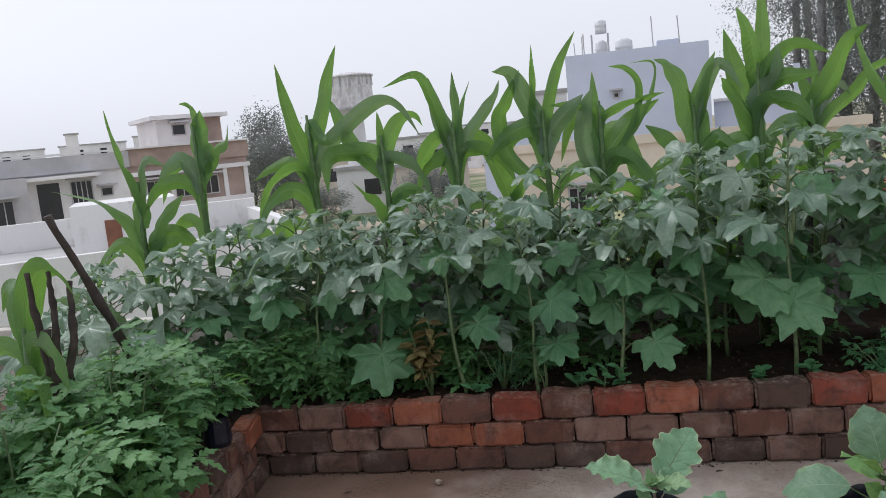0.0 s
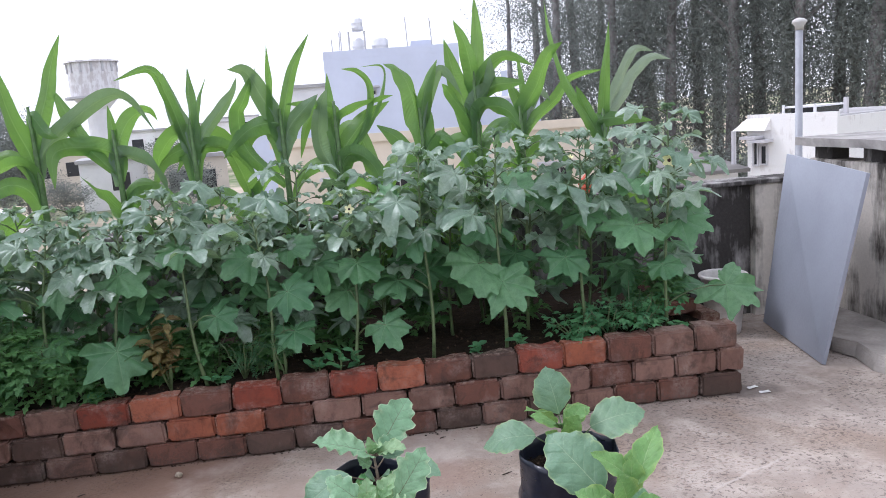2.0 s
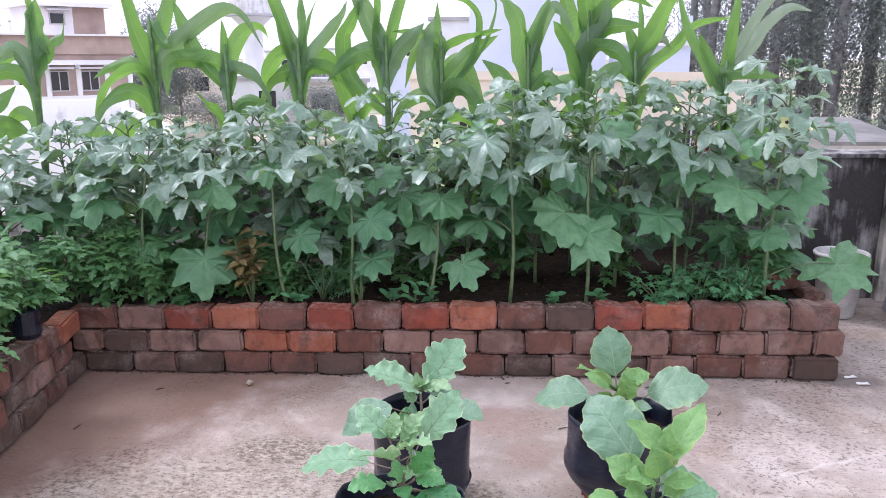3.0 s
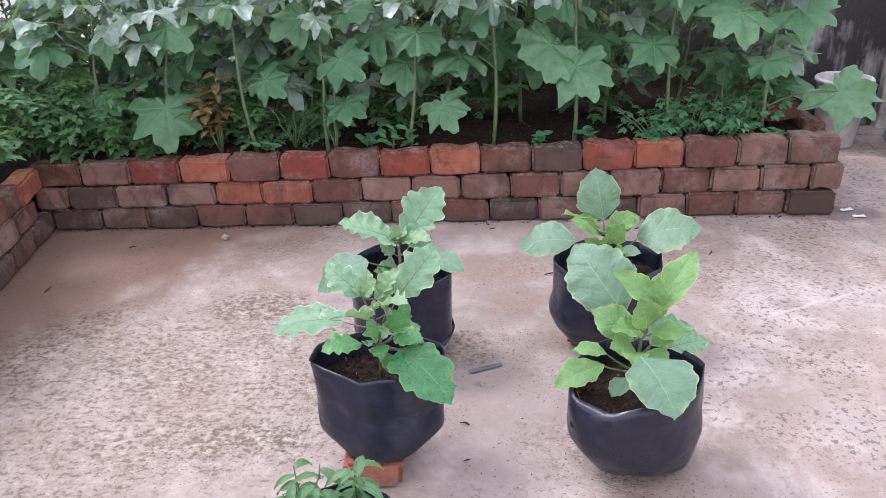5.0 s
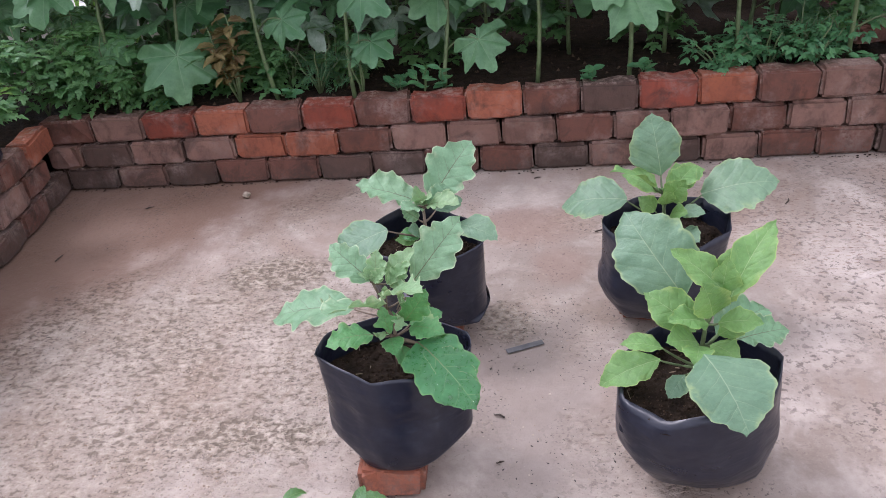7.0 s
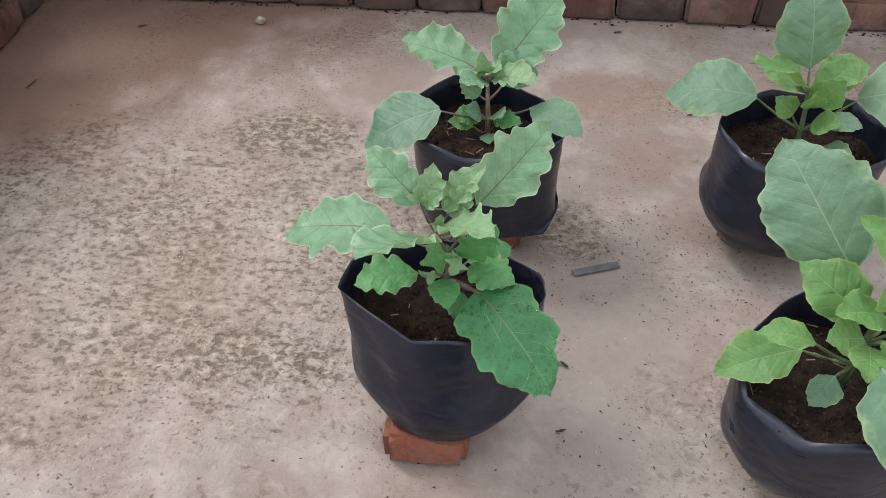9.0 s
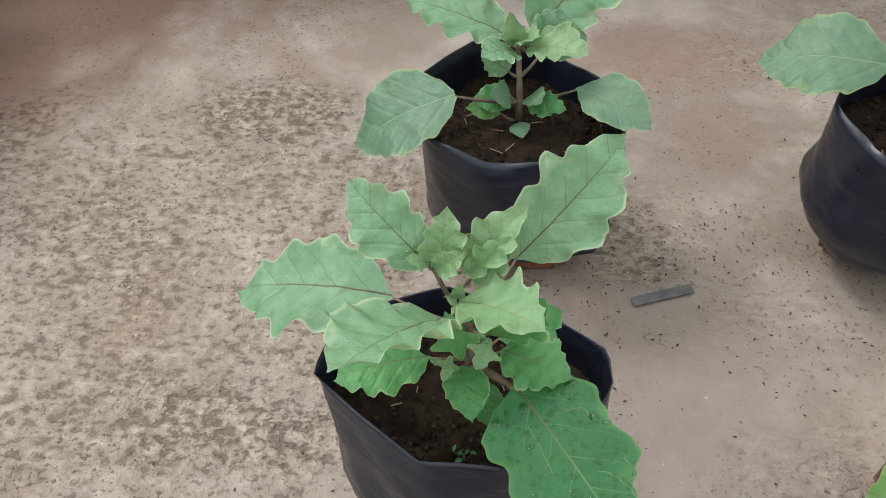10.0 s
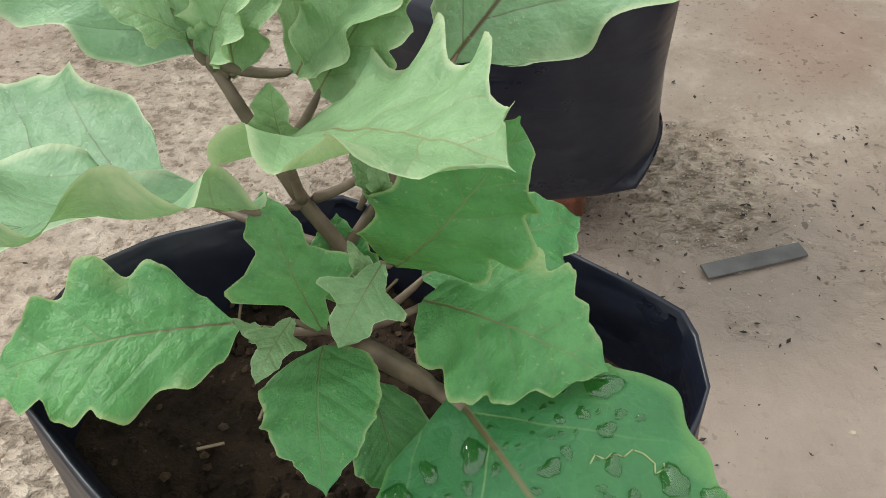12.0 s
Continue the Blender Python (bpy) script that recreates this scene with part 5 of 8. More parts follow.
# ---- trees ----
def crown_mesh(name, rx, rz, clumps, per, size, seed, mat=TREE, drop=0.0, loose=2.6):
    """Leaf sprays gathered in clumps inside an uneven crown, centred on the origin."""
    r = random.Random(seed)
    verts, faces = [], []
    for _ in range(clumps):
        while True:
            p = Vector((r.uniform(-1, 1), r.uniform(-1, 1), r.uniform(-1, 1)))
            if 0.25 < p.length < 1:
                break
        k = 0.75 + 0.5 * noise.noise(p * 1.7 + Vector((seed, 0, 0)))
        c = Vector((p.x * rx * k, p.y * rx * k, p.z * rz * (0.9 + 0.2 * k)))
        for _ in range(per):
            q = c + Vector((r.gauss(0, 0.5), r.gauss(0, 0.5), r.gauss(0, 0.42) - drop)) * (size * loose)
            d = Vector((r.gauss(0, 1), r.gauss(0, 1), r.gauss(-0.4, 0.8))).normalized()
            e = d.orthogonal().normalized()
            e.rotate(Matrix.Rotation(r.uniform(0, 6.28), 3, d))
            s = size * r.uniform(0.6, 1.3)
            n = len(verts)
            verts += [q, q + d * s * 0.5 + e * s * 0.22, q + d * s, q + d * s * 0.5 - e * s * 0.22]
            faces.append((n, n + 1, n + 2, n + 3))
    return mesh_of(name, verts, faces, mat)


def tree(at, h, rx, seed, crown, label, group, low=0.25, rz=8.0):
    """A tall tree: tapered trunk, limbs, and a crown around the upper part."""
    r = random.Random(seed)
    at = Vector(at)
    ob = thing("tree", at, label, "tree", group)
    lean = Vector((r.uniform(-0.04, 0.04), r.uniform(-0.04, 0.04), 1))
    pts = [at + lean * (h * k) + Vector((r.uniform(-0.1, 0.1), r.uniform(-0.1, 0.1), 0)) for k in (0, 0.2, 0.45, 0.7, 0.92)]
    lists = [tube(pts, [h * 0.016, h * 0.013, h * 0.01, h * 0.006, h * 0.002], 8)]
    piece("trunk", mesh_of("trunk", *joined(lists), BARK, True), ob)
    for i in range(9):
        k = r.uniform(low + 0.05, 0.9)
        p = at + lean * (h * k)
        a = r.uniform(0, 6.28)
        q = p + Vector((math.cos(a), math.sin(a), r.uniform(0.3, 0.9))) * (rx * r.uniform(0.5, 0.9) * (1.1 - 0.5 * k))
        piece("limb", mesh_of("limb", *tube(bend(p, q, 0.1, 3), [h * 0.005, h * 0.004, h * 0.003, h * 0.001], 5), BARK), ob)
    m = Matrix.Translation(at + lean * (h * (0.5 + low / 2))) @ Matrix.Rotation(r.uniform(0, 6.28), 4, "Z") @ Matrix.Diagonal((r.uniform(0.85, 1.15), r.uniform(0.85, 1.15), h * (1 - low) / 2 / rz, 1))
    piece("crown", crown, ob, m)
    return ob


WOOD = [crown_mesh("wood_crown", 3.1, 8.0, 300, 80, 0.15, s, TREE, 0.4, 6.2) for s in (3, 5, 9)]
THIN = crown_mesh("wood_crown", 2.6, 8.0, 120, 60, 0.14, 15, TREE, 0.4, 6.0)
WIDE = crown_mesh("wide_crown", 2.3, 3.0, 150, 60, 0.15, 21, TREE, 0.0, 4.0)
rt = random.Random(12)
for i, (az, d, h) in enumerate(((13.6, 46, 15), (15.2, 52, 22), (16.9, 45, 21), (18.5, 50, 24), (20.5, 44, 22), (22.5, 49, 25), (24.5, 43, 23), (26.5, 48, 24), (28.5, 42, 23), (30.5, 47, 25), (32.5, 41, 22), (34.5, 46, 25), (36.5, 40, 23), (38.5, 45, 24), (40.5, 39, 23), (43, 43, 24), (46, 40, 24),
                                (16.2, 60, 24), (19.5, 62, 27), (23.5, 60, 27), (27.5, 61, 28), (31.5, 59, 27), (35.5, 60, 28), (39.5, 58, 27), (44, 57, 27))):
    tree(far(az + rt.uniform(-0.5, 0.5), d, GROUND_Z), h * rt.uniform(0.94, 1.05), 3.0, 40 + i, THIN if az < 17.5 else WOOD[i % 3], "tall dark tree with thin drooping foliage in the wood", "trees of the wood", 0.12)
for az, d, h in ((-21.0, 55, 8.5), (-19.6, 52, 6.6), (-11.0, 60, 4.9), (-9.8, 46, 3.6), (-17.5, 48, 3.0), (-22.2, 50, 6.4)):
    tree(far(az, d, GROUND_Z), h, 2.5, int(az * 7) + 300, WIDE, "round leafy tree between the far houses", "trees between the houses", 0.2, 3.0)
# hedge at the foot of the wood
lists = []
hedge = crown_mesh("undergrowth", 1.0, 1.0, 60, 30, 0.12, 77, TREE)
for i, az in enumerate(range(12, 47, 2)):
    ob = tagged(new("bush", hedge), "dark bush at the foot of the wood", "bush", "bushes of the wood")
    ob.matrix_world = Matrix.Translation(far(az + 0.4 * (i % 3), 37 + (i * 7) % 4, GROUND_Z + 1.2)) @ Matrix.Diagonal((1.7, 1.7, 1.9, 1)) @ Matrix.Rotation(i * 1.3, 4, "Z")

# ---- leaves ----
rl = random.Random(31)
OKRA_BIG = [palm_leaf("leaf", OKRA, rl, d, 0.085, rl.uniform(0.15, 0.4), rl.uniform(0.15, 0.35), 96) for d in (0.2, 0.25, 0.3, 0.36, 0.42, 0.5)]
OKRA_MID = [palm_leaf("leaf", OKRA_TOP, rl, d, 0.11, rl.uniform(0.2, 0.5), rl.uniform(0.2, 0.5), 96) for d in (0.32, 0.4, 0.46, 0.52)]
OKRA_SMALL = [palm_leaf("leaf", OKRA_TOP, rl, d, 0.08, rl.uniform(0.2, 0.6), rl.uniform(0.2, 0.6), 80) for d in (0.45, 0.52, 0.58, 0.62)]


def flower_mesh(name, open_):
    """Five overlapping petals with a dark throat facing +z; two materials."""
    verts, faces, mats = [], [], []
    for k in range(5):
        a0 = 2 * math.pi * k / 5
        n = len(verts)
        for i in range(5):
            r = i / 4
            for j in (-1, -0.5, 0, 0.5, 1):
                t = a0 + j * 0.72 * (0.35 + 0.65 * math.sin(math.pi * min(1, r * 0.9 + 0.05)))
                rr = r * (1 - 0.18 * j * j)
                verts.append((rr * math.cos(t) * open_, rr * math.sin(t) * open_, 0.55 * rr * (1.25 - open_ * 0.8) + 0.03 * j + 0.05))
        for i in range(4):
            for j in range(4):
                faces.append((n + i * 5 + j, n + i * 5 + j + 1, n + (i + 1) * 5 + j + 1, n + (i + 1) * 5 + j))
                mats.append(1 if i == 0 else 0)
    me = mesh_of(name, verts, faces, PETAL, True)
    me.materials.append(FLOWER_EYE)
    me.polygons.foreach_set("material_index", mats)
    return me


FLOWER = flower_mesh("flower", 1.0)
FLOWER_SHUT = flower_mesh("flower", 0.45)


def pod_mesh():
    prof = [(0.0, 0.0), (0.5, 0.05), (0.95, 0.2), (1.0, 0.4), (0.8, 0.7), (0.45, 0.9), (0.0, 1.0)]
    bm = bmesh.new()
    lathe(bm, [(r * 0.09, z) for r, z in prof], (0, 0, 0), 5)
    me = bpy.data.meshes.new("pod")
    bm.to_mesh(me)
    bm.free()
    me.materials.append(STEM)
    return me


POD = pod_mesh()


def okra(x, y, top, leaves=(), count=11, seed=0, lean=(0.0, 0.0), flowers=(), pods=0, size=1.0, first=0.3):
    """An okra plant: upright stem, long-stalked lobed leaves all round, small ones at the tip.
    leaves: blades given by middle, width, and the way they hang."""
    r = random.Random(900 + seed)
    z0 = soil_height(x, y) - 0.02
    h = top - z0
    ob = thing("okra_plant", (x, y, z0), "tall okra plant with broad lobed green leaves in the raised bed", "okra plant", "okra plants")

    def on_stem(k):
        w = 0.012 * math.sin(7 * k + seed)
        return Vector((x + lean[0] * k + w, y + lean[1] * k + 0.5 * w, z0 + h * k))

    lists = [tube([on_stem(k / 8) for k in range(9)], [0.0105 - 0.0009 * k for k in range(9)], 7)]
    petioles = []
    for c, w, way in leaves:
        c = Vector(c)
        d = Vector(way).normalized()
        ln = w * 0.7
        base = c - d * ln * 0.42
        facing = Vector((r.uniform(-0.3, 0.3), -0.75, 0.75))
        piece("leaf", r.choice(OKRA_BIG[:3]), ob, aim(base, base + d * ln, facing, r.uniform(0.95, 1.1)))
        k = min(0.9, max(0.08, (base.z - 0.06 - z0) / h))
        petioles.append(tube(bend(on_stem(k), base, 0.03, 4), [0.0045, 0.004, 0.0036, 0.0032, 0.003], 5))
    turn = r.uniform(0, 6.28)
    count = round(count * 1.4)
    for i in range(count):
        k = first + (0.97 - first) * i / (count - 1)
        a = turn + i * 2.4 + r.uniform(-0.3, 0.3)
        upper = k > 0.78
        reach = size * (r.uniform(0.08, 0.25) if not upper else r.uniform(0.05, 0.15))
        ln = size * (r.uniform(0.10, 0.185) if not upper else r.uniform(0.06, 0.135))
        p = on_stem(k)
        out = Vector((math.cos(a), math.sin(a), 0))
        base = p + out * reach + Vector((0, 0, reach * r.uniform(0.15, 0.6)))
        d = out + Vector((r.uniform(-0.3, 0.3), r.uniform(-0.3, 0.3), r.uniform(-0.6, 0.15) if not upper else r.uniform(-0.3, 0.45)))
        facing = Vector((r.uniform(-0.45, 0.45), -0.2 + r.uniform(-0.45, 0.3), 1)) + out * r.uniform(-0.3, 0.5)
        piece("leaf", r.choice(OKRA_SMALL if upper else OKRA_MID if k > 0.5 or r.random() < 0.3 else OKRA_BIG), ob, aim(base, base + d.normalized() * ln, facing, r.uniform(0.9, 1.08)))
        petioles.append(tube(bend(p, base, 0.02, 3), [0.0036, 0.0032, 0.0028, 0.0024], 5))
    tip = on_stem(1.0)
    for i in range(5):
        a = r.uniform(0, 6.28)
        d = Vector((math.cos(a), math.sin(a), r.uniform(0.2, 1.2))).normalized()
        piece("leaf", r.choice(OKRA_SMALL), ob, aim(tip, tip + d * r.uniform(0.03, 0.06), (0, -0.2, 1), 0.8))
    piece("stem", mesh_of("stem", *joined(lists), STEM, True), ob)
    for q in petioles:
        piece("leaf_stalk", mesh_of("leaf_stalk", *q, STEM, True), ob)
    for c, s, shut in flowers:
        c = Vector(c)
        way = (Vector((1.9, -3.7, 1.5)) - c).normalized() if not shut else Vector((0.1, -0.5, 0.8))
        m = Matrix.Translation(c) @ way.to_track_quat("Z", "Y").to_matrix().to_4x4() @ Matrix.Scale(s, 4)
        piece("flower", FLOWER_SHUT if shut else FLOWER, ob, m, "pale yellow okra flower with a dark red throat")
        k = min(0.95, (c.z - 0.05 - z0) / h)
        piece("flower_stalk", mesh_of("flower_stalk", *tube(bend(on_stem(k), c, 0.0, 3), 0.0028, 5), STEM), ob)
    for i in range(pods):
        k = r.uniform(0.5, 0.75)
        p = on_stem(k)
        a = r.uniform(3.6, 5.8)
        q = p + Vector((math.cos(a) * 0.03, math.sin(a) * 0.03, 0.0))
        m = Matrix.Translation(q) @ Matrix.Rotation(r.uniform(-0.2, 0.2), 4, "X") @ Matrix.Diagonal((0.11, 0.11, 0.12, 1))
        piece("pod", POD, ob, m, "pale green okra pod")
    return ob


DOWN, LEFT, RIGHT = (0.0, -0.7, -0.6), (-0.7, -0.5, -0.35), (0.7, -0.5, -0.35)
# front row
okra(0.315, 0.13, 1.12, [((0.35, 0.12, 0.55), 0.20, DOWN), ((0.46, 0.16, 0.82), 0.22, RIGHT), ((0.10, 0.10, 0.80), 0.24, LEFT)], 9, 1, (0.05, 0.1), first=0.6)
okra(0.62, 0.16, 1.10, [((0.67, 0.05, 0.475), 0.29, (0.2, -0.5, -0.8)), ((0.745, 0.12, 0.86), 0.25, RIGHT)], 9, 2, (0.06, 0.1), first=0.62)
okra(1.03, 0.14, 1.24, [((1.15, 0.10, 0.635), 0.19, RIGHT), ((0.93, 0.16, 0.95), 0.2, LEFT)], 9, 3, (-0.12, 0.12), first=0.6)
okra(1.376, 0.12, 1.10, [((1.24, 0.14, 0.88), 0.24, LEFT), ((1.50, 0.07, 0.72), 0.22, RIGHT), ((1.465, 0.06, 0.515), 0.19, DOWN), ((1.51, 0.25, 0.905), 0.21, RIGHT)], 7, 4, (-0.05, 0.1), first=0.7)
okra(1.749, 0.14, 1.16, [((1.68, 0.22, 0.66), 0.24, LEFT), ((1.79, 0.12, 0.795), 0.22, DOWN), ((1.925, 0.05, 0.497), 0.22, (0.35, -0.6, -0.5))], 8, 5, (0.04, 0.12), [((1.80, 0.10, 0.905), 0.022, True), ((1.74, 0.08, 1.172), 0.026, True), ((1.775, 0.08, 1.112), 0.024, False)], first=0.66)
okra(2.131, 0.16, 1.34, [((1.935, 0.18, 0.70), 0.22, LEFT), ((2.08, 0.09, 0.905), 0.22, DOWN), ((1.96, 0.2, 1.10), 0.22, LEFT), ((2.20, 0.3, 0.72), 0.22, RIGHT)], 9, 6, (0.0, 0.06), pods=1, first=0.62)
okra(2.49, 0.13, 1.40, [((2.32, 0.12, 0.745), 0.28, LEFT), ((2.515, 0.04, 0.63), 0.29, (0.3, -0.6, -0.6)), ((2.62, 0.2, 1.12), 0.24, RIGHT), ((2.40, 0.22, 0.93), 0.24, LEFT)], 10, 7, (0.02, 0.1), pods=3, first=0.6)
okra(2.93, 0.22, 1.36, [((2.835, 0.13, 0.715), 0.24, DOWN), ((2.745, 0.25, 1.06), 0.27, LEFT), ((3.0, 0.2, 0.95), 0.22, RIGHT)], 9, 8, (0.04, 0.1), [((2.848, 0.07, 1.26), 0.034, True)], pods=1, first=0.62)
okra(3.36, 0.17, 1.47, [((3.125, 0.09, 0.865), 0.29, LEFT), ((3.32, 0.08, 0.655), 0.17, DOWN), ((3.51, 0.14, 0.87), 0.27, RIGHT), ((3.76, 0.15, 0.475), 0.31, (0.55, -0.6, -0.5)), ((3.60, 0.3, 0.95), 0.2, RIGHT), ((3.2, 0.2, 1.10), 0.22, LEFT)], 9, 9, (0.04, 0.02), [((3.345, 0.06, 1.215), 0.036, False), ((3.47, 0.12, 1.17), 0.036, True)], pods=1, first=0.62)
# rows behind
for i, (x, y, t) in enumerate(((-0.42, 0.30, 1.05), (-0.12, 0.42, 1.15), (0.18, 0.50, 1.20), (0.50, 0.44, 1.17), (0.80, 0.55, 1.22), (1.16, 0.46, 1.22), (1.52, 0.55, 1.30), (1.92, 0.47, 1.20), (2.28, 0.52, 1.32), (2.70, 0.46, 1.33), (3.08, 0.55, 1.35), (3.44, 0.52, 1.34))):
    okra(x, y, t, (), 21, 20 + i, (rl.uniform(-0.06, 0.06), rl.uniform(-0.04, 0.06)), first=0.16, pods=i % 2, size=1.05)
for i, (x, y, t) in enumerate(((0.34, 0.74, 1.10), (0.98, 0.76, 1.10), (1.72, 0.78, 1.15), (2.5, 0.76, 1.2), (3.25, 0.8, 1.2), (-0.3, 0.72, 1.05))):
    okra(x, y, t, (), 15, 50 + i, (0.0, 0.0), first=0.3)
for i, (x, y, t) in enumerate(((-0.78, 0.12, 0.98), (-0.62, -0.32, 0.92), (-0.95, 0.5, 1.0))):
    okra(x, y, t, (), 13, 70 + i, (0.0, 0.0), first=0.3)


# ---- maize ----
def maize_leaf(points, width, face, twist, seed, mat=CORN):
    """A long leaf through the given points: it clasps the stalk, widens, and tapers to a long tip; face turns its broad side."""
    r = random.Random(seed)
    pts = [Vector(p) for p in points]
    ext = [pts[0] * 2 - pts[1]] + pts + [pts[-1] * 2 - pts[-2]]
    n, m = 28, 3
    ph = r.uniform(0, 6.28)

    def along(u):
        g = min(len(pts) - 2, int(u * (len(pts) - 1)))
        t = u * (len(pts) - 1) - g
        a, b, c, d = ext[g:g + 4]
        return 0.5 * (2 * b + (c - a) * t + (2 * a - 5 * b + 4 * c - d) * t * t + (3 * b - a - 3 * c + d) * t ** 3)

    verts, faces, uv = [], [], []
    for i in range(n + 1):
        u = i / n
        p = along(u)
        d = (along(min(1, u + 0.02)) - along(max(0, u - 0.02))).normalized()
        flat = d.cross(Vector((0, 1, 0)))
        flat = flat.normalized() if flat.length > 0.1 else Vector((1, 0, 0))
        other = flat.cross(d)
        t = face + twist * u + 0.35 * math.sin(4 * u + ph) * u
        side = flat * math.cos(t) + other * math.sin(t)
        up = side.cross(d)
        w = width * (0.4 + 2.2 * u if u < 0.25 else 0.95 + 0.05 * math.sin(6 * u) if u < 0.45 else 0.95 * (1 - ((u - 0.45) / 0.55) ** 2.1)) + 0.0008
        for j in range(-m, m + 1):
            v = j / m
            verts.append(p + side * (v * w) + up * (abs(v) * w * (0.75 - 0.55 * u) + 0.16 * w * math.sin(19 * u + ph + (2 if v > 0 else 0)) * v * v))
            uv.append((v, u))
    k = 2 * m + 1
    for i in range(n):
        for j in range(2 * m):
            faces.append((i * k + j, i * k + j + 1, (i + 1) * k + j + 1, (i + 1) * k + j))
    return mesh_of("leaf", verts, faces, mat, True, uv)


MAIZE_LABEL = "young green maize plant with long arching leaves behind the okra"


def arched(ob, p, a, ln, rise_, hang, seed, width):
    """A leaf that climbs from the stalk, bows over and hangs at its tip."""
    r = random.Random(seed)
    out = Vector((math.cos(a), math.sin(a), 0))
    z = Vector((0, 0, 1))
    pts = [p - z * 0.12, p + out * 0.03 + z * 0.10, p + out * ln * 0.34 + z * ln * rise_, p + out * ln * 0.66 + z * ln * (rise_ * 1.02 - hang * 0.35), p + out * ln * 0.88 + z * ln * (rise_ * 0.8 - hang)]
    piece("leaf", maize_leaf(pts, width, r.uniform(-0.9, 0.9), r.uniform(-0.8, 0.8), seed), ob)


def maize(x, y, top, seed, blades=7):
    r = random.Random(500 + seed)
    z0 = soil_height(max(0.1, x), y) - 0.02
    h = top - z0
    ob = thing("maize_plant", (x, y, z0), MAIZE_LABEL, "maize plant", "maize plants")
    lean = Vector((r.uniform(-0.05, 0.05), r.uniform(-0.05, 0.05), 0))
    stalk = [Vector((x, y, z0)) + lean * k + Vector((0, 0, h * 0.72 * k)) for k in (0, 0.25, 0.5, 0.75, 1.0)]
    piece("stalk", mesh_of("stalk", *tube(stalk, [0.017, 0.017, 0.016, 0.015, 0.01], 8), STALK, True), ob)
    turn = r.uniform(-0.6, 0.6)
    for i in range(blades):
        k = 0.34 + 0.62 * i / (blades - 1)
        p = Vector((x, y, z0)) + lean * k + Vector((0, 0, h * 0.70 * k))
        a = turn + math.pi * (i % 2) + r.uniform(-0.5, 0.5)
        last = i >= blades - 2
        arched(ob, p, a, h * (r.uniform(0.3, 0.4) if last else r.uniform(0.38, 0.5)), r.uniform(0.55, 0.8) if last else r.uniform(0.3, 0.55), r.uniform(0.0, 0.3) if last else r.uniform(0.2, 0.75), seed * 31 + i, r.uniform(0.042, 0.056))
    return ob


def drawn_maize(x, y, blades, seed):
    """A maize plant whose leaves follow given bows: foot, middle and tip as x and z, and half-width."""
    r = random.Random(800 + seed)
    z0 = soil_height(max(0.1, x), y) - 0.02
    ob = thing("maize_plant", (x, y, z0), MAIZE_LABEL, "maize plant", "maize plants")
    lean = Vector((r.uniform(-0.02, 0.02), 0, 0))
    crown = max(b[1] for b in blades) + 0.03
    stalk = [Vector((x, y, z0)).lerp(Vector((x, y, crown)), k) + lean * math.sin(3 * k) for k in (0, 0.25, 0.5, 0.75, 1.0)]
    piece("stalk", mesh_of("stalk", *tube(stalk, [0.02, 0.02, 0.019, 0.016, 0.008], 8), STALK, True), ob)
    for i, (x0, z0_, x1, z1, x2, z2, w) in enumerate(blades):
        dy = r.uniform(-0.14, 0.14)
        # the leaf's sheath clasps the stalk below its bow
        pts = [(x, y + 0.008 * (1 if i % 2 else -1), z0_ - 0.17), (x + 0.55 * (x0 - x), y + 0.012 * (1 if i % 2 else -1), z0_ - 0.06), ((x0 + x1) / 2 + 0.04 * (x1 - x0), y + 0.2 * dy, (z0_ + z1) / 2 + 0.02), (x1 + 0.25 * (x2 - x1), y + 0.5 * dy, z1 + 0.25 * (z2 - z1)), (x2, y + dy, z2)]
        piece("leaf", maize_leaf(pts, w * 1.08, r.uniform(-0.8, 0.8), r.uniform(-1.3, 1.3), seed * 41 + i, r.choice((CORN, CORN, CORN, CORN_GREY))), ob)
    for i in range(3):
        k = r.uniform(0.45, 0.8)
        p = Vector((x, y, z0)).lerp(Vector((x, y, crown)), k)
        arched(ob, p, r.choice((0, math.pi)) + r.uniform(-0.7, 0.7), r.uniform(0.34, 0.5), r.uniform(0.35, 0.6), r.uniform(0.2, 0.7), seed * 91 + i, r.uniform(0.042, 0.055))
    return ob


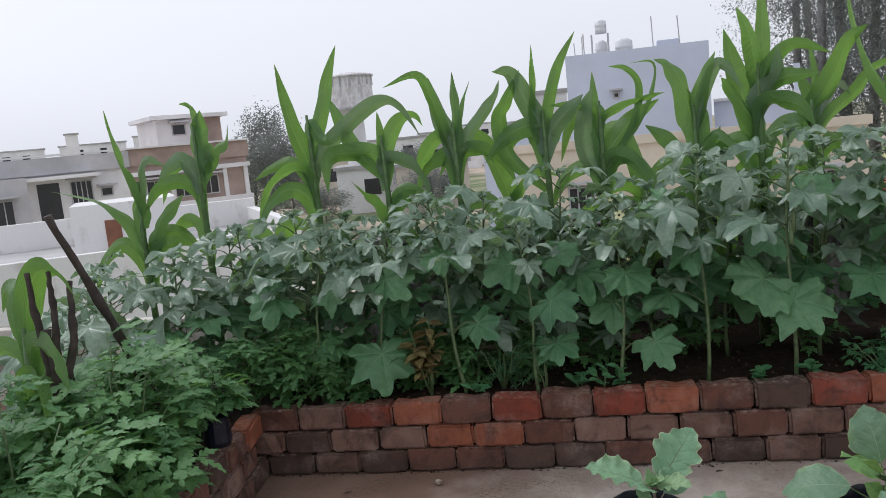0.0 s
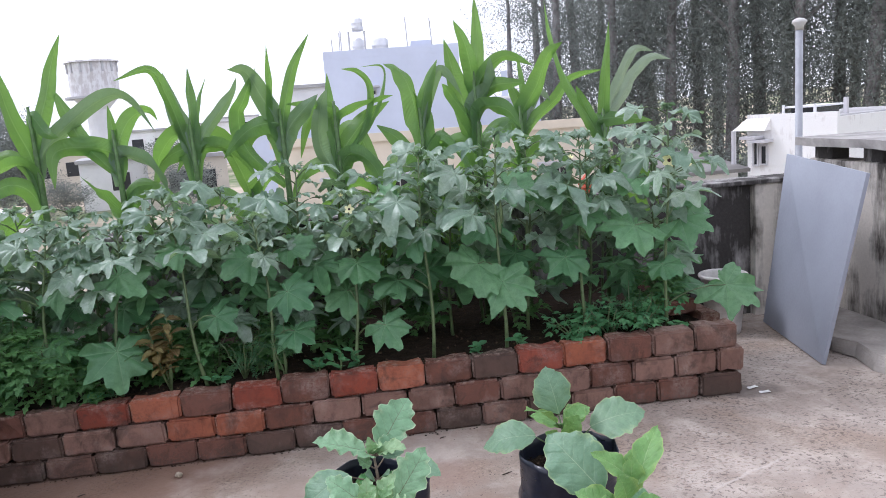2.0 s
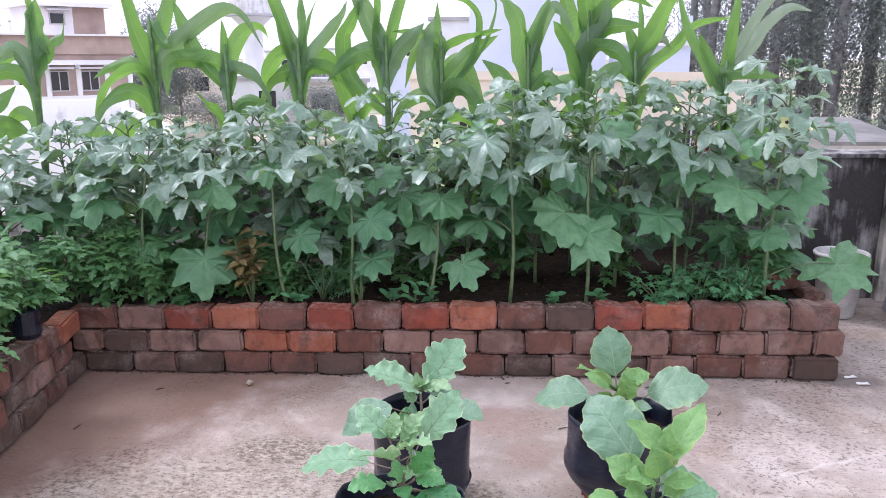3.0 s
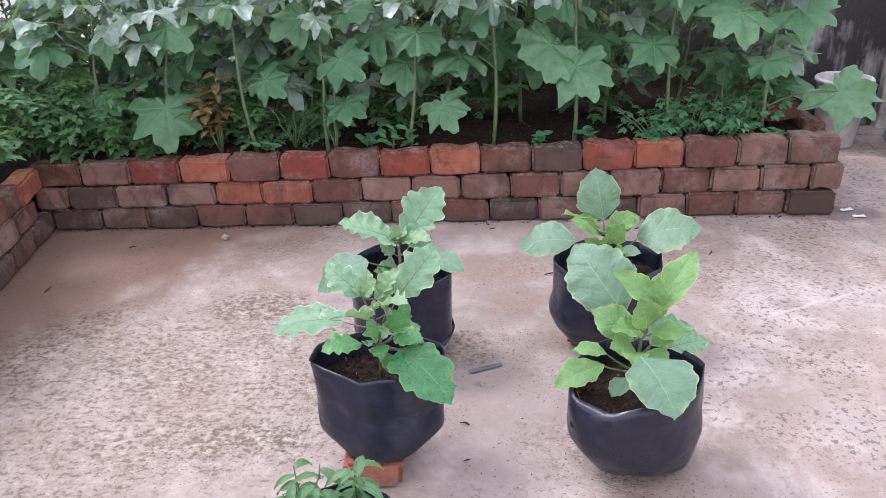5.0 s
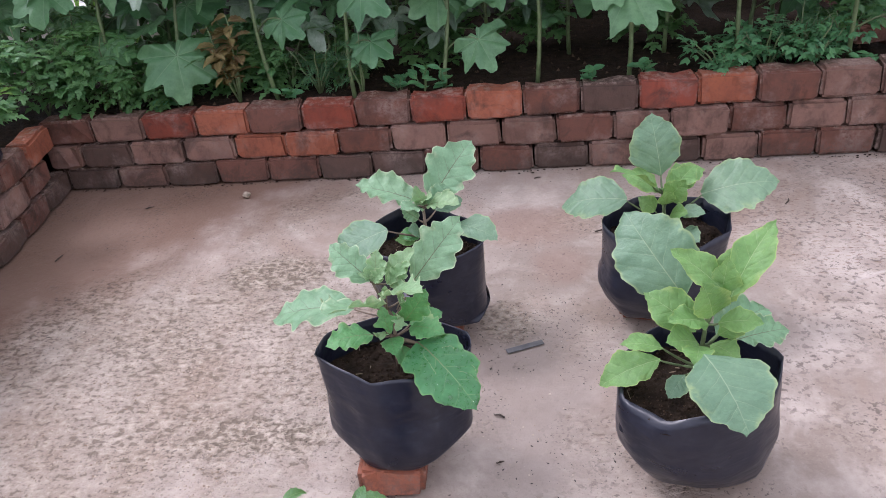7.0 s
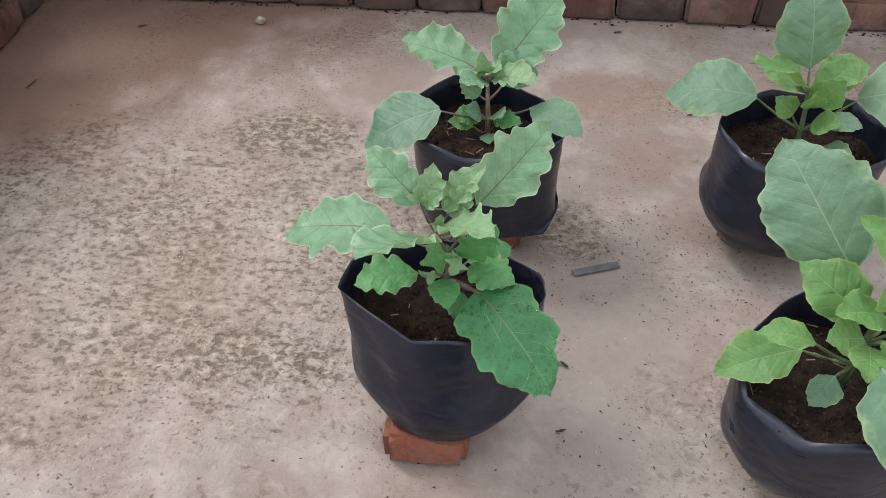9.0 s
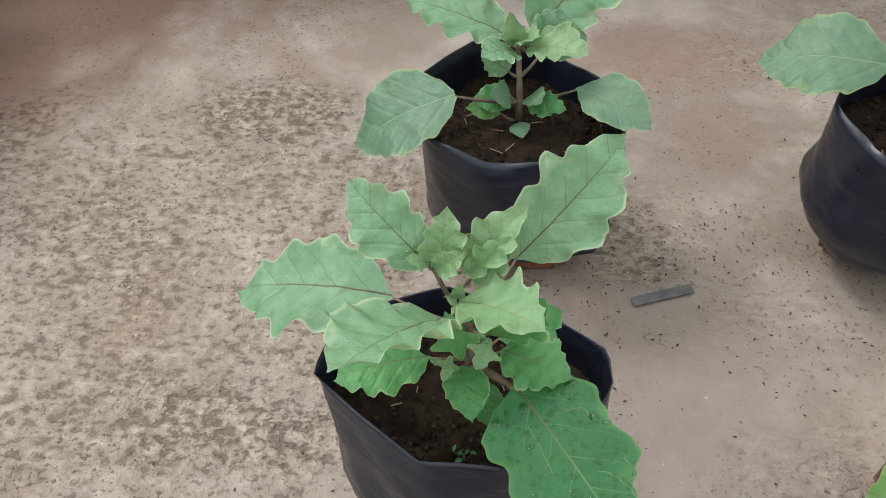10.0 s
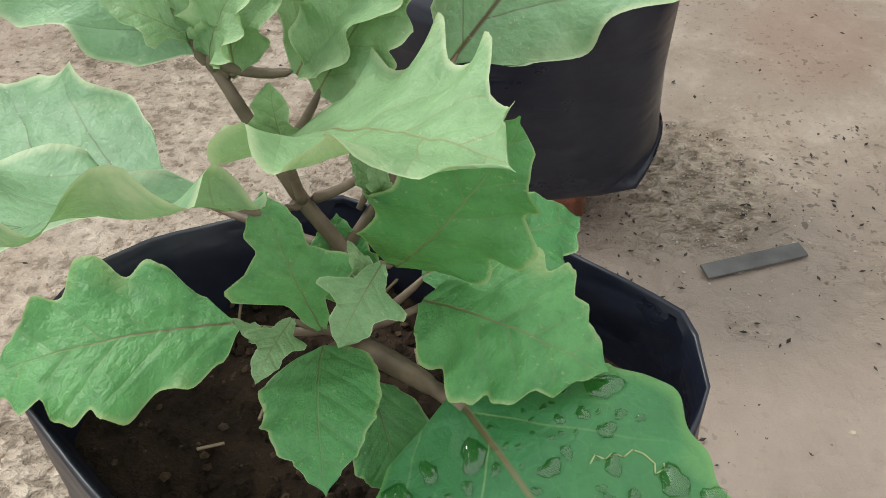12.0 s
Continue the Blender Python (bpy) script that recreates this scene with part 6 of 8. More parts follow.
def bowed_maize(x, y, blades, seed, grey=(), low=2, silver=()):
    """A maize plant whose leaves run through given places, each as x and z, and last the half-width; low: arching leaves under them."""
    r = random.Random(700 + seed)
    z0 = soil_height(max(0.1, x), y) - 0.02
    ob = thing("maize_plant", (x, y, z0), MAIZE_LABEL, "maize plant", "maize plants")
    crown = max(b[0][1] for b in blades) + 0.05
    stalk = [Vector((x + 0.012 * math.sin(3 * k), y, z0 + (crown - z0) * k)) for k in (0, 0.25, 0.5, 0.75, 1.0)]
    piece("stalk", mesh_of("stalk", *tube(stalk, [0.02, 0.02, 0.019, 0.016, 0.008], 8), STALK, True), ob)
    for i, blade in enumerate(blades):
        run, w = blade[:-1], blade[-1]
        out = r.uniform(-0.12, 0.12)
        first = run[0]
        away = abs(first[0] - x)
        pts = [(x, y + 0.008 * (1 if i % 2 else -1), first[1] - 0.15 - 0.3 * away)]
        pts += [(q, y + out * k / (len(run) - 1), z) for k, (q, z) in enumerate(run)]
        piece("leaf", maize_leaf(pts, w, r.uniform(-0.5, 0.5), r.uniform(-0.9, 0.9), seed * 43 + i, CORN_SILVER if i in silver else CORN_GREY if i in grey else CORN), ob)
    for i in range(low):
        p = Vector((x, y, z0)).lerp(Vector((x, y, crown)), r.uniform(0.45, 0.84))
        arched(ob, p, r.choice((0, math.pi)) + r.uniform(-0.9, 0.9), r.uniform(0.3, 0.42), r.uniform(0.3, 0.55), r.uniform(0.3, 0.8), seed * 93 + i, r.uniform(0.042, 0.055))
    return ob


bowed_maize(0.16, 0.9, [((0.14, 1.45), (0.08, 1.67), (0.04, 2.00), 0.055), ((0.17, 1.52), (0.25, 1.75), (0.29, 1.91), (0.35, 2.08), 0.043), ((0.17, 1.66), (0.25, 1.57), (0.33, 1.54), 0.035), ((0.21, 1.47), (0.38, 1.62), (0.57, 1.73), (0.69, 1.71), (0.81, 1.53), 0.047), ((0.13, 1.35), (0.03, 1.46), (-0.11, 1.43), (-0.22, 1.37), 0.035)], 0, (3,))
bowed_maize(0.57, 0.9, [((0.41, 1.51), (0.34, 1.67), (0.28, 1.80), 0.043), ((0.57, 1.41), (0.57, 1.57), (0.56, 1.69), 0.027), ((0.58, 1.45), (0.65, 1.60), (0.74, 1.65), (0.79, 1.59), 0.047), ((0.56, 1.43), (0.40, 1.48), (0.27, 1.45), (0.26, 1.27), 0.055), ((0.59, 1.41), (0.70, 1.39), (0.79, 1.29), (0.82, 1.20), 0.051), ((0.52, 1.13), (0.45, 1.23), (0.38, 1.33), 0.055), ((0.58, 1.12), (0.68, 1.21), (0.76, 1.25), 0.047)], 1, (4,))
bowed_maize(0.97, 0.92, [((0.95, 1.49), (0.89, 1.64), (0.85, 1.85), 0.055), ((0.98, 1.51), (0.98, 1.70), (0.98, 1.87), 0.039), ((1.00, 1.54), (1.03, 1.69), (1.08, 1.81), 0.016), ((1.02, 1.47), (1.14, 1.62), (1.21, 1.71), (1.24, 1.80), 0.035), ((0.95, 1.48), (0.87, 1.50), (0.78, 1.40), (0.75, 1.32), 0.055), ((0.99, 1.46), (1.09, 1.47), (1.18, 1.35), 0.039), ((0.93, 1.51), (0.88, 1.71), (0.81, 1.86), (0.63, 1.81), 0.031)], 2, (0, 3))
bowed_maize(1.46, 0.9, [((1.45, 1.53), (1.38, 1.67), (1.31, 1.81), (1.22, 1.83), 0.055), ((1.43, 1.54), (1.43, 1.73), (1.43, 1.95), 0.035), ((1.48, 1.56), (1.53, 1.75), (1.58, 1.87), (1.66, 2.00), 0.031), ((1.46, 1.52), (1.35, 1.53), (1.25, 1.48), (1.14, 1.36), 0.055), ((1.50, 1.49), (1.60, 1.60), (1.68, 1.67), 0.051), ((1.27, 1.39), (1.24, 1.58), (1.28, 1.67), (1.36, 1.83), 0.047)], 3, (0, 4))
bowed_maize(1.76, 0.95, [((1.75, 1.38), (1.74, 1.60), (1.74, 1.79), 0.035), ((1.76, 1.58), (1.63, 1.62), (1.50, 1.63), 0.027), ((1.67, 1.38), (1.68, 1.57), (1.73, 1.70), 0.051), ((1.78, 1.52), (1.88, 1.58), (2.02, 1.62), (2.10, 1.64), 0.031), ((1.79, 1.34), (1.87, 1.45), (1.95, 1.53), (2.08, 1.61), 0.062), ((1.92, 1.47), (1.97, 1.68), (1.91, 1.78), (1.82, 1.80), 0.020), ((1.94, 1.47), (2.04, 1.67), (2.05, 1.80), (1.93, 1.81), 0.016)], 4, (2,), 5, ())
bowed_maize(2.24, 0.92, [((2.23, 1.48), (2.19, 1.69), (2.13, 1.79), (2.06, 1.82), 0.059), ((2.25, 1.50), (2.29, 1.68), (2.36, 1.82), 0.047), ((2.24, 1.34), (2.27, 1.49), (2.21, 1.66), 0.062), ((2.27, 1.51), (2.35, 1.73), (2.41, 1.74), (2.49, 1.61), 0.035), ((2.21, 1.27), (2.10, 1.40), (1.99, 1.48), 0.055), ((2.26, 1.28), (2.34, 1.33), (2.39, 1.44), 0.035)], 5, (3,), 6, ())
bowed_maize(2.56, 0.90, [((2.52, 1.46), (2.46, 1.70), (2.41, 1.93), 0.062), ((2.57, 1.66), (2.60, 1.91), (2.60, 2.16), 0.043), ((2.56, 1.66), (2.52, 1.88), (2.45, 2.02), 0.047), ((2.56, 1.54), (2.65, 1.66), (2.65, 1.82), 0.059), ((2.60, 1.69), (2.73, 1.81), (2.89, 1.75), 0.039), ((2.58, 1.58), (2.67, 1.65), (2.75, 1.66), (2.85, 1.66), 0.047), ((2.54, 1.43), (2.42, 1.61), (2.36, 1.68), 0.039)], 6, (3,), 4, ())
bowed_maize(2.84, 0.98, [((2.83, 1.44), (2.94, 1.64), (3.00, 1.80), (3.08, 1.87), 0.055), ((2.86, 1.45), (2.82, 1.62), (2.75, 1.69), 0.039), ((2.86, 1.48), (2.87, 1.68), (2.86, 1.84), 0.020), ((2.89, 1.40), (3.07, 1.55), (3.19, 1.67), (3.40, 1.71), 0.039), ((2.87, 1.43), (2.97, 1.59), (3.04, 1.54), 0.031)], 7, (), 4, (4,))
bowed_maize(3.32, 0.90, [((3.32, 1.43), (3.32, 1.64), (3.34, 1.96), 0.035), ((3.34, 1.43), (3.42, 1.60), (3.50, 1.76), (3.56, 1.81), (3.65, 1.79), 0.035), ((3.35, 1.42), (3.47, 1.57), (3.54, 1.67), (3.66, 1.76), (3.79, 1.74), 0.039), ((3.25, 1.40), (3.13, 1.61), (3.04, 1.86), (3.00, 2.11), 0.035), ((3.28, 1.40), (3.41, 1.42), (3.58, 1.39), 0.047), ((3.26, 1.39), (3.20, 1.52), (3.16, 1.62), 0.035)], 8, (), 2, (1, 2))
drawn_maize(-0.91, 0.92, [(-0.94, 1.32, -1.02, 1.55, -1.04, 1.86, 0.06), (-0.92, 1.4, -0.87, 1.57, -0.75, 1.5, 0.035), (-0.94, 1.11, -1.11, 1.32, -1.52, 1.42, 0.045), (-0.87, 1.1, -0.77, 1.23, -0.68, 1.33, 0.05), (-0.96, 1.18, -0.96, 1.31, -1.04, 1.24, 0.03)], 9)
drawn_maize(-0.52, 0.9, [(-0.52, 1.57, -0.49, 1.69, -0.47, 1.8, 0.06), (-0.44, 1.55, -0.33, 1.58, -0.27, 1.7, 0.05), (-0.56, 1.5, -0.66, 1.52, -0.76, 1.43, 0.045), (-0.49, 1.69, -0.53, 1.83, -0.61, 1.85, 0.02), (-0.49, 1.5, -0.45, 1.58, -0.41, 1.5, 0.05)], 10)
for i, (x, y, top) in enumerate(((1.22, 1.08, 1.5), (1.98, 1.1, 1.5), (2.42, 1.08, 1.45), (-0.15, 1.05, 1.2))):
    maize(x, y, top, i, 6)
maize(-0.36, -0.98, 1.28, 40, 7)


# ---- low plants ----
def leaflet(rng_, w=0.22, teeth=0.25, nu=16, nv=2):
    return blade_grid(lambda u: w * math.sin(math.pi * min(1, u ** 0.62)) ** 1.15 + 0.002, nu, nv, 0.15, 0.25, 0.02, rng_, teeth, 3, 0.35)


def compound(name, mat, seed, pairs=3, w=0.22, teeth=0.3, spread=1.05, size=0.38, arch=0.25):
    """A feathered leaf one unit long: stalk, pairs of leaflets and one at the tip."""
    r = random.Random(seed)
    lists, uv = [], []

    def stalk(t):
        return Vector((0, t, 0.12 * math.sin(2.2 * t) - arch * t * t))

    v, f = tube([stalk(i / 5 * 0.8) for i in range(6)], [0.012, 0.011, 0.01, 0.008, 0.006, 0.004], 4)
    lists.append((v, f))
    uv += [(0.2, 0.5)] * len(v)
    spots = [(0.25 + 0.5 * i / max(1, pairs - 1), s) for i in range(pairs) for s in (-1, 1)] + [(0.8, 0)]
    for t, s in spots:
        gv, gf, gu = leaflet(r, w, teeth)
        ln = size * (0.75 + 0.5 * t) * r.uniform(0.85, 1.1)
        m = Matrix.Translation(stalk(t)) @ Matrix.Rotation(-s * spread * r.uniform(0.85, 1.1), 4, "Z") @ Matrix.Rotation(r.uniform(-0.5, 0.15), 4, "X") @ Matrix.Scale(ln, 4)
        lists.append(([m @ Vector(q) for q in gv], gf))
        uv += gu
    v, f = joined(lists)
    return mesh_of(name, v, f, mat, True, uv)


TOMATO_LEAVES = [compound("leaf", TOMATO, s, 3, 0.29, 0.95, 1.0, 0.4, 0.45) for s in (1, 2, 3, 4)]
MARI_LEAVES = [compound("leaf", MARIGOLD, s, 6, 0.10, 0.3, 0.95, 0.26) for s in (5, 6)]
PEANUT_LEAVES = [compound("leaf", PEANUT, s, 2, 0.3, 0.0, 0.9, 0.42, 0.1) for s in (7, 8, 9)]
SPRIG_LEAVES = [compound("leaf", MARIGOLD, s, 7, 0.05, 0.0, 1.2, 0.34) for s in (10,)]


def simple_leaf(mat, seed, w=0.2, lobes=0.0, fold=0.2, droop=0.3, nu=10):
    v, f, uv = blade_grid(lambda u: w * math.sin(math.pi * min(1, u ** 0.75)) ** 0.75 + 0.001, nu, 3, fold, droop, 0.02, random.Random(seed), lobes, 5, 0.2)
    return mesh_of("leaf", v, f, mat, True, uv)


CHILLI_LEAVES = [simple_leaf(CHILLI, s, 0.165, 0.0, 0.35, 0.55) for s in (1, 2, 3)]
COLEUS_LEAVES = [simple_leaf(COLEUS, s, 0.26, 0.12, 0.2, 0.4) for s in (4, 5)]
SEED_LEAVES = [simple_leaf(PEANUT, s, 0.3, 0.0, 0.2, 0.2) for s in (6, 7)]


def bushy(name, at, spread, high, stems, per, leaves, ln, label, category, group, seed, mat=STEM, tilt=(-0.6, 0.35), stem_r=0.005):
    """A low plant: several branching stems with leaves set around them. spread, high: half-width and height of the crown."""
    r = random.Random(seed)
    at = Vector(at)
    ob = thing(name, at, label, category, group)
    lists = []
    for s in range(stems):
        a = 2 * math.pi * (s + r.random()) / stems
        k = r.uniform(0.25, 1.0) if stems > 1 else r.uniform(0, 0.3)
        tip = at + Vector((math.cos(a) * spread[0] * k, math.sin(a) * spread[1] * k, high * r.uniform(0.6, 1.0) * (1.15 - 0.35 * k)))
        pts = [at.lerp(tip, q) + Vector((0, 0, 0.25 * high * q * (1 - q))) + Vector((r.uniform(-0.01, 0.01), r.uniform(-0.01, 0.01), 0)) * (0 < q < 1) for q in (0, 0.25, 0.5, 0.75, 1.0)]
        lists.append(tube(pts, [stem_r, stem_r * 0.9, stem_r * 0.75, stem_r * 0.6, stem_r * 0.4], 5))
        for i in range(per):
            q = 0.25 + 0.75 * (i + r.random() * 0.6) / per
            g = min(3, int(q * 4))
            p = pts[g].lerp(pts[g + 1], q * 4 - g)
            b = r.uniform(0, 6.28)
            d = Vector((math.cos(b), math.sin(b), r.uniform(*tilt))).normalized()
            size = ln * r.uniform(0.7, 1.2)
            piece("leaf", r.choice(leaves), ob, aim(p, p + d * size, (r.uniform(-0.3, 0.3), r.uniform(-0.5, 0.1), 1), r.uniform(0.9, 1.1)))
    piece("stem", mesh_of("stem", *joined(lists), mat, True), ob)
    return ob


TOM = "bushy green tomato plant spilling over the brick wall"
for i, (x, y, sx, sy, h, n, per) in enumerate(((-0.18, -0.62, 0.22, 0.24, 0.56, 10, 9), (-0.02, -0.98, 0.32, 0.34, 0.66, 13, 10), (-0.12, -1.42, 0.36, 0.36, 0.62, 13, 10), (-0.42, -0.75, 0.3, 0.34, 0.52, 8, 8), (-0.32, -0.15, 0.28, 0.28, 0.48, 7, 8), (-0.45, -1.2, 0.3, 0.34, 0.6, 9, 9))):
    bushy("tomato_plant", (x, y, 0.29), (sx, sy), h, n, per + 2, TOMATO_LEAVES, 0.19, TOM, "tomato plant", "tomato plants", 200 + i)
for i, (x, y, h) in enumerate(((0.12, 0.2, 0.5), (0.26, 0.16, 0.42), (0.46, 0.18, 0.28), (0.05, 0.45, 0.5), (0.0, 0.12, 0.45), (0.85, 0.35, 0.40), (1.3, 0.42, 0.32), (2.15, 0.62, 0.4), (2.65, 0.58, 0.4), (1.65, 0.6, 0.34), (0.68, 0.34, 0.3), (3.45, 0.4, 0.4), (1.05, 0.3, 0.3))):
    bushy("tomato_plant", (x, y, soil_height(x, y) - 0.01), (0.16, 0.13), h, 6, 8, TOMATO_LEAVES, 0.145, "small leafy tomato plant under the okra", "tomato plant", "tomato plants", 230 + i)
for i, (x, y, h, sx) in enumerate(((1.20, 0.20, 0.26, 0.13), (3.18, 0.24, 0.26, 0.16), (1.27, 0.30, 0.3, 0.12))):
    bushy("marigold_plant", (x, y, soil_height(x, y) - 0.01), (sx, 0.1), h, 7, 8, MARI_LEAVES, 0.075, "marigold plant with fine feathery dark leaves", "marigold plant", "marigold plants", 250 + i)
for i, (x, y, h, sx) in enumerate(((2.86, 0.16, 0.17, 0.17), (3.05, 0.17, 0.2, 0.17), (3.22, 0.14, 0.2, 0.16), (2.98, 0.3, 0.24, 0.17), (3.36, 0.26, 0.22, 0.13))):
    bushy("groundnut_plant", (x, y, soil_height(x, y) - 0.01), (sx, 0.10), h, 8, 7, PEANUT_LEAVES, 0.072, "low leafy groundnut plant hanging over the bricks", "groundnut plant", "groundnut plants", 260 + i)
bushy("coleus_plant", (0.86, 0.15, soil_height(0.86, 0.15) - 0.01), (0.10, 0.08), 0.40, 5, 12, COLEUS_LEAVES, 0.085, "coleus plant with yellow-brown blotched leaves", "coleus plant", "", 270)
bushy("sprig_plant", (1.40, 0.12, soil_height(1.40, 0.12) - 0.01), (0.08, 0.05), 0.30, 3, 5, SPRIG_LEAVES, 0.10, "slender weed with narrow feathered leaves", "weed", "weeds in the bed", 271)
for i, (x, y, h) in enumerate(((1.56, 0.12, 0.10), (1.66, 0.11, 0.14), (1.74, 0.13, 0.12), (0.52, 0.12, 0.08), (0.60, 0.12, 0.1), (2.34, 0.11, 0.07), (2.56, 0.12, 0.10), (3.42, 0.12, 0.07), (1.1, 0.12, 0.06))):
    bushy("weed", (x, y, soil_height(x, y) - 0.005), (0.05, 0.04), h, 3, 4, SEED_LEAVES, 0.055, "small round-leaved weed on the soil", "weed", "weeds in the bed", 280 + i, tilt=(-0.1, 0.6), stem_r=0.003)


# ---- dead sticks and the nursery bag in the side bed ----
def stick(points, r0, seed):
    """A knotty dead branch through the points."""
    r = random.Random(seed)
    pts = [Vector(p) for p in points]
    fine_pts, radii = [], []
    steps = 7 * (len(pts) - 1)
    for i in range(steps + 1):
        g = min(len(pts) - 2, i // 7)
        q = pts[g].lerp(pts[g + 1], (i - 7 * g) / 7)
        fine_pts.append(q + Vector((r.uniform(-1, 1), r.uniform(-1, 1), 0)) * (0.16 * r0 if 0 < i < steps else 0))
        radii.append(r0 * (1 - 0.5 * i / steps) * (1 + 0.22 * noise.noise((i * 0.9, seed, 0)) + (0.3 if i % 6 == 3 else 0)))
    return tube(fine_pts, radii, 9)


dead = thing("dead_shrub", (-0.24, -1.0, 0.29), "dead dark woody shrub with cut branches", "shrub")
for i, (pts, r0) in enumerate(((((-0.24, -1.0, 0.28), (-0.23, -1.0, 0.55), (-0.21, -1.02, 0.8), (-0.22, -1.02, 1.0)), 0.024), (((-0.21, -1.02, 0.72), (-0.14, -1.0, 0.95), (-0.12, -1.0, 1.16)), 0.018), (((-0.22, -1.01, 0.7), (-0.25, -1.02, 1.0), (-0.26, -1.02, 1.2)), 0.017), (((-0.21, -1.02, 0.8), (-0.19, -1.01, 1.05), (-0.18, -1.02, 1.2)), 0.015))):
    piece("branch", mesh_of("branch", *stick(pts, r0, i), WOODY, True), dead)
tagged(new("leaning_stick", mesh_of("leaning_stick", *stick(((-0.02, -0.62, 0.30), (-0.08, -0.70, 0.7), (-0.13, -0.80, 1.0), (-0.22, -0.92, 1.38)), 0.024, 9), WOODY, True)), "dark dead branch leaning in the side bed", "stick")
nursery = thing("nursery_bag", (0.03, -0.40, 0.32), "small black nursery bag standing on the bricks", "bag")
part("bag", lathe(bmesh.new(), [(0.0, 0.0), (0.05, 0.0), (0.058, 0.02), (0.056, 0.12), (0.052, 0.125), (0.05, 0.10), (0.0, 0.10)], (0.03, -0.40, 0.325), 14), BAG, nursery)

bushy("tomato_seedling", (0.03, -0.40, 0.425), (0.09, 0.1), 0.26, 5, 7, TOMATO_LEAVES, 0.13, "young tomato seedling in the small nursery bag", "tomato seedling", "", 246, stem_r=0.004)

# ---- grow bags ----
def bag_thing(rim, top, foot, seed, sides, foot_at, fold_in=None, lean=(0.0, 0.0), fold=0.15, wave=0.004):
    """A black grow bag: polygonal wavy rim with a rolled edge, straight sides, bottom folded in to a foot.
    sides: height and girth from the fold upwards; foot_at: the foot's middle and half-sizes; lean: how far the sides stand out at the bottom."""
    cx, cy = sum(p[0] for p in rim) / len(rim), sum(p[1] for p in rim) / len(rim)
    around = sorted((math.atan2(y - cy, x - cx), math.hypot(x - cx, y - cy)) for x, y in rim)
    r = sum(q for _, q in around) / len(around)
    rr = random.Random(seed)
    ob = thing("grow_bag", (cx, cy, foot), "black plastic grow bag filled with soil, standing on a brick", "grow bag", "grow bags")
    n = 72
    ph = [rr.uniform(0, 6.28) for _ in range(5)]
    ks = [(fold * i / 7, sides[0][1]) for i in range(7)] + list(sides)

    def near_fold(t):
        return math.exp(-(((t - fold_in[0] + math.pi) % (2 * math.pi) - math.pi) / fold_in[1]) ** 2) if fold_in else 0.0

    def sunk(t):
        return fold_in[3] * near_fold(t) if fold_in else 0.0

    def droop(t):
        # the rim dips and lifts a little between its folds
        return wave * (math.sin(3 * t + ph[2]) + 0.6 * math.sin(7 * t + ph[1]))

    verts, faces = [], []

    def run_at(t, k):
        # straight runs between the rim's folds, rounder further down
        t = (t + math.pi) % (2 * math.pi) - math.pi
        for i in range(len(around)):
            a0, q0 = around[i - 1]
            a1, q1 = around[i]
            if i == 0:
                a0 -= 2 * math.pi
                if t > a1:
                    t -= 2 * math.pi if t > around[-1][0] else 0
            if a0 <= t <= a1:
                run = q0 * q1 * math.sin(a1 - a0) / (q0 * math.sin(t - a0) + q1 * math.sin(a1 - t))
                break
        else:
            run = r
        sharp = 0.9 + 0.1 * k
        return (run * sharp + r * (1 - sharp)) / r * (1 + 0.01 * math.sin(5 * t + ph[2] + 3 * k))

    def edge(t, k):
        # the folds of the rim soften down the sides
        if k > 0.97:
            return run_at(t, k)
        wide = 0.32 * (1 - k) + 0.1
        return sum(run_at(t + wide * q, k) * w for q, w in ((-1.0, 0.2), (-0.5, 0.2), (0.0, 0.2), (0.5, 0.2), (1.0, 0.2)))

    for k, rad in ks:
        for j in range(n):
            t = 2 * math.pi * j / n
            q = r * rad * edge(t, k) * (1 + (0.010 * math.sin(11 * t + ph[3] + 9 * k)) * (1 if k < 0.9 else 0.3))
            x = cx + q * math.cos(t) + lean[0] * (1 - k)
            y = cy + q * math.sin(t) + lean[1] * (1 - k)
            z = foot + (top - foot) * k
            if k < fold:
                fx, fy, hx, hy = foot_at
                c, d = math.cos(t), math.sin(t)
                m = max(abs(c), abs(d)) ** 0.4
                w = (k / fold) ** 0.85
                fz = foot + 0.004 * math.sin(6 * t + ph[1])
                x = (fx + hx * c / m) * (1 - w) + x * w
                y = (fy + hy * d / m) * (1 - w) + y * w
                z = fz + (z - fz) * k / fold + 0.006 * math.sin(9 * t + ph[0]) * w * (1 - w)
            if k > 0.8:
                z += droop(t) * (k - 0.8) / 0.2
            if k > 0.5:
                z -= sunk(t) * (k - 0.5) / 0.5
            verts.append((x, y, z))
    # over the rim and down inside
    outer = len(ks)
    for dz, rad in ((-0.002, 0.985), (-0.03, 0.965), (-0.09, 0.94)):
        for j in range(n):
            t = 2 * math.pi * j / n
            q = r * rad * edge(t, 1.0)
            z = top + dz + droop(t) - sunk(t)
            if fold_in and dz > -0.05:
                q -= fold_in[2] * near_fold(t)
            verts.append((cx + q * math.cos(t), cy + q * math.sin(t), z))
    rows = outer + 3
    if fold_in:
        for row, much in ((outer - 1, 1.0), (outer - 2, 0.3)):
            for j in range(n):
                t = 2 * math.pi * j / n
                q = fold_in[2] * near_fold(t) * much
                x, y, z = verts[row * n + j]
                verts[row * n + j] = (x - math.cos(t) * q, y - math.sin(t) * q, z)
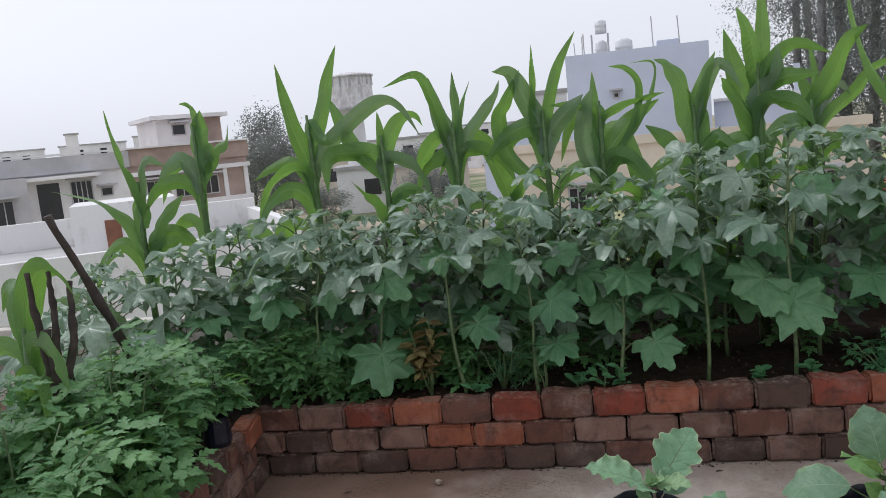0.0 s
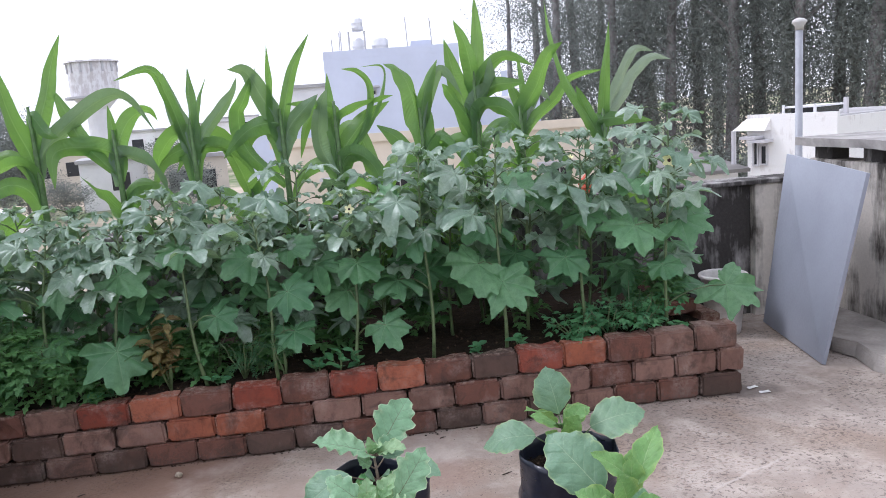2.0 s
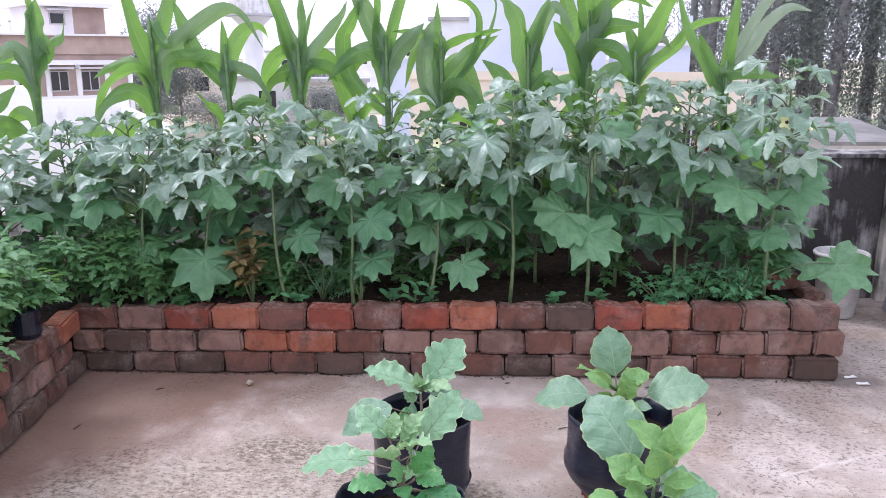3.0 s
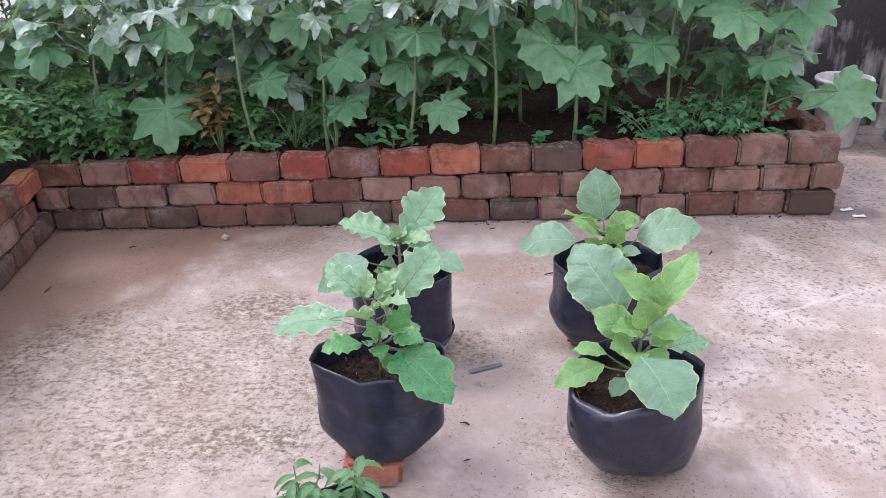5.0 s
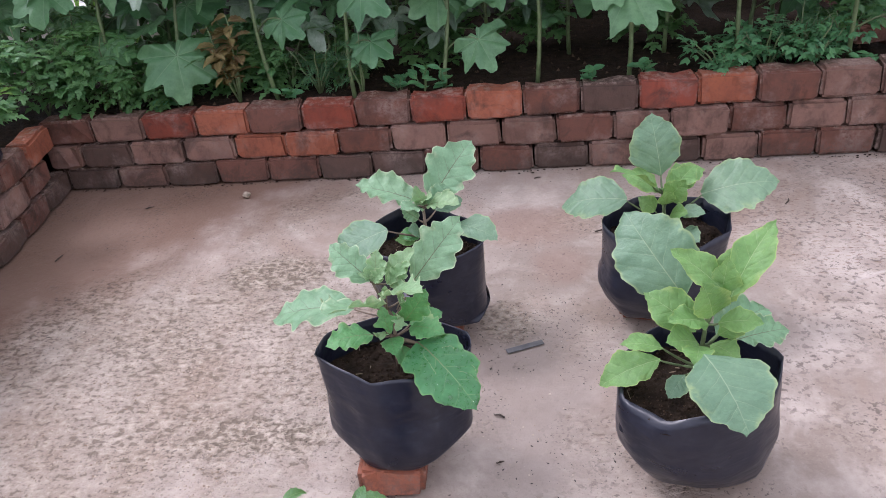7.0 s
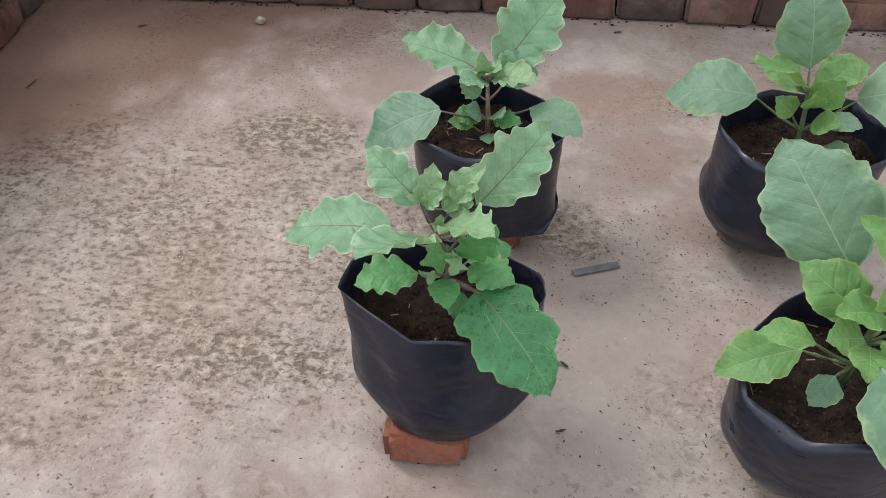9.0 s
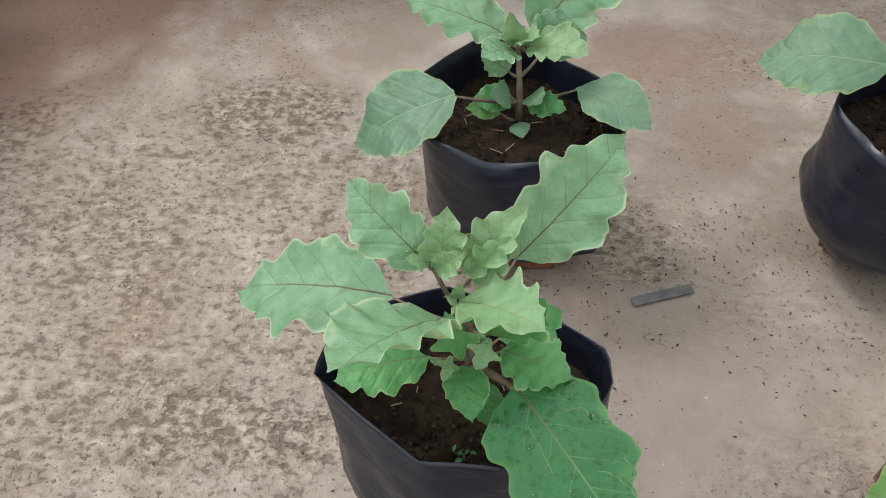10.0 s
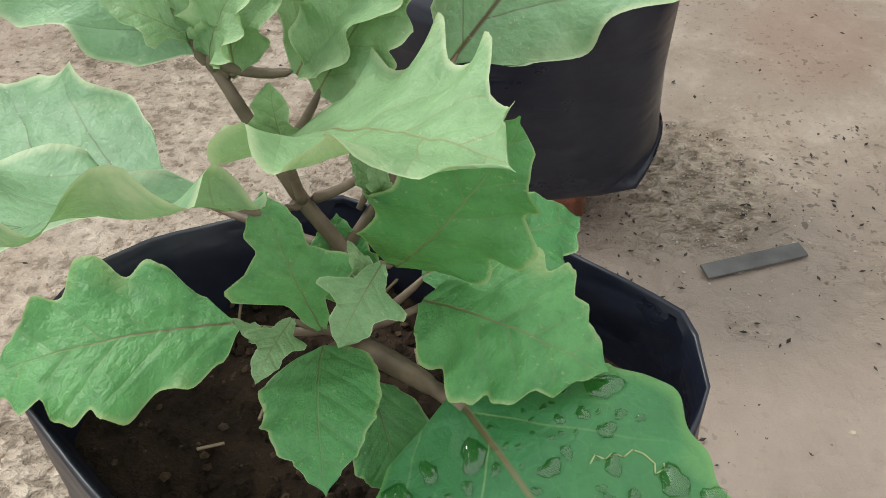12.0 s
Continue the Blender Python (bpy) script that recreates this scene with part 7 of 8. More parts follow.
    for i in range(rows - 1):
        for j in range(n):
            k = (j + 1) % n
            faces.append((i * n + j, i * n + k, (i + 1) * n + k, (i + 1) * n + j))
    faces.append(tuple(range(n))[::-1])
    piece("bag", mesh_of("bag", verts, faces, BAG, True), ob)
    # soil: lumpy, with loose crumbs
    def lie(x, y):
        return top - 0.064 + 0.013 * noise.noise((x * 13, y * 13, seed)) + 0.007 * noise.noise((x * 34, y * 34, seed)) + 0.004 * noise.noise((x * 90, y * 90, seed))

    sv, sf = [(cx, cy, lie(cx, cy))], []
    rings, seg = 22, 80
    for i in range(1, rings + 1):
        for j in range(seg):
            t = 2 * math.pi * j / seg
            q = r * 0.955 * edge(t, 1.0) * i / rings
            x, y = cx + q * math.cos(t), cy + q * math.sin(t)
            sv.append((x, y, lie(x, y) - 0.006 * (i / rings) ** 2))
    for j in range(seg):
        sf.append((0, 1 + j, 1 + (j + 1) % seg))
    for i in range(rings - 1):
        for j in range(seg):
            k = (j + 1) % seg
            sf.append((1 + i * seg + j, 1 + (i + 1) * seg + j, 1 + (i + 1) * seg + k, 1 + i * seg + k))
    piece("soil", mesh_of("soil", sv, sf, SOIL, True), ob, None, "dark crumbly moist soil")
    for name, mat, count, least, most in (("crumbled_soil", SOIL, 420, 0.0018, 0.0065), ("loose_soil", bpy.data.materials["dry_crumbs"], 240, 0.001, 0.0038)):
        lists = []
        for _ in range(count):
            t = rr.uniform(0, 6.28)
            q = r * 0.9 * edge(t, 1.0) * math.sqrt(rr.random())
            x, y = cx + q * math.cos(t), cy + q * math.sin(t)
            z = lie(x, y)
            s = least + (most - least) * rr.random() ** 2.2
            a = rr.uniform(0, 6.28)
            ring = [(x + s * rr.uniform(0.7, 1.2) * math.cos(a + c * 1.257), y + s * rr.uniform(0.7, 1.2) * math.sin(a + c * 1.257), z + s * rr.uniform(-0.1, 0.4)) for c in range(5)]
            lists.append((ring + [(x, y, z + s * rr.uniform(0.7, 1.1)), (x, y, z - s)], [(c, (c + 1) % 5, 5) for c in range(5)] + [((c + 1) % 5, c, 6) for c in range(5)]))
        crumbs = piece(name, mesh_of(name, *joined(lists), mat), ob)
        tagged(crumbs, kind="stuff")
    lists = []
    for _ in range(9):
        t, q = rr.uniform(0, 6.28), r * 0.8 * math.sqrt(rr.random())
        x, y = cx + q * math.cos(t), cy + q * math.sin(t)
        z = lie(x, y) + 0.002
        a, l = rr.uniform(0, 6.28), rr.uniform(0.01, 0.03)
        lists.append(tube([(x, y, z), (x + l * math.cos(a), y + l * math.sin(a), z + rr.uniform(0.0, 0.008))], 0.0011, 4))
    straw = piece("straw", mesh_of("straw", *joined(lists), plain("straw", (0.26, 0.2, 0.13), 0.8, 0.2)), ob, None, "short pale straw bits")
    tagged(straw, kind="stuff")
    return ob


FOOT_BRICK = brick_mesh("brick", 0.16, 0.082, 0.21, 77)
FOOT_BRICK.materials.append(BRICKS["o"])


def foot_brick(x, y, turn=0.0, z=0.0):
    ob = tagged(new("brick", FOOT_BRICK), "orange-brown brick lying under a grow bag", "brick", "bricks under the grow bags")
    ob.matrix_world = pose(x, y, z + 0.001, 0, 0, turn)
    return ob


foot_brick(1.640, -1.762, 0)
foot_brick(2.34, -1.72, 4)
foot_brick(1.70, -1.165, -3)
foot_brick(2.318, -1.075, -14)
foot_brick(1.62, -2.36, 0)
bag_thing([(1.552, -1.620), (1.70, -1.718), (1.80, -1.716), (1.885, -1.66), (1.916, -1.590), (1.910, -1.548), (1.842, -1.503), (1.70, -1.463), (1.597, -1.512), (1.566, -1.545)], 0.313, 0.084, 1,
          [(0.17, 0.985), (0.22, 1.0), (0.32, 1.0), (0.45, 0.992), (0.58, 0.985), (0.64, 0.995), (0.82, 0.997), (0.96, 1.0), (1.0, 1.0)], (1.738, -1.668, 0.07, 0.09), None, (0.004, -0.05), 0.17)
bag_thing([(2.240, -1.635), (2.228, -1.735), (2.312, -1.826), (2.43, -1.83), (2.54, -1.77), (2.592, -1.655), (2.53, -1.55), (2.363, -1.518), (2.302, -1.575)], 0.307, 0.03, 2,
          [(0.30, 1.0), (0.36, 1.02), (0.45, 1.025), (0.6, 1.015), (0.75, 1.005), (0.9, 1.0), (1.0, 1.0)], (2.455, -1.655, 0.115, 0.085), (3.9, 0.85, 0.022, 0.045), (0.018, 0.012), 0.30)
bag_thing([(1.586, -1.02), (1.620, -1.178), (1.718, -1.232), (1.853, -1.216), (1.938, -1.148), (1.918, -1.03), (1.80, -0.92), (1.676, -0.914)], 0.320, 0.082, 3,
          [(0.03, 0.965), (0.06, 0.975), (0.2, 0.975), (0.4, 0.975), (0.6, 0.98), (0.82, 0.99), (0.96, 0.998), (1.0, 1.0)], (1.775, -1.07, 0.165, 0.14), (4.5, 0.35, 0.015, 0.012), (0.004, 0.0), 0.03)
bag_thing([(2.270, -1.03), (2.30, -1.155), (2.356, -1.194), (2.5, -1.2), (2.61, -1.12), (2.63, -1.018), (2.578, -0.908), (2.40, -0.90), (2.30, -0.95)], 0.313, 0.06, 4,
          [(0.22, 1.0), (0.27, 1.04), (0.34, 1.05), (0.46, 1.0), (0.52, 0.985), (0.7, 0.985), (0.9, 0.998), (1.0, 1.0)], (2.45, -1.05, 0.135, 0.12), None, (-0.01, 0.0), 0.22)
bag_thing([(1.535, -2.238), (1.618, -2.10), (1.69, -2.068), (1.80, -2.112), (1.866, -2.197), (1.86, -2.33), (1.74, -2.42), (1.6, -2.39)], 0.302, 0.082, 5,
          [(0.25, 0.9), (0.34, 0.94), (0.5, 0.96), (0.7, 0.98), (0.9, 0.995), (1.0, 1.0)], (1.70, -2.24, 0.11, 0.11), None, (0.0, 0.0), 0.25)


# ---- eggplants ----
LOBED_A = [(0, 0.02), (0.06, 0.13), (0.2, 0.27), (0.3, 0.30), (0.4, 0.25), (0.5, 0.345), (0.57, 0.35), (0.65, 0.23), (0.74, 0.25), (0.82, 0.15), (0.9, 0.125), (1, 0.006)]
LOBED_B = [(0, 0.02), (0.05, 0.16), (0.16, 0.27), (0.26, 0.25), (0.38, 0.36), (0.46, 0.34), (0.53, 0.27), (0.62, 0.31), (0.7, 0.28), (0.77, 0.18), (0.85, 0.19), (0.92, 0.09), (1, 0.006)]
LOBED_C = [(0, 0.02), (0.06, 0.18), (0.15, 0.25), (0.24, 0.22), (0.34, 0.33), (0.43, 0.36), (0.5, 0.29), (0.6, 0.33), (0.66, 0.31), (0.72, 0.22), (0.8, 0.22), (0.87, 0.13), (0.93, 0.1), (1, 0.006)]
ROUND_A = [(0, 0.03), (0.05, 0.2), (0.18, 0.33), (0.36, 0.385), (0.5, 0.39), (0.58, 0.36), (0.68, 0.35), (0.77, 0.26), (0.86, 0.21), (0.94, 0.1), (1, 0.006)]
ROUND_B = [(0, 0.03), (0.05, 0.18), (0.2, 0.36), (0.32, 0.39), (0.42, 0.36), (0.55, 0.37), (0.64, 0.31), (0.74, 0.28), (0.84, 0.18), (0.93, 0.11), (1, 0.006)]
SMOOTH_A = [(0, 0.02), (0.08, 0.13), (0.25, 0.27), (0.45, 0.33), (0.6, 0.31), (0.75, 0.23), (0.9, 0.1), (1, 0.006)]
SMOOTH_B = [(0, 0.02), (0.08, 0.16), (0.22, 0.29), (0.38, 0.31), (0.48, 0.34), (0.62, 0.29), (0.72, 0.25), (0.88, 0.13), (1, 0.006)]
TRI = [(0, 0.03), (0.12, 0.1), (0.25, 0.13), (0.37, 0.40), (0.45, 0.42), (0.56, 0.24), (0.66, 0.17), (0.8, 0.19), (0.9, 0.13), (1, 0.01)]

EGG_MESH = [lobed_leaf(EGG, 1, LOBED_A, LOBED_B, 0.12, 0.22, 0.035), lobed_leaf(EGG, 2, LOBED_B, LOBED_C, 0.22, 0.12, 0.045, 4.5, 0.12), lobed_leaf(EGG, 3, LOBED_C, LOBED_A, 0.14, 0.2, 0.035)]
EGG_LOW = [lobed_leaf(EGG_DEEP, 21, LOBED_B, LOBED_A, 0.08, 0.25, 0.03), lobed_leaf(EGG_DEEP, 22, LOBED_C, LOBED_B, 0.1, 0.3, 0.03), lobed_leaf(EGG_DEEP, 23, ROUND_A, ROUND_B, 0.05, 0.4, 0.02)]
EGG_ROUND = [lobed_leaf(EGG_GREY, 4, ROUND_A, ROUND_B, 0.08, 0.28, 0.022, 3.0), lobed_leaf(EGG_GREY, 5, ROUND_B, SMOOTH_B, 0.08, 0.28, 0.022, 2.6)]
EGG_PALE_MESH = [lobed_leaf(EGG_PALE, 6, LOBED_B, LOBED_C, 0.28, 0.16, 0.05, 4.0, 0.1), lobed_leaf(EGG_PALE, 7, LOBED_A, LOBED_C, 0.3, 0.25, 0.05, 4.0, 0.1)]
EGG_LIME_MESH = [lobed_leaf(EGG_LIME, 8, SMOOTH_A, SMOOTH_B, 0.16, 0.25, 0.025, 2.2), lobed_leaf(EGG_LIME, 9, SMOOTH_B, SMOOTH_A, 0.2, 0.3, 0.03, 2.7)]
EGG_TRI = [lobed_leaf(EGG_LOW_MAT, 31 + i, TRI, TRI, 0.22, 0.2, 0.03, 2.0, 0.0, 0.02, 30, 6) for i, EGG_LOW_MAT in enumerate((EGG_DEEP, EGG_PALE))]
FRONT = lobed_leaf(EGG_FRONT, 15, [(0, 0.02), (0.03, 0.17), (0.1, 0.28), (0.22, 0.335), (0.33, 0.32), (0.4, 0.29), (0.5, 0.33), (0.6, 0.345), (0.68, 0.27), (0.75, 0.21), (0.84, 0.2), (0.93, 0.12), (1, 0.01)],
                   [(0, 0.02), (0.03, 0.2), (0.12, 0.33), (0.22, 0.335), (0.3, 0.295), (0.42, 0.35), (0.52, 0.36), (0.6, 0.29), (0.7, 0.29), (0.78, 0.24), (0.85, 0.17), (0.93, 0.12), (1, 0.01)], 0.05, 0.26, 0.022, 3.2, 0.0, 0.014, 80, 16, 0.2)


def eggplant(base, nodes, leaves, label, seed, stem_mat=PURPLE_STEM, thick=0.007):
    """A young eggplant: a short branching stem; each leaf from the stem's node along its stalk.
    nodes: the stem's points; leaves: (mesh, stalk's foot as index on the stem, base, tip, up, width)."""
    r = random.Random(seed)
    ob = thing("eggplant", base, label, "eggplant", "eggplants in grow bags")
    pts = [Vector(p) for p in nodes]
    lists = [tube(pts, [thick * (1 - 0.6 * i / len(pts)) for i in range(len(pts))], 10)]
    for me, k, b, t, up, wide in leaves:
        b, t = Vector(b), Vector(t)
        foot = pts[k]
        end = b.lerp(t, 0.03)
        piece("leaf_stalk", mesh_of("leaf_stalk", *tube(bend(foot, end, -0.004, 6), [thick * 0.56, thick * 0.52, thick * 0.47, thick * 0.43, thick * 0.4, thick * 0.34, thick * 0.2], 8), stem_mat, True), ob)
        piece("leaf", me, ob, aim(b, t, up, wide))
    piece("stem", mesh_of("stem", *joined(lists), stem_mat, True), ob)
    # downy buds at the tips
    for i in range(3):
        d = Vector((r.uniform(-1, 1), r.uniform(-1, 0.4), r.uniform(0.4, 1.2))).normalized()
        piece("young_leaf", r.choice(EGG_PALE_MESH), ob, aim(pts[-1], pts[-1] + d * r.uniform(0.03, 0.05), (0, 0.3, 1), 0.8))
    return ob


one = eggplant((1.742, -1.60, 0.245), [(1.744, -1.604, 0.24), (1.744, -1.602, 0.30), (1.745, -1.597, 0.345), (1.746, -1.585, 0.386), (1.730, -1.580, 0.411), (1.722, -1.580, 0.436), (1.713, -1.577, 0.458), (1.705, -1.574, 0.478)], [
    (EGG_MESH[0], 3, (1.648, -1.55, 0.392), (1.441, -1.535, 0.372), (0.1, -0.15, 1), 1.0),
    (EGG_MESH[1], 4, (1.716, -1.600, 0.424), (1.632, -1.722, 0.508), (-0.25, 0.10, 1), 1.15),
    (EGG_MESH[2], 7, (1.702, -1.575, 0.484), (1.608, -1.523, 0.550), (-0.25, -0.6, 0.8), 0.95),
    (EGG_MESH[0], 3, (1.790, -1.528, 0.448), (1.905, -1.444, 0.566), (0.2, -0.75, 0.7), 0.88),
    (EGG_PALE_MESH[0], 4, (1.736, -1.600, 0.458), (1.830, -1.660, 0.512), (-0.15, 0.2, 1), 1.08),
    (EGG_LOW[0], 2, (1.697, -1.611, 0.361), (1.598, -1.657, 0.375), (0.05, -0.25, 1), 1.08),
    (EGG_LOW[2], 2, (1.737, -1.613, 0.352), (1.758, -1.688, 0.364), (-0.05, -0.25, 1), 0.86),
    (EGG_LOW[1], 2, (1.783, -1.600, 0.373), (1.862, -1.634, 0.380), (0.1, -0.3, 1), 1.25),
    (EGG_LOW[0], 3, (1.768, -1.584, 0.376), (1.828, -1.604, 0.468), (0.35, -0.85, 0.55), 0.9),
    (EGG_LOW[1], 2, (1.778, -1.578, 0.364), (1.852, -1.532, 0.366), (0.1, -0.3, 1), 1.1),
    (EGG_TRI[0], 2, (1.738, -1.612, 0.362), (1.720, -1.598, 0.428), (0.1, -0.9, 0.45), 1.0),
    (EGG_LOW[2], 2, (1.748, -1.590, 0.352), (1.742, -1.578, 0.400), (0.1, -1, 0.3), 0.95),
    (EGG_PALE_MESH[1], 7, (1.738, -1.572, 0.47), (1.80, -1.535, 0.54), (-0.4, -0.8, 0.5), 0.8),
    (EGG_PALE_MESH[0], 7, (1.714, -1.575, 0.47), (1.718, -1.55, 0.548), (0.0, -1, 0.3), 0.9),
    (EGG_LOW[2], 1, (1.758, -1.618, 0.335), (1.778, -1.658, 0.292), (0.2, -0.6, 0.7), 0.85),
    (EGG_TRI[1], 3, (1.770, -1.606, 0.402), (1.758, -1.642, 0.393), (0.1, -0.4, 0.9), 1.25),
    (EGG_TRI[1], 2, (1.726, -1.613, 0.370), (1.722, -1.650, 0.376), (0.1, -0.4, 0.9), 0.9),
    (EGG_TRI[1], 1, (1.752, -1.620, 0.338), (1.750, -1.642, 0.330), (0.1, -0.6, 0.8), 0.8),
    (EGG_TRI[1], 5, (1.732, -1.585, 0.442), (1.738, -1.600, 0.482), (0.1, -0.9, 0.4), 0.9),
    (EGG_PALE_MESH[1], 4, (1.768, -1.575, 0.43), (1.770, -1.562, 0.498), (-0.5, -0.8, 0.2), 0.7),
    (EGG_TRI[1], 7, (1.702, -1.576, 0.488), (1.682, -1.59, 0.512), (0, -0.5, 0.9), 0.9),
    (EGG_PALE_MESH[0], 7, (1.708, -1.580, 0.482), (1.740, -1.592, 0.528), (-0.3, -0.8, 0.5), 0.8),
    (EGG_PALE_MESH[1], 5, (1.745, -1.572, 0.462), (1.790, -1.562, 0.520), (-0.3, -0.9, 0.3), 0.9),
], "young eggplant with purple stems and wavy lobed leaves", 1, PURPLE_STEM, 0.005)
# woolly shoots in the axils
for b, t in (((1.716, -1.612, 0.352), (1.700, -1.618, 0.372)), ((1.716, -1.612, 0.352), (1.722, -1.622, 0.372)), ((1.766, -1.605, 0.386), (1.757, -1.605, 0.412)), ((1.766, -1.605, 0.386), (1.768, -1.612, 0.402)), ((1.745, -1.618, 0.322), (1.735, -1.62, 0.337)), ((1.774, -1.6, 0.43), (1.762, -1.595, 0.452)), ((1.774, -1.6, 0.43), (1.772, -1.6, 0.455)), ((1.735, -1.6, 0.45), (1.722, -1.60, 0.465))):
    piece("young_leaf", EGG_PALE_MESH[1], one, aim(b, t, (0.2, -0.8, 0.6), 0.55))
big_base, big_tip = Vector((1.801, -1.636, 0.357)), Vector((1.938, -1.787, 0.302))
big_pose = aim(big_base, big_tip, (0.10, -0.36, 0.9), 1.0)
big = piece("leaf", FRONT, one, big_pose, "large front leaf beaded with raindrops")
piece("leaf_stalk", mesh_of("leaf_stalk", *tube(bend((1.750, -1.602, 0.338), big_base.lerp(big_tip, 0.04), 0.002, 6), [0.006, 0.0058, 0.0055, 0.005, 0.0045, 0.004, 0.003], 8), PURPLE_STEM, True), one)
# raindrops on the large leaf
WATER = Mat("rain_water")
gleam = WATER.node("BsdfGlossy", Roughness=0.04)
clear = WATER.node("BsdfTransparent", Color=(0.56, 0.8, 0.56, 1))
film = WATER.node("MixShader", Fac=WATER.span(WATER.node("Fresnel", IOR=1.5).outputs[0], 0.0, 0.7, 0.05, 0.6))
WATER.t.links.new(clear.outputs[0], film.inputs[1])
WATER.t.links.new(gleam.outputs[0], film.inputs[2])
WATER.t.links.new(film.outputs[0], WATER.out.inputs["Surface"])
WATER = WATER.m
fv = [v.co.copy() for v in FRONT.vertices]
drop_me = []
for k in range(3):
    rd = random.Random(60 + k)
    v, f = [(0, 0, 0.62)], []
    for i, (q, z) in enumerate(((0.5, 0.6), (0.86, 0.42), (1.0, 0.0))):
        for j in range(12):
            t = 2 * math.pi * j / 12
            w = 1 + 0.17 * math.sin(2 * t + k) + 0.13 * math.sin(3 * t + 2 * k) + 0.09 * math.sin(5 * t + 3 * k)
            v.append((q * w * math.cos(t), q * w * math.sin(t), z))
    f += [(0, 1 + j, 1 + (j + 1) % 12) for j in range(12)]
    f += [(1 + i * 12 + j, 13 + i * 12 + j, 13 + i * 12 + (j + 1) % 12, 1 + i * 12 + (j + 1) % 12) for i in range(2) for j in range(12)]
    drop_me.append(mesh_of("raindrop", v, f, WATER, True))
rd = random.Random(8)
taken = []
while len(taken) < 190:
    i = rd.randrange(len(fv))
    n = FRONT.vertices[i].normal
    if abs(fv[i].x) > 0.27 or not 0.1 < fv[i].y < 0.95 or abs(fv[i].x) < 0.015:
        continue
    s = 0.0011 + 0.0032 * rd.random() ** 2.2
    if len(taken) < 8:
        s = 0.0062
    p = big_pose @ fv[i]
    if any((p - q).length < s + o for q, o in taken):
        continue
    taken.append((p, s * 1.3))
    nw = (big_pose.to_3x3() @ n).normalized()
    if nw.z < 0:
        nw = -nw
    m = Matrix.Translation(p + nw * 0.0002) @ nw.to_track_quat("Z", "Y").to_matrix().to_4x4() @ Matrix.Rotation(rd.uniform(0, 6.28), 4, "Z") @ Matrix.Diagonal((s * rd.uniform(1, 1.25), s, s * 0.6, 1))
    ob = new("raindrop", drop_me[rd.randrange(3)])
    ob.parent = big
    ob.matrix_parent_inverse = Matrix()
    ob.matrix_basis = big_pose.inverted() @ m
    ob.visible_shadow = False
# pale trails of leaf miners
TRAIL = plain("leaf_miner_trail", (0.38, 0.46, 0.2), 0.7, 0.15, 60.0, 200.0)
def on_leaf(x, y):
    near = sorted(fv, key=lambda q: (q.x - x) ** 2 + (q.y - y) ** 2)[:5]
    part_of = [1 / ((q.x - x) ** 2 + (q.y - y) ** 2 + 1e-5) for q in near]
    return Vector((x, y, sum(q.z * w for q, w in zip(near, part_of)) / sum(part_of) + 0.0012))
for line, wd in ((((-0.1232, 0.27), (-0.1408, 0.262), (-0.1514, 0.28), (-0.1672, 0.277), (-0.1804, 0.295), (-0.2024, 0.293), (-0.2156, 0.31), (-0.2218, 0.335), (-0.2094, 0.35), (-0.2306, 0.352), (-0.2376, 0.34)), 0.0017), (((-0.0792, 0.60), (-0.1144, 0.625), (-0.132, 0.66), (-0.1452, 0.675), (-0.1514, 0.72), (-0.1672, 0.745), (-0.1628, 0.79), (-0.176, 0.83), (-0.1778, 0.87)), 0.0014), (((-0.2288, 0.62), (-0.2358, 0.66), (-0.2244, 0.69), (-0.2306, 0.72), (-0.2068, 0.725), (-0.1892, 0.72)), 0.0018), (((0.0748, 0.22), (0.088, 0.29), (0.0924, 0.35), (0.1056, 0.40), (0.1126, 0.46), (0.1214, 0.49)), 0.0014)):
    fine_line = []
    for q, w in zip(line, line[1:]):
        fine_line += [(q[0] + (w[0] - q[0]) * k / 4, q[1] + (w[1] - q[1]) * k / 4) for k in range(4)]
    trail = new("miner_trail", mesh_of("miner_trail", *tube([on_leaf(*q) for q in fine_line], wd, 5), TRAIL, True))
    trail.parent = big

LAVENDER = plain("lavender_petal", (0.58, 0.5, 0.72), 0.6, 0.08)
blossom = FLOWER.copy()
blossom.materials[0] = LAVENDER
blossom.materials[1] = PETAL
bloom_at = Vector((1.768, -1.552, 0.418))
piece("flower", blossom, one, Matrix.Translation(bloom_at) @ Vector((0.2, -0.8, 0.35)).to_track_quat("Z", "Y").to_matrix().to_4x4() @ Matrix.Scale(0.014, 4), "pale lavender eggplant flower")
piece("flower_stalk", mesh_of("flower_stalk", *tube(bend((1.752, -1.572, 0.40), bloom_at, 0.004, 4), 0.0016, 6), PURPLE_STEM, True), one)

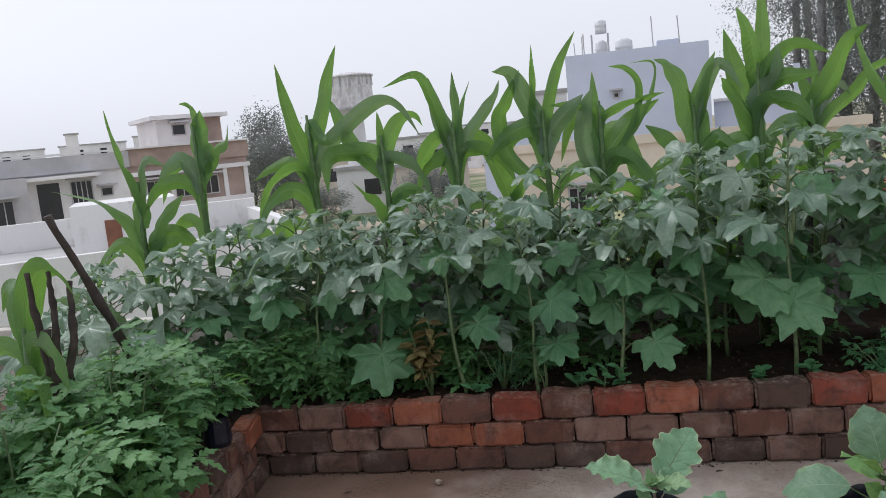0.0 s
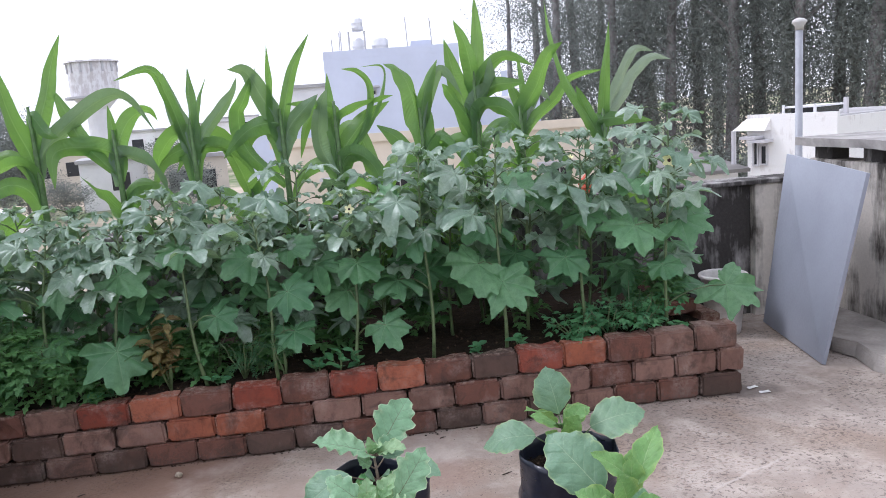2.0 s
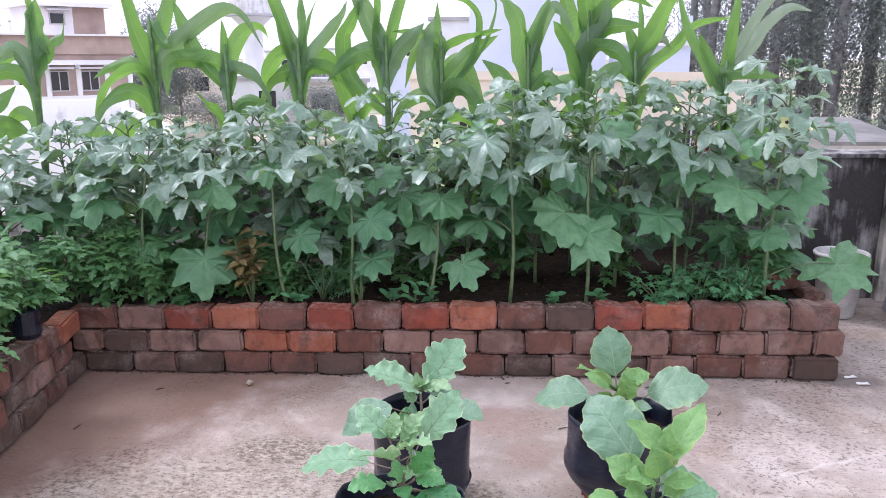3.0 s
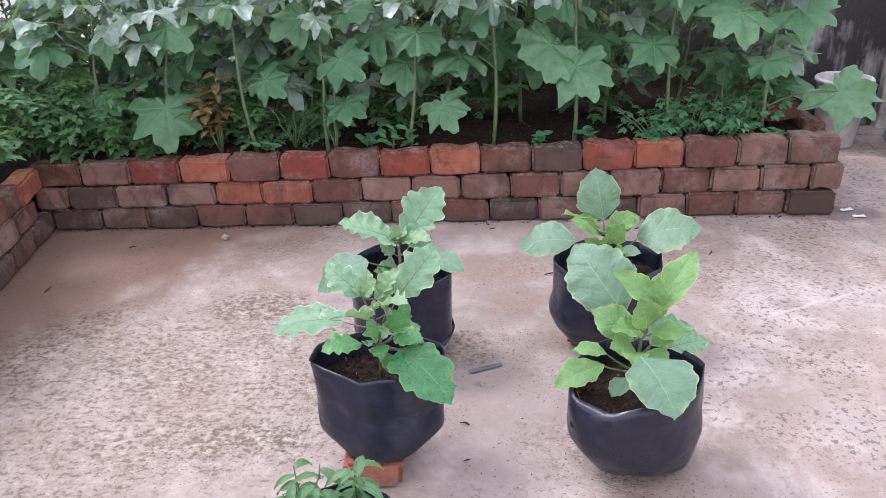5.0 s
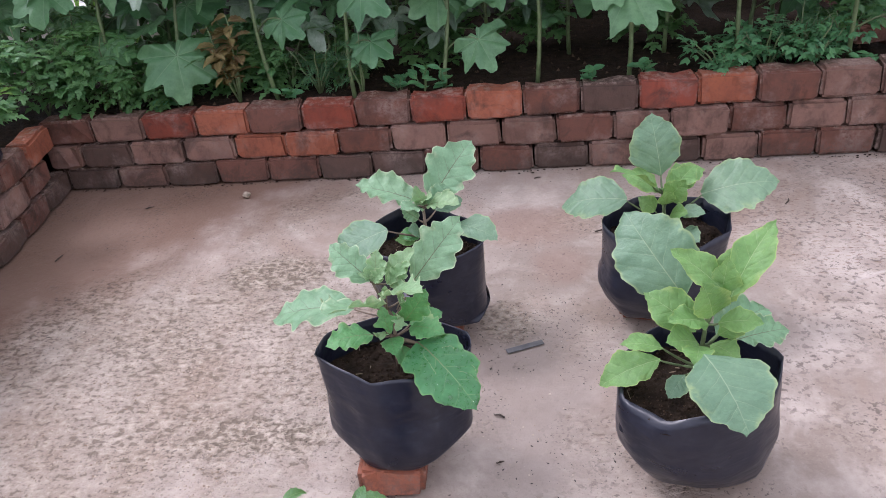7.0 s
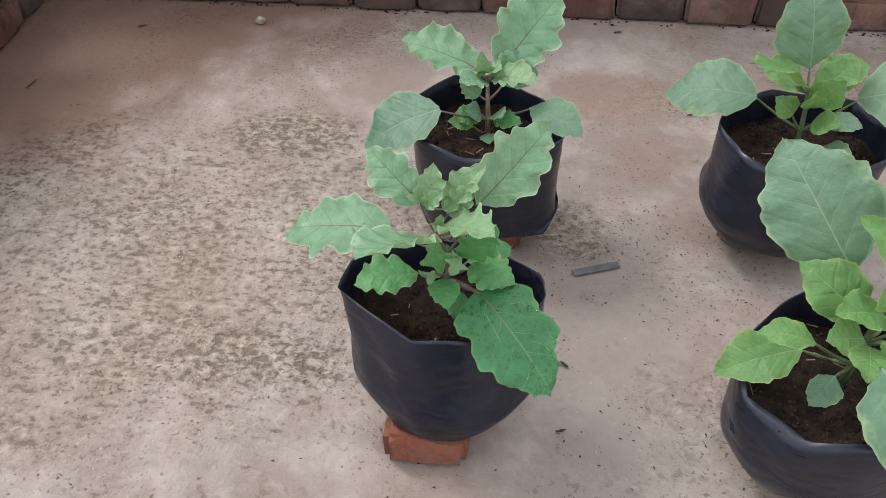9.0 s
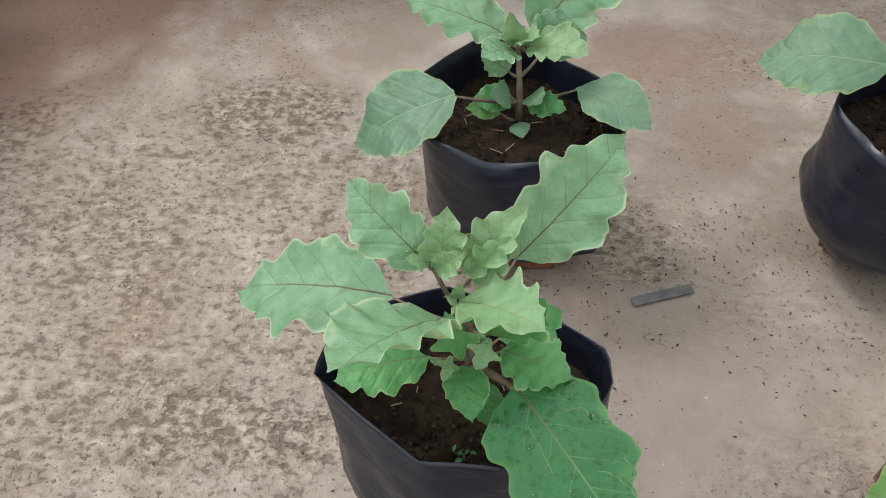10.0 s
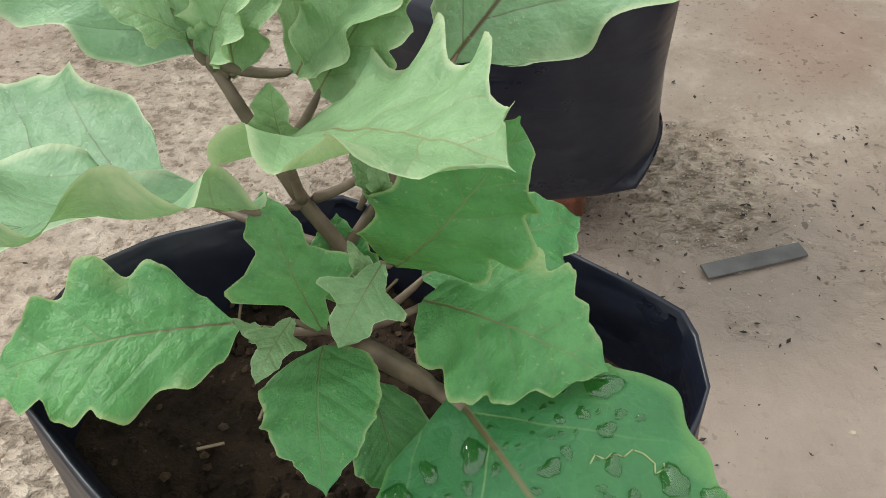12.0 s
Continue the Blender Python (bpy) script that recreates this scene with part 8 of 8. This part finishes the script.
eggplant((2.41, -1.665, 0.235), [(2.41, -1.665, 0.23), (2.412, -1.665, 0.29), (2.415, -1.66, 0.34), (2.42, -1.655, 0.40), (2.43, -1.65, 0.45)], [
    (EGG_ROUND[0], 3, (2.385, -1.59, 0.425), (2.272, -1.432, 0.555), (-0.3, -0.8, 0.6), 0.98),
    (EGG_LIME_MESH[0], 4, (2.458, -1.675, 0.478), (2.552, -1.59, 0.61), (-0.6, -0.65, 0.35), 0.72),
    (EGG_LIME_MESH[1], 1, (2.330, -1.660, 0.310), (2.198, -1.690, 0.270), (0, -0.3, 1), 1.0),
    (EGG_LIME_MESH[0], 1, (2.325, -1.70, 0.372), (2.237, -1.694, 0.385), (0, -0.2, 1), 0.9),
    (EGG_ROUND[1], 2, (2.392, -1.765, 0.405), (2.448, -1.930, 0.352), (0.15, -0.45, 0.9), 1.38),
    (EGG_MESH[1], 2, (2.490, -1.66, 0.36), (2.595, -1.645, 0.378), (0, -0.4, 1), 1.1),
    (EGG_LIME_MESH[1], 4, (2.455, -1.665, 0.475), (2.345, -1.635, 0.572), (0.45, -0.8, 0.5), 0.72),
    (EGG_LIME_MESH[0], 3, (2.40, -1.66, 0.385), (2.300, -1.60, 0.448), (0.1, -0.75, 0.7), 1.1),
    (EGG_LIME_MESH[1], 2, (2.40, -1.70, 0.375), (2.375, -1.78, 0.395), (0, 0.1, 1), 1.1),
    (EGG_LIME_MESH[0], 2, (2.445, -1.665, 0.375), (2.50, -1.67, 0.43), (-0.2, -0.9, 0.4), 1.0),
    (EGG_LIME_MESH[0], 4, (2.455, -1.64, 0.46), (2.495, -1.585, 0.555), (-0.3, -0.9, 0.3), 1.0),
    (EGG_MESH[1], 2, (2.45, -1.63, 0.35), (2.58, -1.55, 0.37), (0, -0.4, 1), 1.1),
    (EGG_ROUND[1], 1, (2.375, -1.70, 0.30), (2.335, -1.745, 0.275), (0, -0.3, 1), 1.1),
    (EGG_LIME_MESH[0], 3, (2.43, -1.66, 0.42), (2.40, -1.69, 0.52), (0.2, -1, 0.2), 1.2),
    (EGG_LIME_MESH[1], 3, (2.42, -1.67, 0.41), (2.335, -1.70, 0.445), (0.1, -0.2, 1), 1.1),
    (EGG_LIME_MESH[0], 2, (2.40, -1.68, 0.37), (2.33, -1.72, 0.405), (0.1, -0.5, 0.9), 1.3),
    (EGG_LIME_MESH[1], 3, (2.44, -1.67, 0.41), (2.52, -1.70, 0.435), (0.1, -0.4, 0.9), 1.1),
    (EGG_LIME_MESH[0], 4, (2.44, -1.65, 0.44), (2.45, -1.66, 0.56), (-0.2, -1, 0.2), 0.9),
    (EGG_LIME_MESH[1], 2, (2.43, -1.675, 0.36), (2.47, -1.74, 0.37), (0, -0.4, 1), 1.3),
], "young eggplant with broad lime-green leaves", 2, STEM)
eggplant((1.765, -1.05, 0.255), [(1.765, -1.05, 0.25), (1.765, -1.045, 0.29), (1.762, -1.03, 0.33), (1.758, -1.0, 0.365)], [
    (EGG_MESH[1], 3, (1.735, -0.955, 0.36), (1.550, -0.930, 0.418), (0.1, -0.3, 1), 0.95),
    (EGG_MESH[2], 3, (1.785, -0.995, 0.385), (1.902, -0.90, 0.525), (-0.15, -0.85, 0.5), 1.1),
    (EGG_ROUND[0], 1, (1.668, -1.125, 0.362), (1.500, -1.165, 0.285), (0.0, -0.35, 1), 1.02),
    (EGG_ROUND[1], 1, (1.855, -1.06, 0.335), (1.975, -1.135, 0.33), (0.1, -0.4, 1), 0.95),
    (EGG_PALE_MESH[1], 3, (1.775, -1.01, 0.375), (1.865, -1.06, 0.405), (0.0, -0.3, 1), 1.15),
    (EGG_ROUND[0], 1, (1.75, -1.055, 0.31), (1.725, -1.10, 0.345), (0, -0.7, 0.7), 1.0),
    (EGG_ROUND[1], 1, (1.78, -1.055, 0.31), (1.80, -1.105, 0.34), (0, -0.6, 0.8), 1.0),
    (EGG_ROUND[1], 2, (1.79, -0.99, 0.345), (1.87, -0.94, 0.36), (0, -0.6, 0.8), 1.0),
    (EGG_MESH[1], 2, (1.745, -1.03, 0.34), (1.70, -1.045, 0.385), (0, -0.9, 0.5), 1.0),
    (EGG_ROUND[0], 0, (1.765, -1.075, 0.27), (1.775, -1.115, 0.275), (0, -0.5, 0.8), 1.1),
    (EGG_MESH[0], 3, (1.755, -1.01, 0.365), (1.705, -1.075, 0.405), (-0.1, -0.4, 1), 1.1),
    (EGG_MESH[2], 3, (1.775, -1.005, 0.365), (1.845, -0.985, 0.425), (0.1, -0.7, 0.7), 1.1),
    (EGG_PALE_MESH[1], 3, (1.758, -1.0, 0.37), (1.745, -1.02, 0.44), (0.0, -1, 0.3), 0.9),
    (EGG_LOW[0], 1, (1.775, -1.055, 0.30), (1.84, -1.09, 0.315), (0.1, -0.5, 0.9), 1.0),
    (EGG_LOW[2], 1, (1.75, -1.05, 0.30), (1.69, -1.075, 0.315), (-0.1, -0.5, 0.9), 1.0),
    (EGG_LIME_MESH[0], 0, (1.735, -1.07, 0.285), (1.68, -1.09, 0.31), (-0.1, -0.6, 0.8), 0.9),
    (EGG_PALE_MESH[0], 3, (1.762, -0.995, 0.375), (1.79, -1.04, 0.42), (0.0, -0.5, 0.9), 1.0),
], "young eggplant with pale wavy top leaves", 3)
eggplant((2.45, -1.02, 0.245), [(2.45, -1.02, 0.24), (2.448, -1.015, 0.29), (2.445, -1.01, 0.335), (2.44, -1.0, 0.38)], [
    (EGG_ROUND[0], 1, (2.345, -0.985, 0.352), (2.160, -0.915, 0.312), (0.1, -0.45, 0.9), 1.0),
    (EGG_ROUND[1], 3, (2.44, -0.97, 0.415), (2.41, -0.92, 0.585), (0, -0.9, 0.35), 1.15),
    (EGG_ROUND[0], 1, (2.552, -0.985, 0.36), (2.750, -1.01, 0.41), (-0.1, -0.5, 0.85), 1.1),
    (EGG_LIME_MESH[0], 3, (2.405, -1.06, 0.425), (2.285, -1.105, 0.510), (0.5, 0.35, 0.7), 1.1),
    (EGG_LIME_MESH[1], 2, (2.46, -1.0, 0.375), (2.53, -0.97, 0.445), (-0.3, -0.8, 0.5), 1.1),
    (EGG_LIME_MESH[0], 1, (2.42, -1.02, 0.33), (2.37, -1.04, 0.385), (0.1, -0.9, 0.4), 1.1),
    (EGG_ROUND[1], 1, (2.48, -1.04, 0.33), (2.545, -1.075, 0.35), (0, -0.5, 0.9), 0.9),
    (EGG_ROUND[1], 0, (2.47, -1.07, 0.28), (2.52, -1.14, 0.30), (0, -0.5, 0.9), 1.2),
    (EGG_LIME_MESH[1], 2, (2.445, -1.02, 0.35), (2.44, -1.06, 0.415), (0, -1, 0.3), 1.0),
    (EGG_ROUND[0], 0, (2.44, -1.06, 0.26), (2.415, -1.095, 0.275), (0, -0.5, 0.8), 1.1),
    (EGG_LIME_MESH[0], 2, (2.45, -1.01, 0.36), (2.49, -1.05, 0.435), (0, -0.8, 0.5), 1.2),
    (EGG_LIME_MESH[1], 3, (2.45, -0.99, 0.39), (2.56, -0.95, 0.43), (-0.2, -0.4, 0.9), 1.1),
    (EGG_LIME_MESH[0], 3, (2.43, -1.0, 0.38), (2.33, -0.98, 0.435), (0.2, -0.4, 0.9), 1.1),
    (EGG_LIME_MESH[1], 1, (2.46, -1.03, 0.32), (2.49, -1.09, 0.36), (0, -0.7, 0.7), 1.2),
], "young eggplant with broad blue-green leaves", 4, STEM)

# chilli seedlings in the nearest bag
for i, (x, y, h, n) in enumerate(((1.595, -2.145, 0.14, 3), (1.64, -2.12, 0.16, 4), (1.735, -2.115, 0.165, 4), (1.69, -2.20, 0.13, 4), (1.62, -2.24, 0.12, 4))):
    bushy("chilli_seedling", (x, y, 0.235), (0.055, 0.05), h, n, 6, CHILLI_LEAVES, 0.066, "drooping young chilli seedling in a grow bag", "chilli seedling", "chilli seedlings", 400 + i, tilt=(-1.1, 0.1), stem_r=0.0028)
# clover sprout
bushy("clover_sprout", (1.743, -1.675, 0.254), (0.006, 0.006), 0.010, 3, 2, SEED_LEAVES, 0.009, "tiny clover sprout on the bag's soil", "sprout", "", 420, stem_r=0.0006)
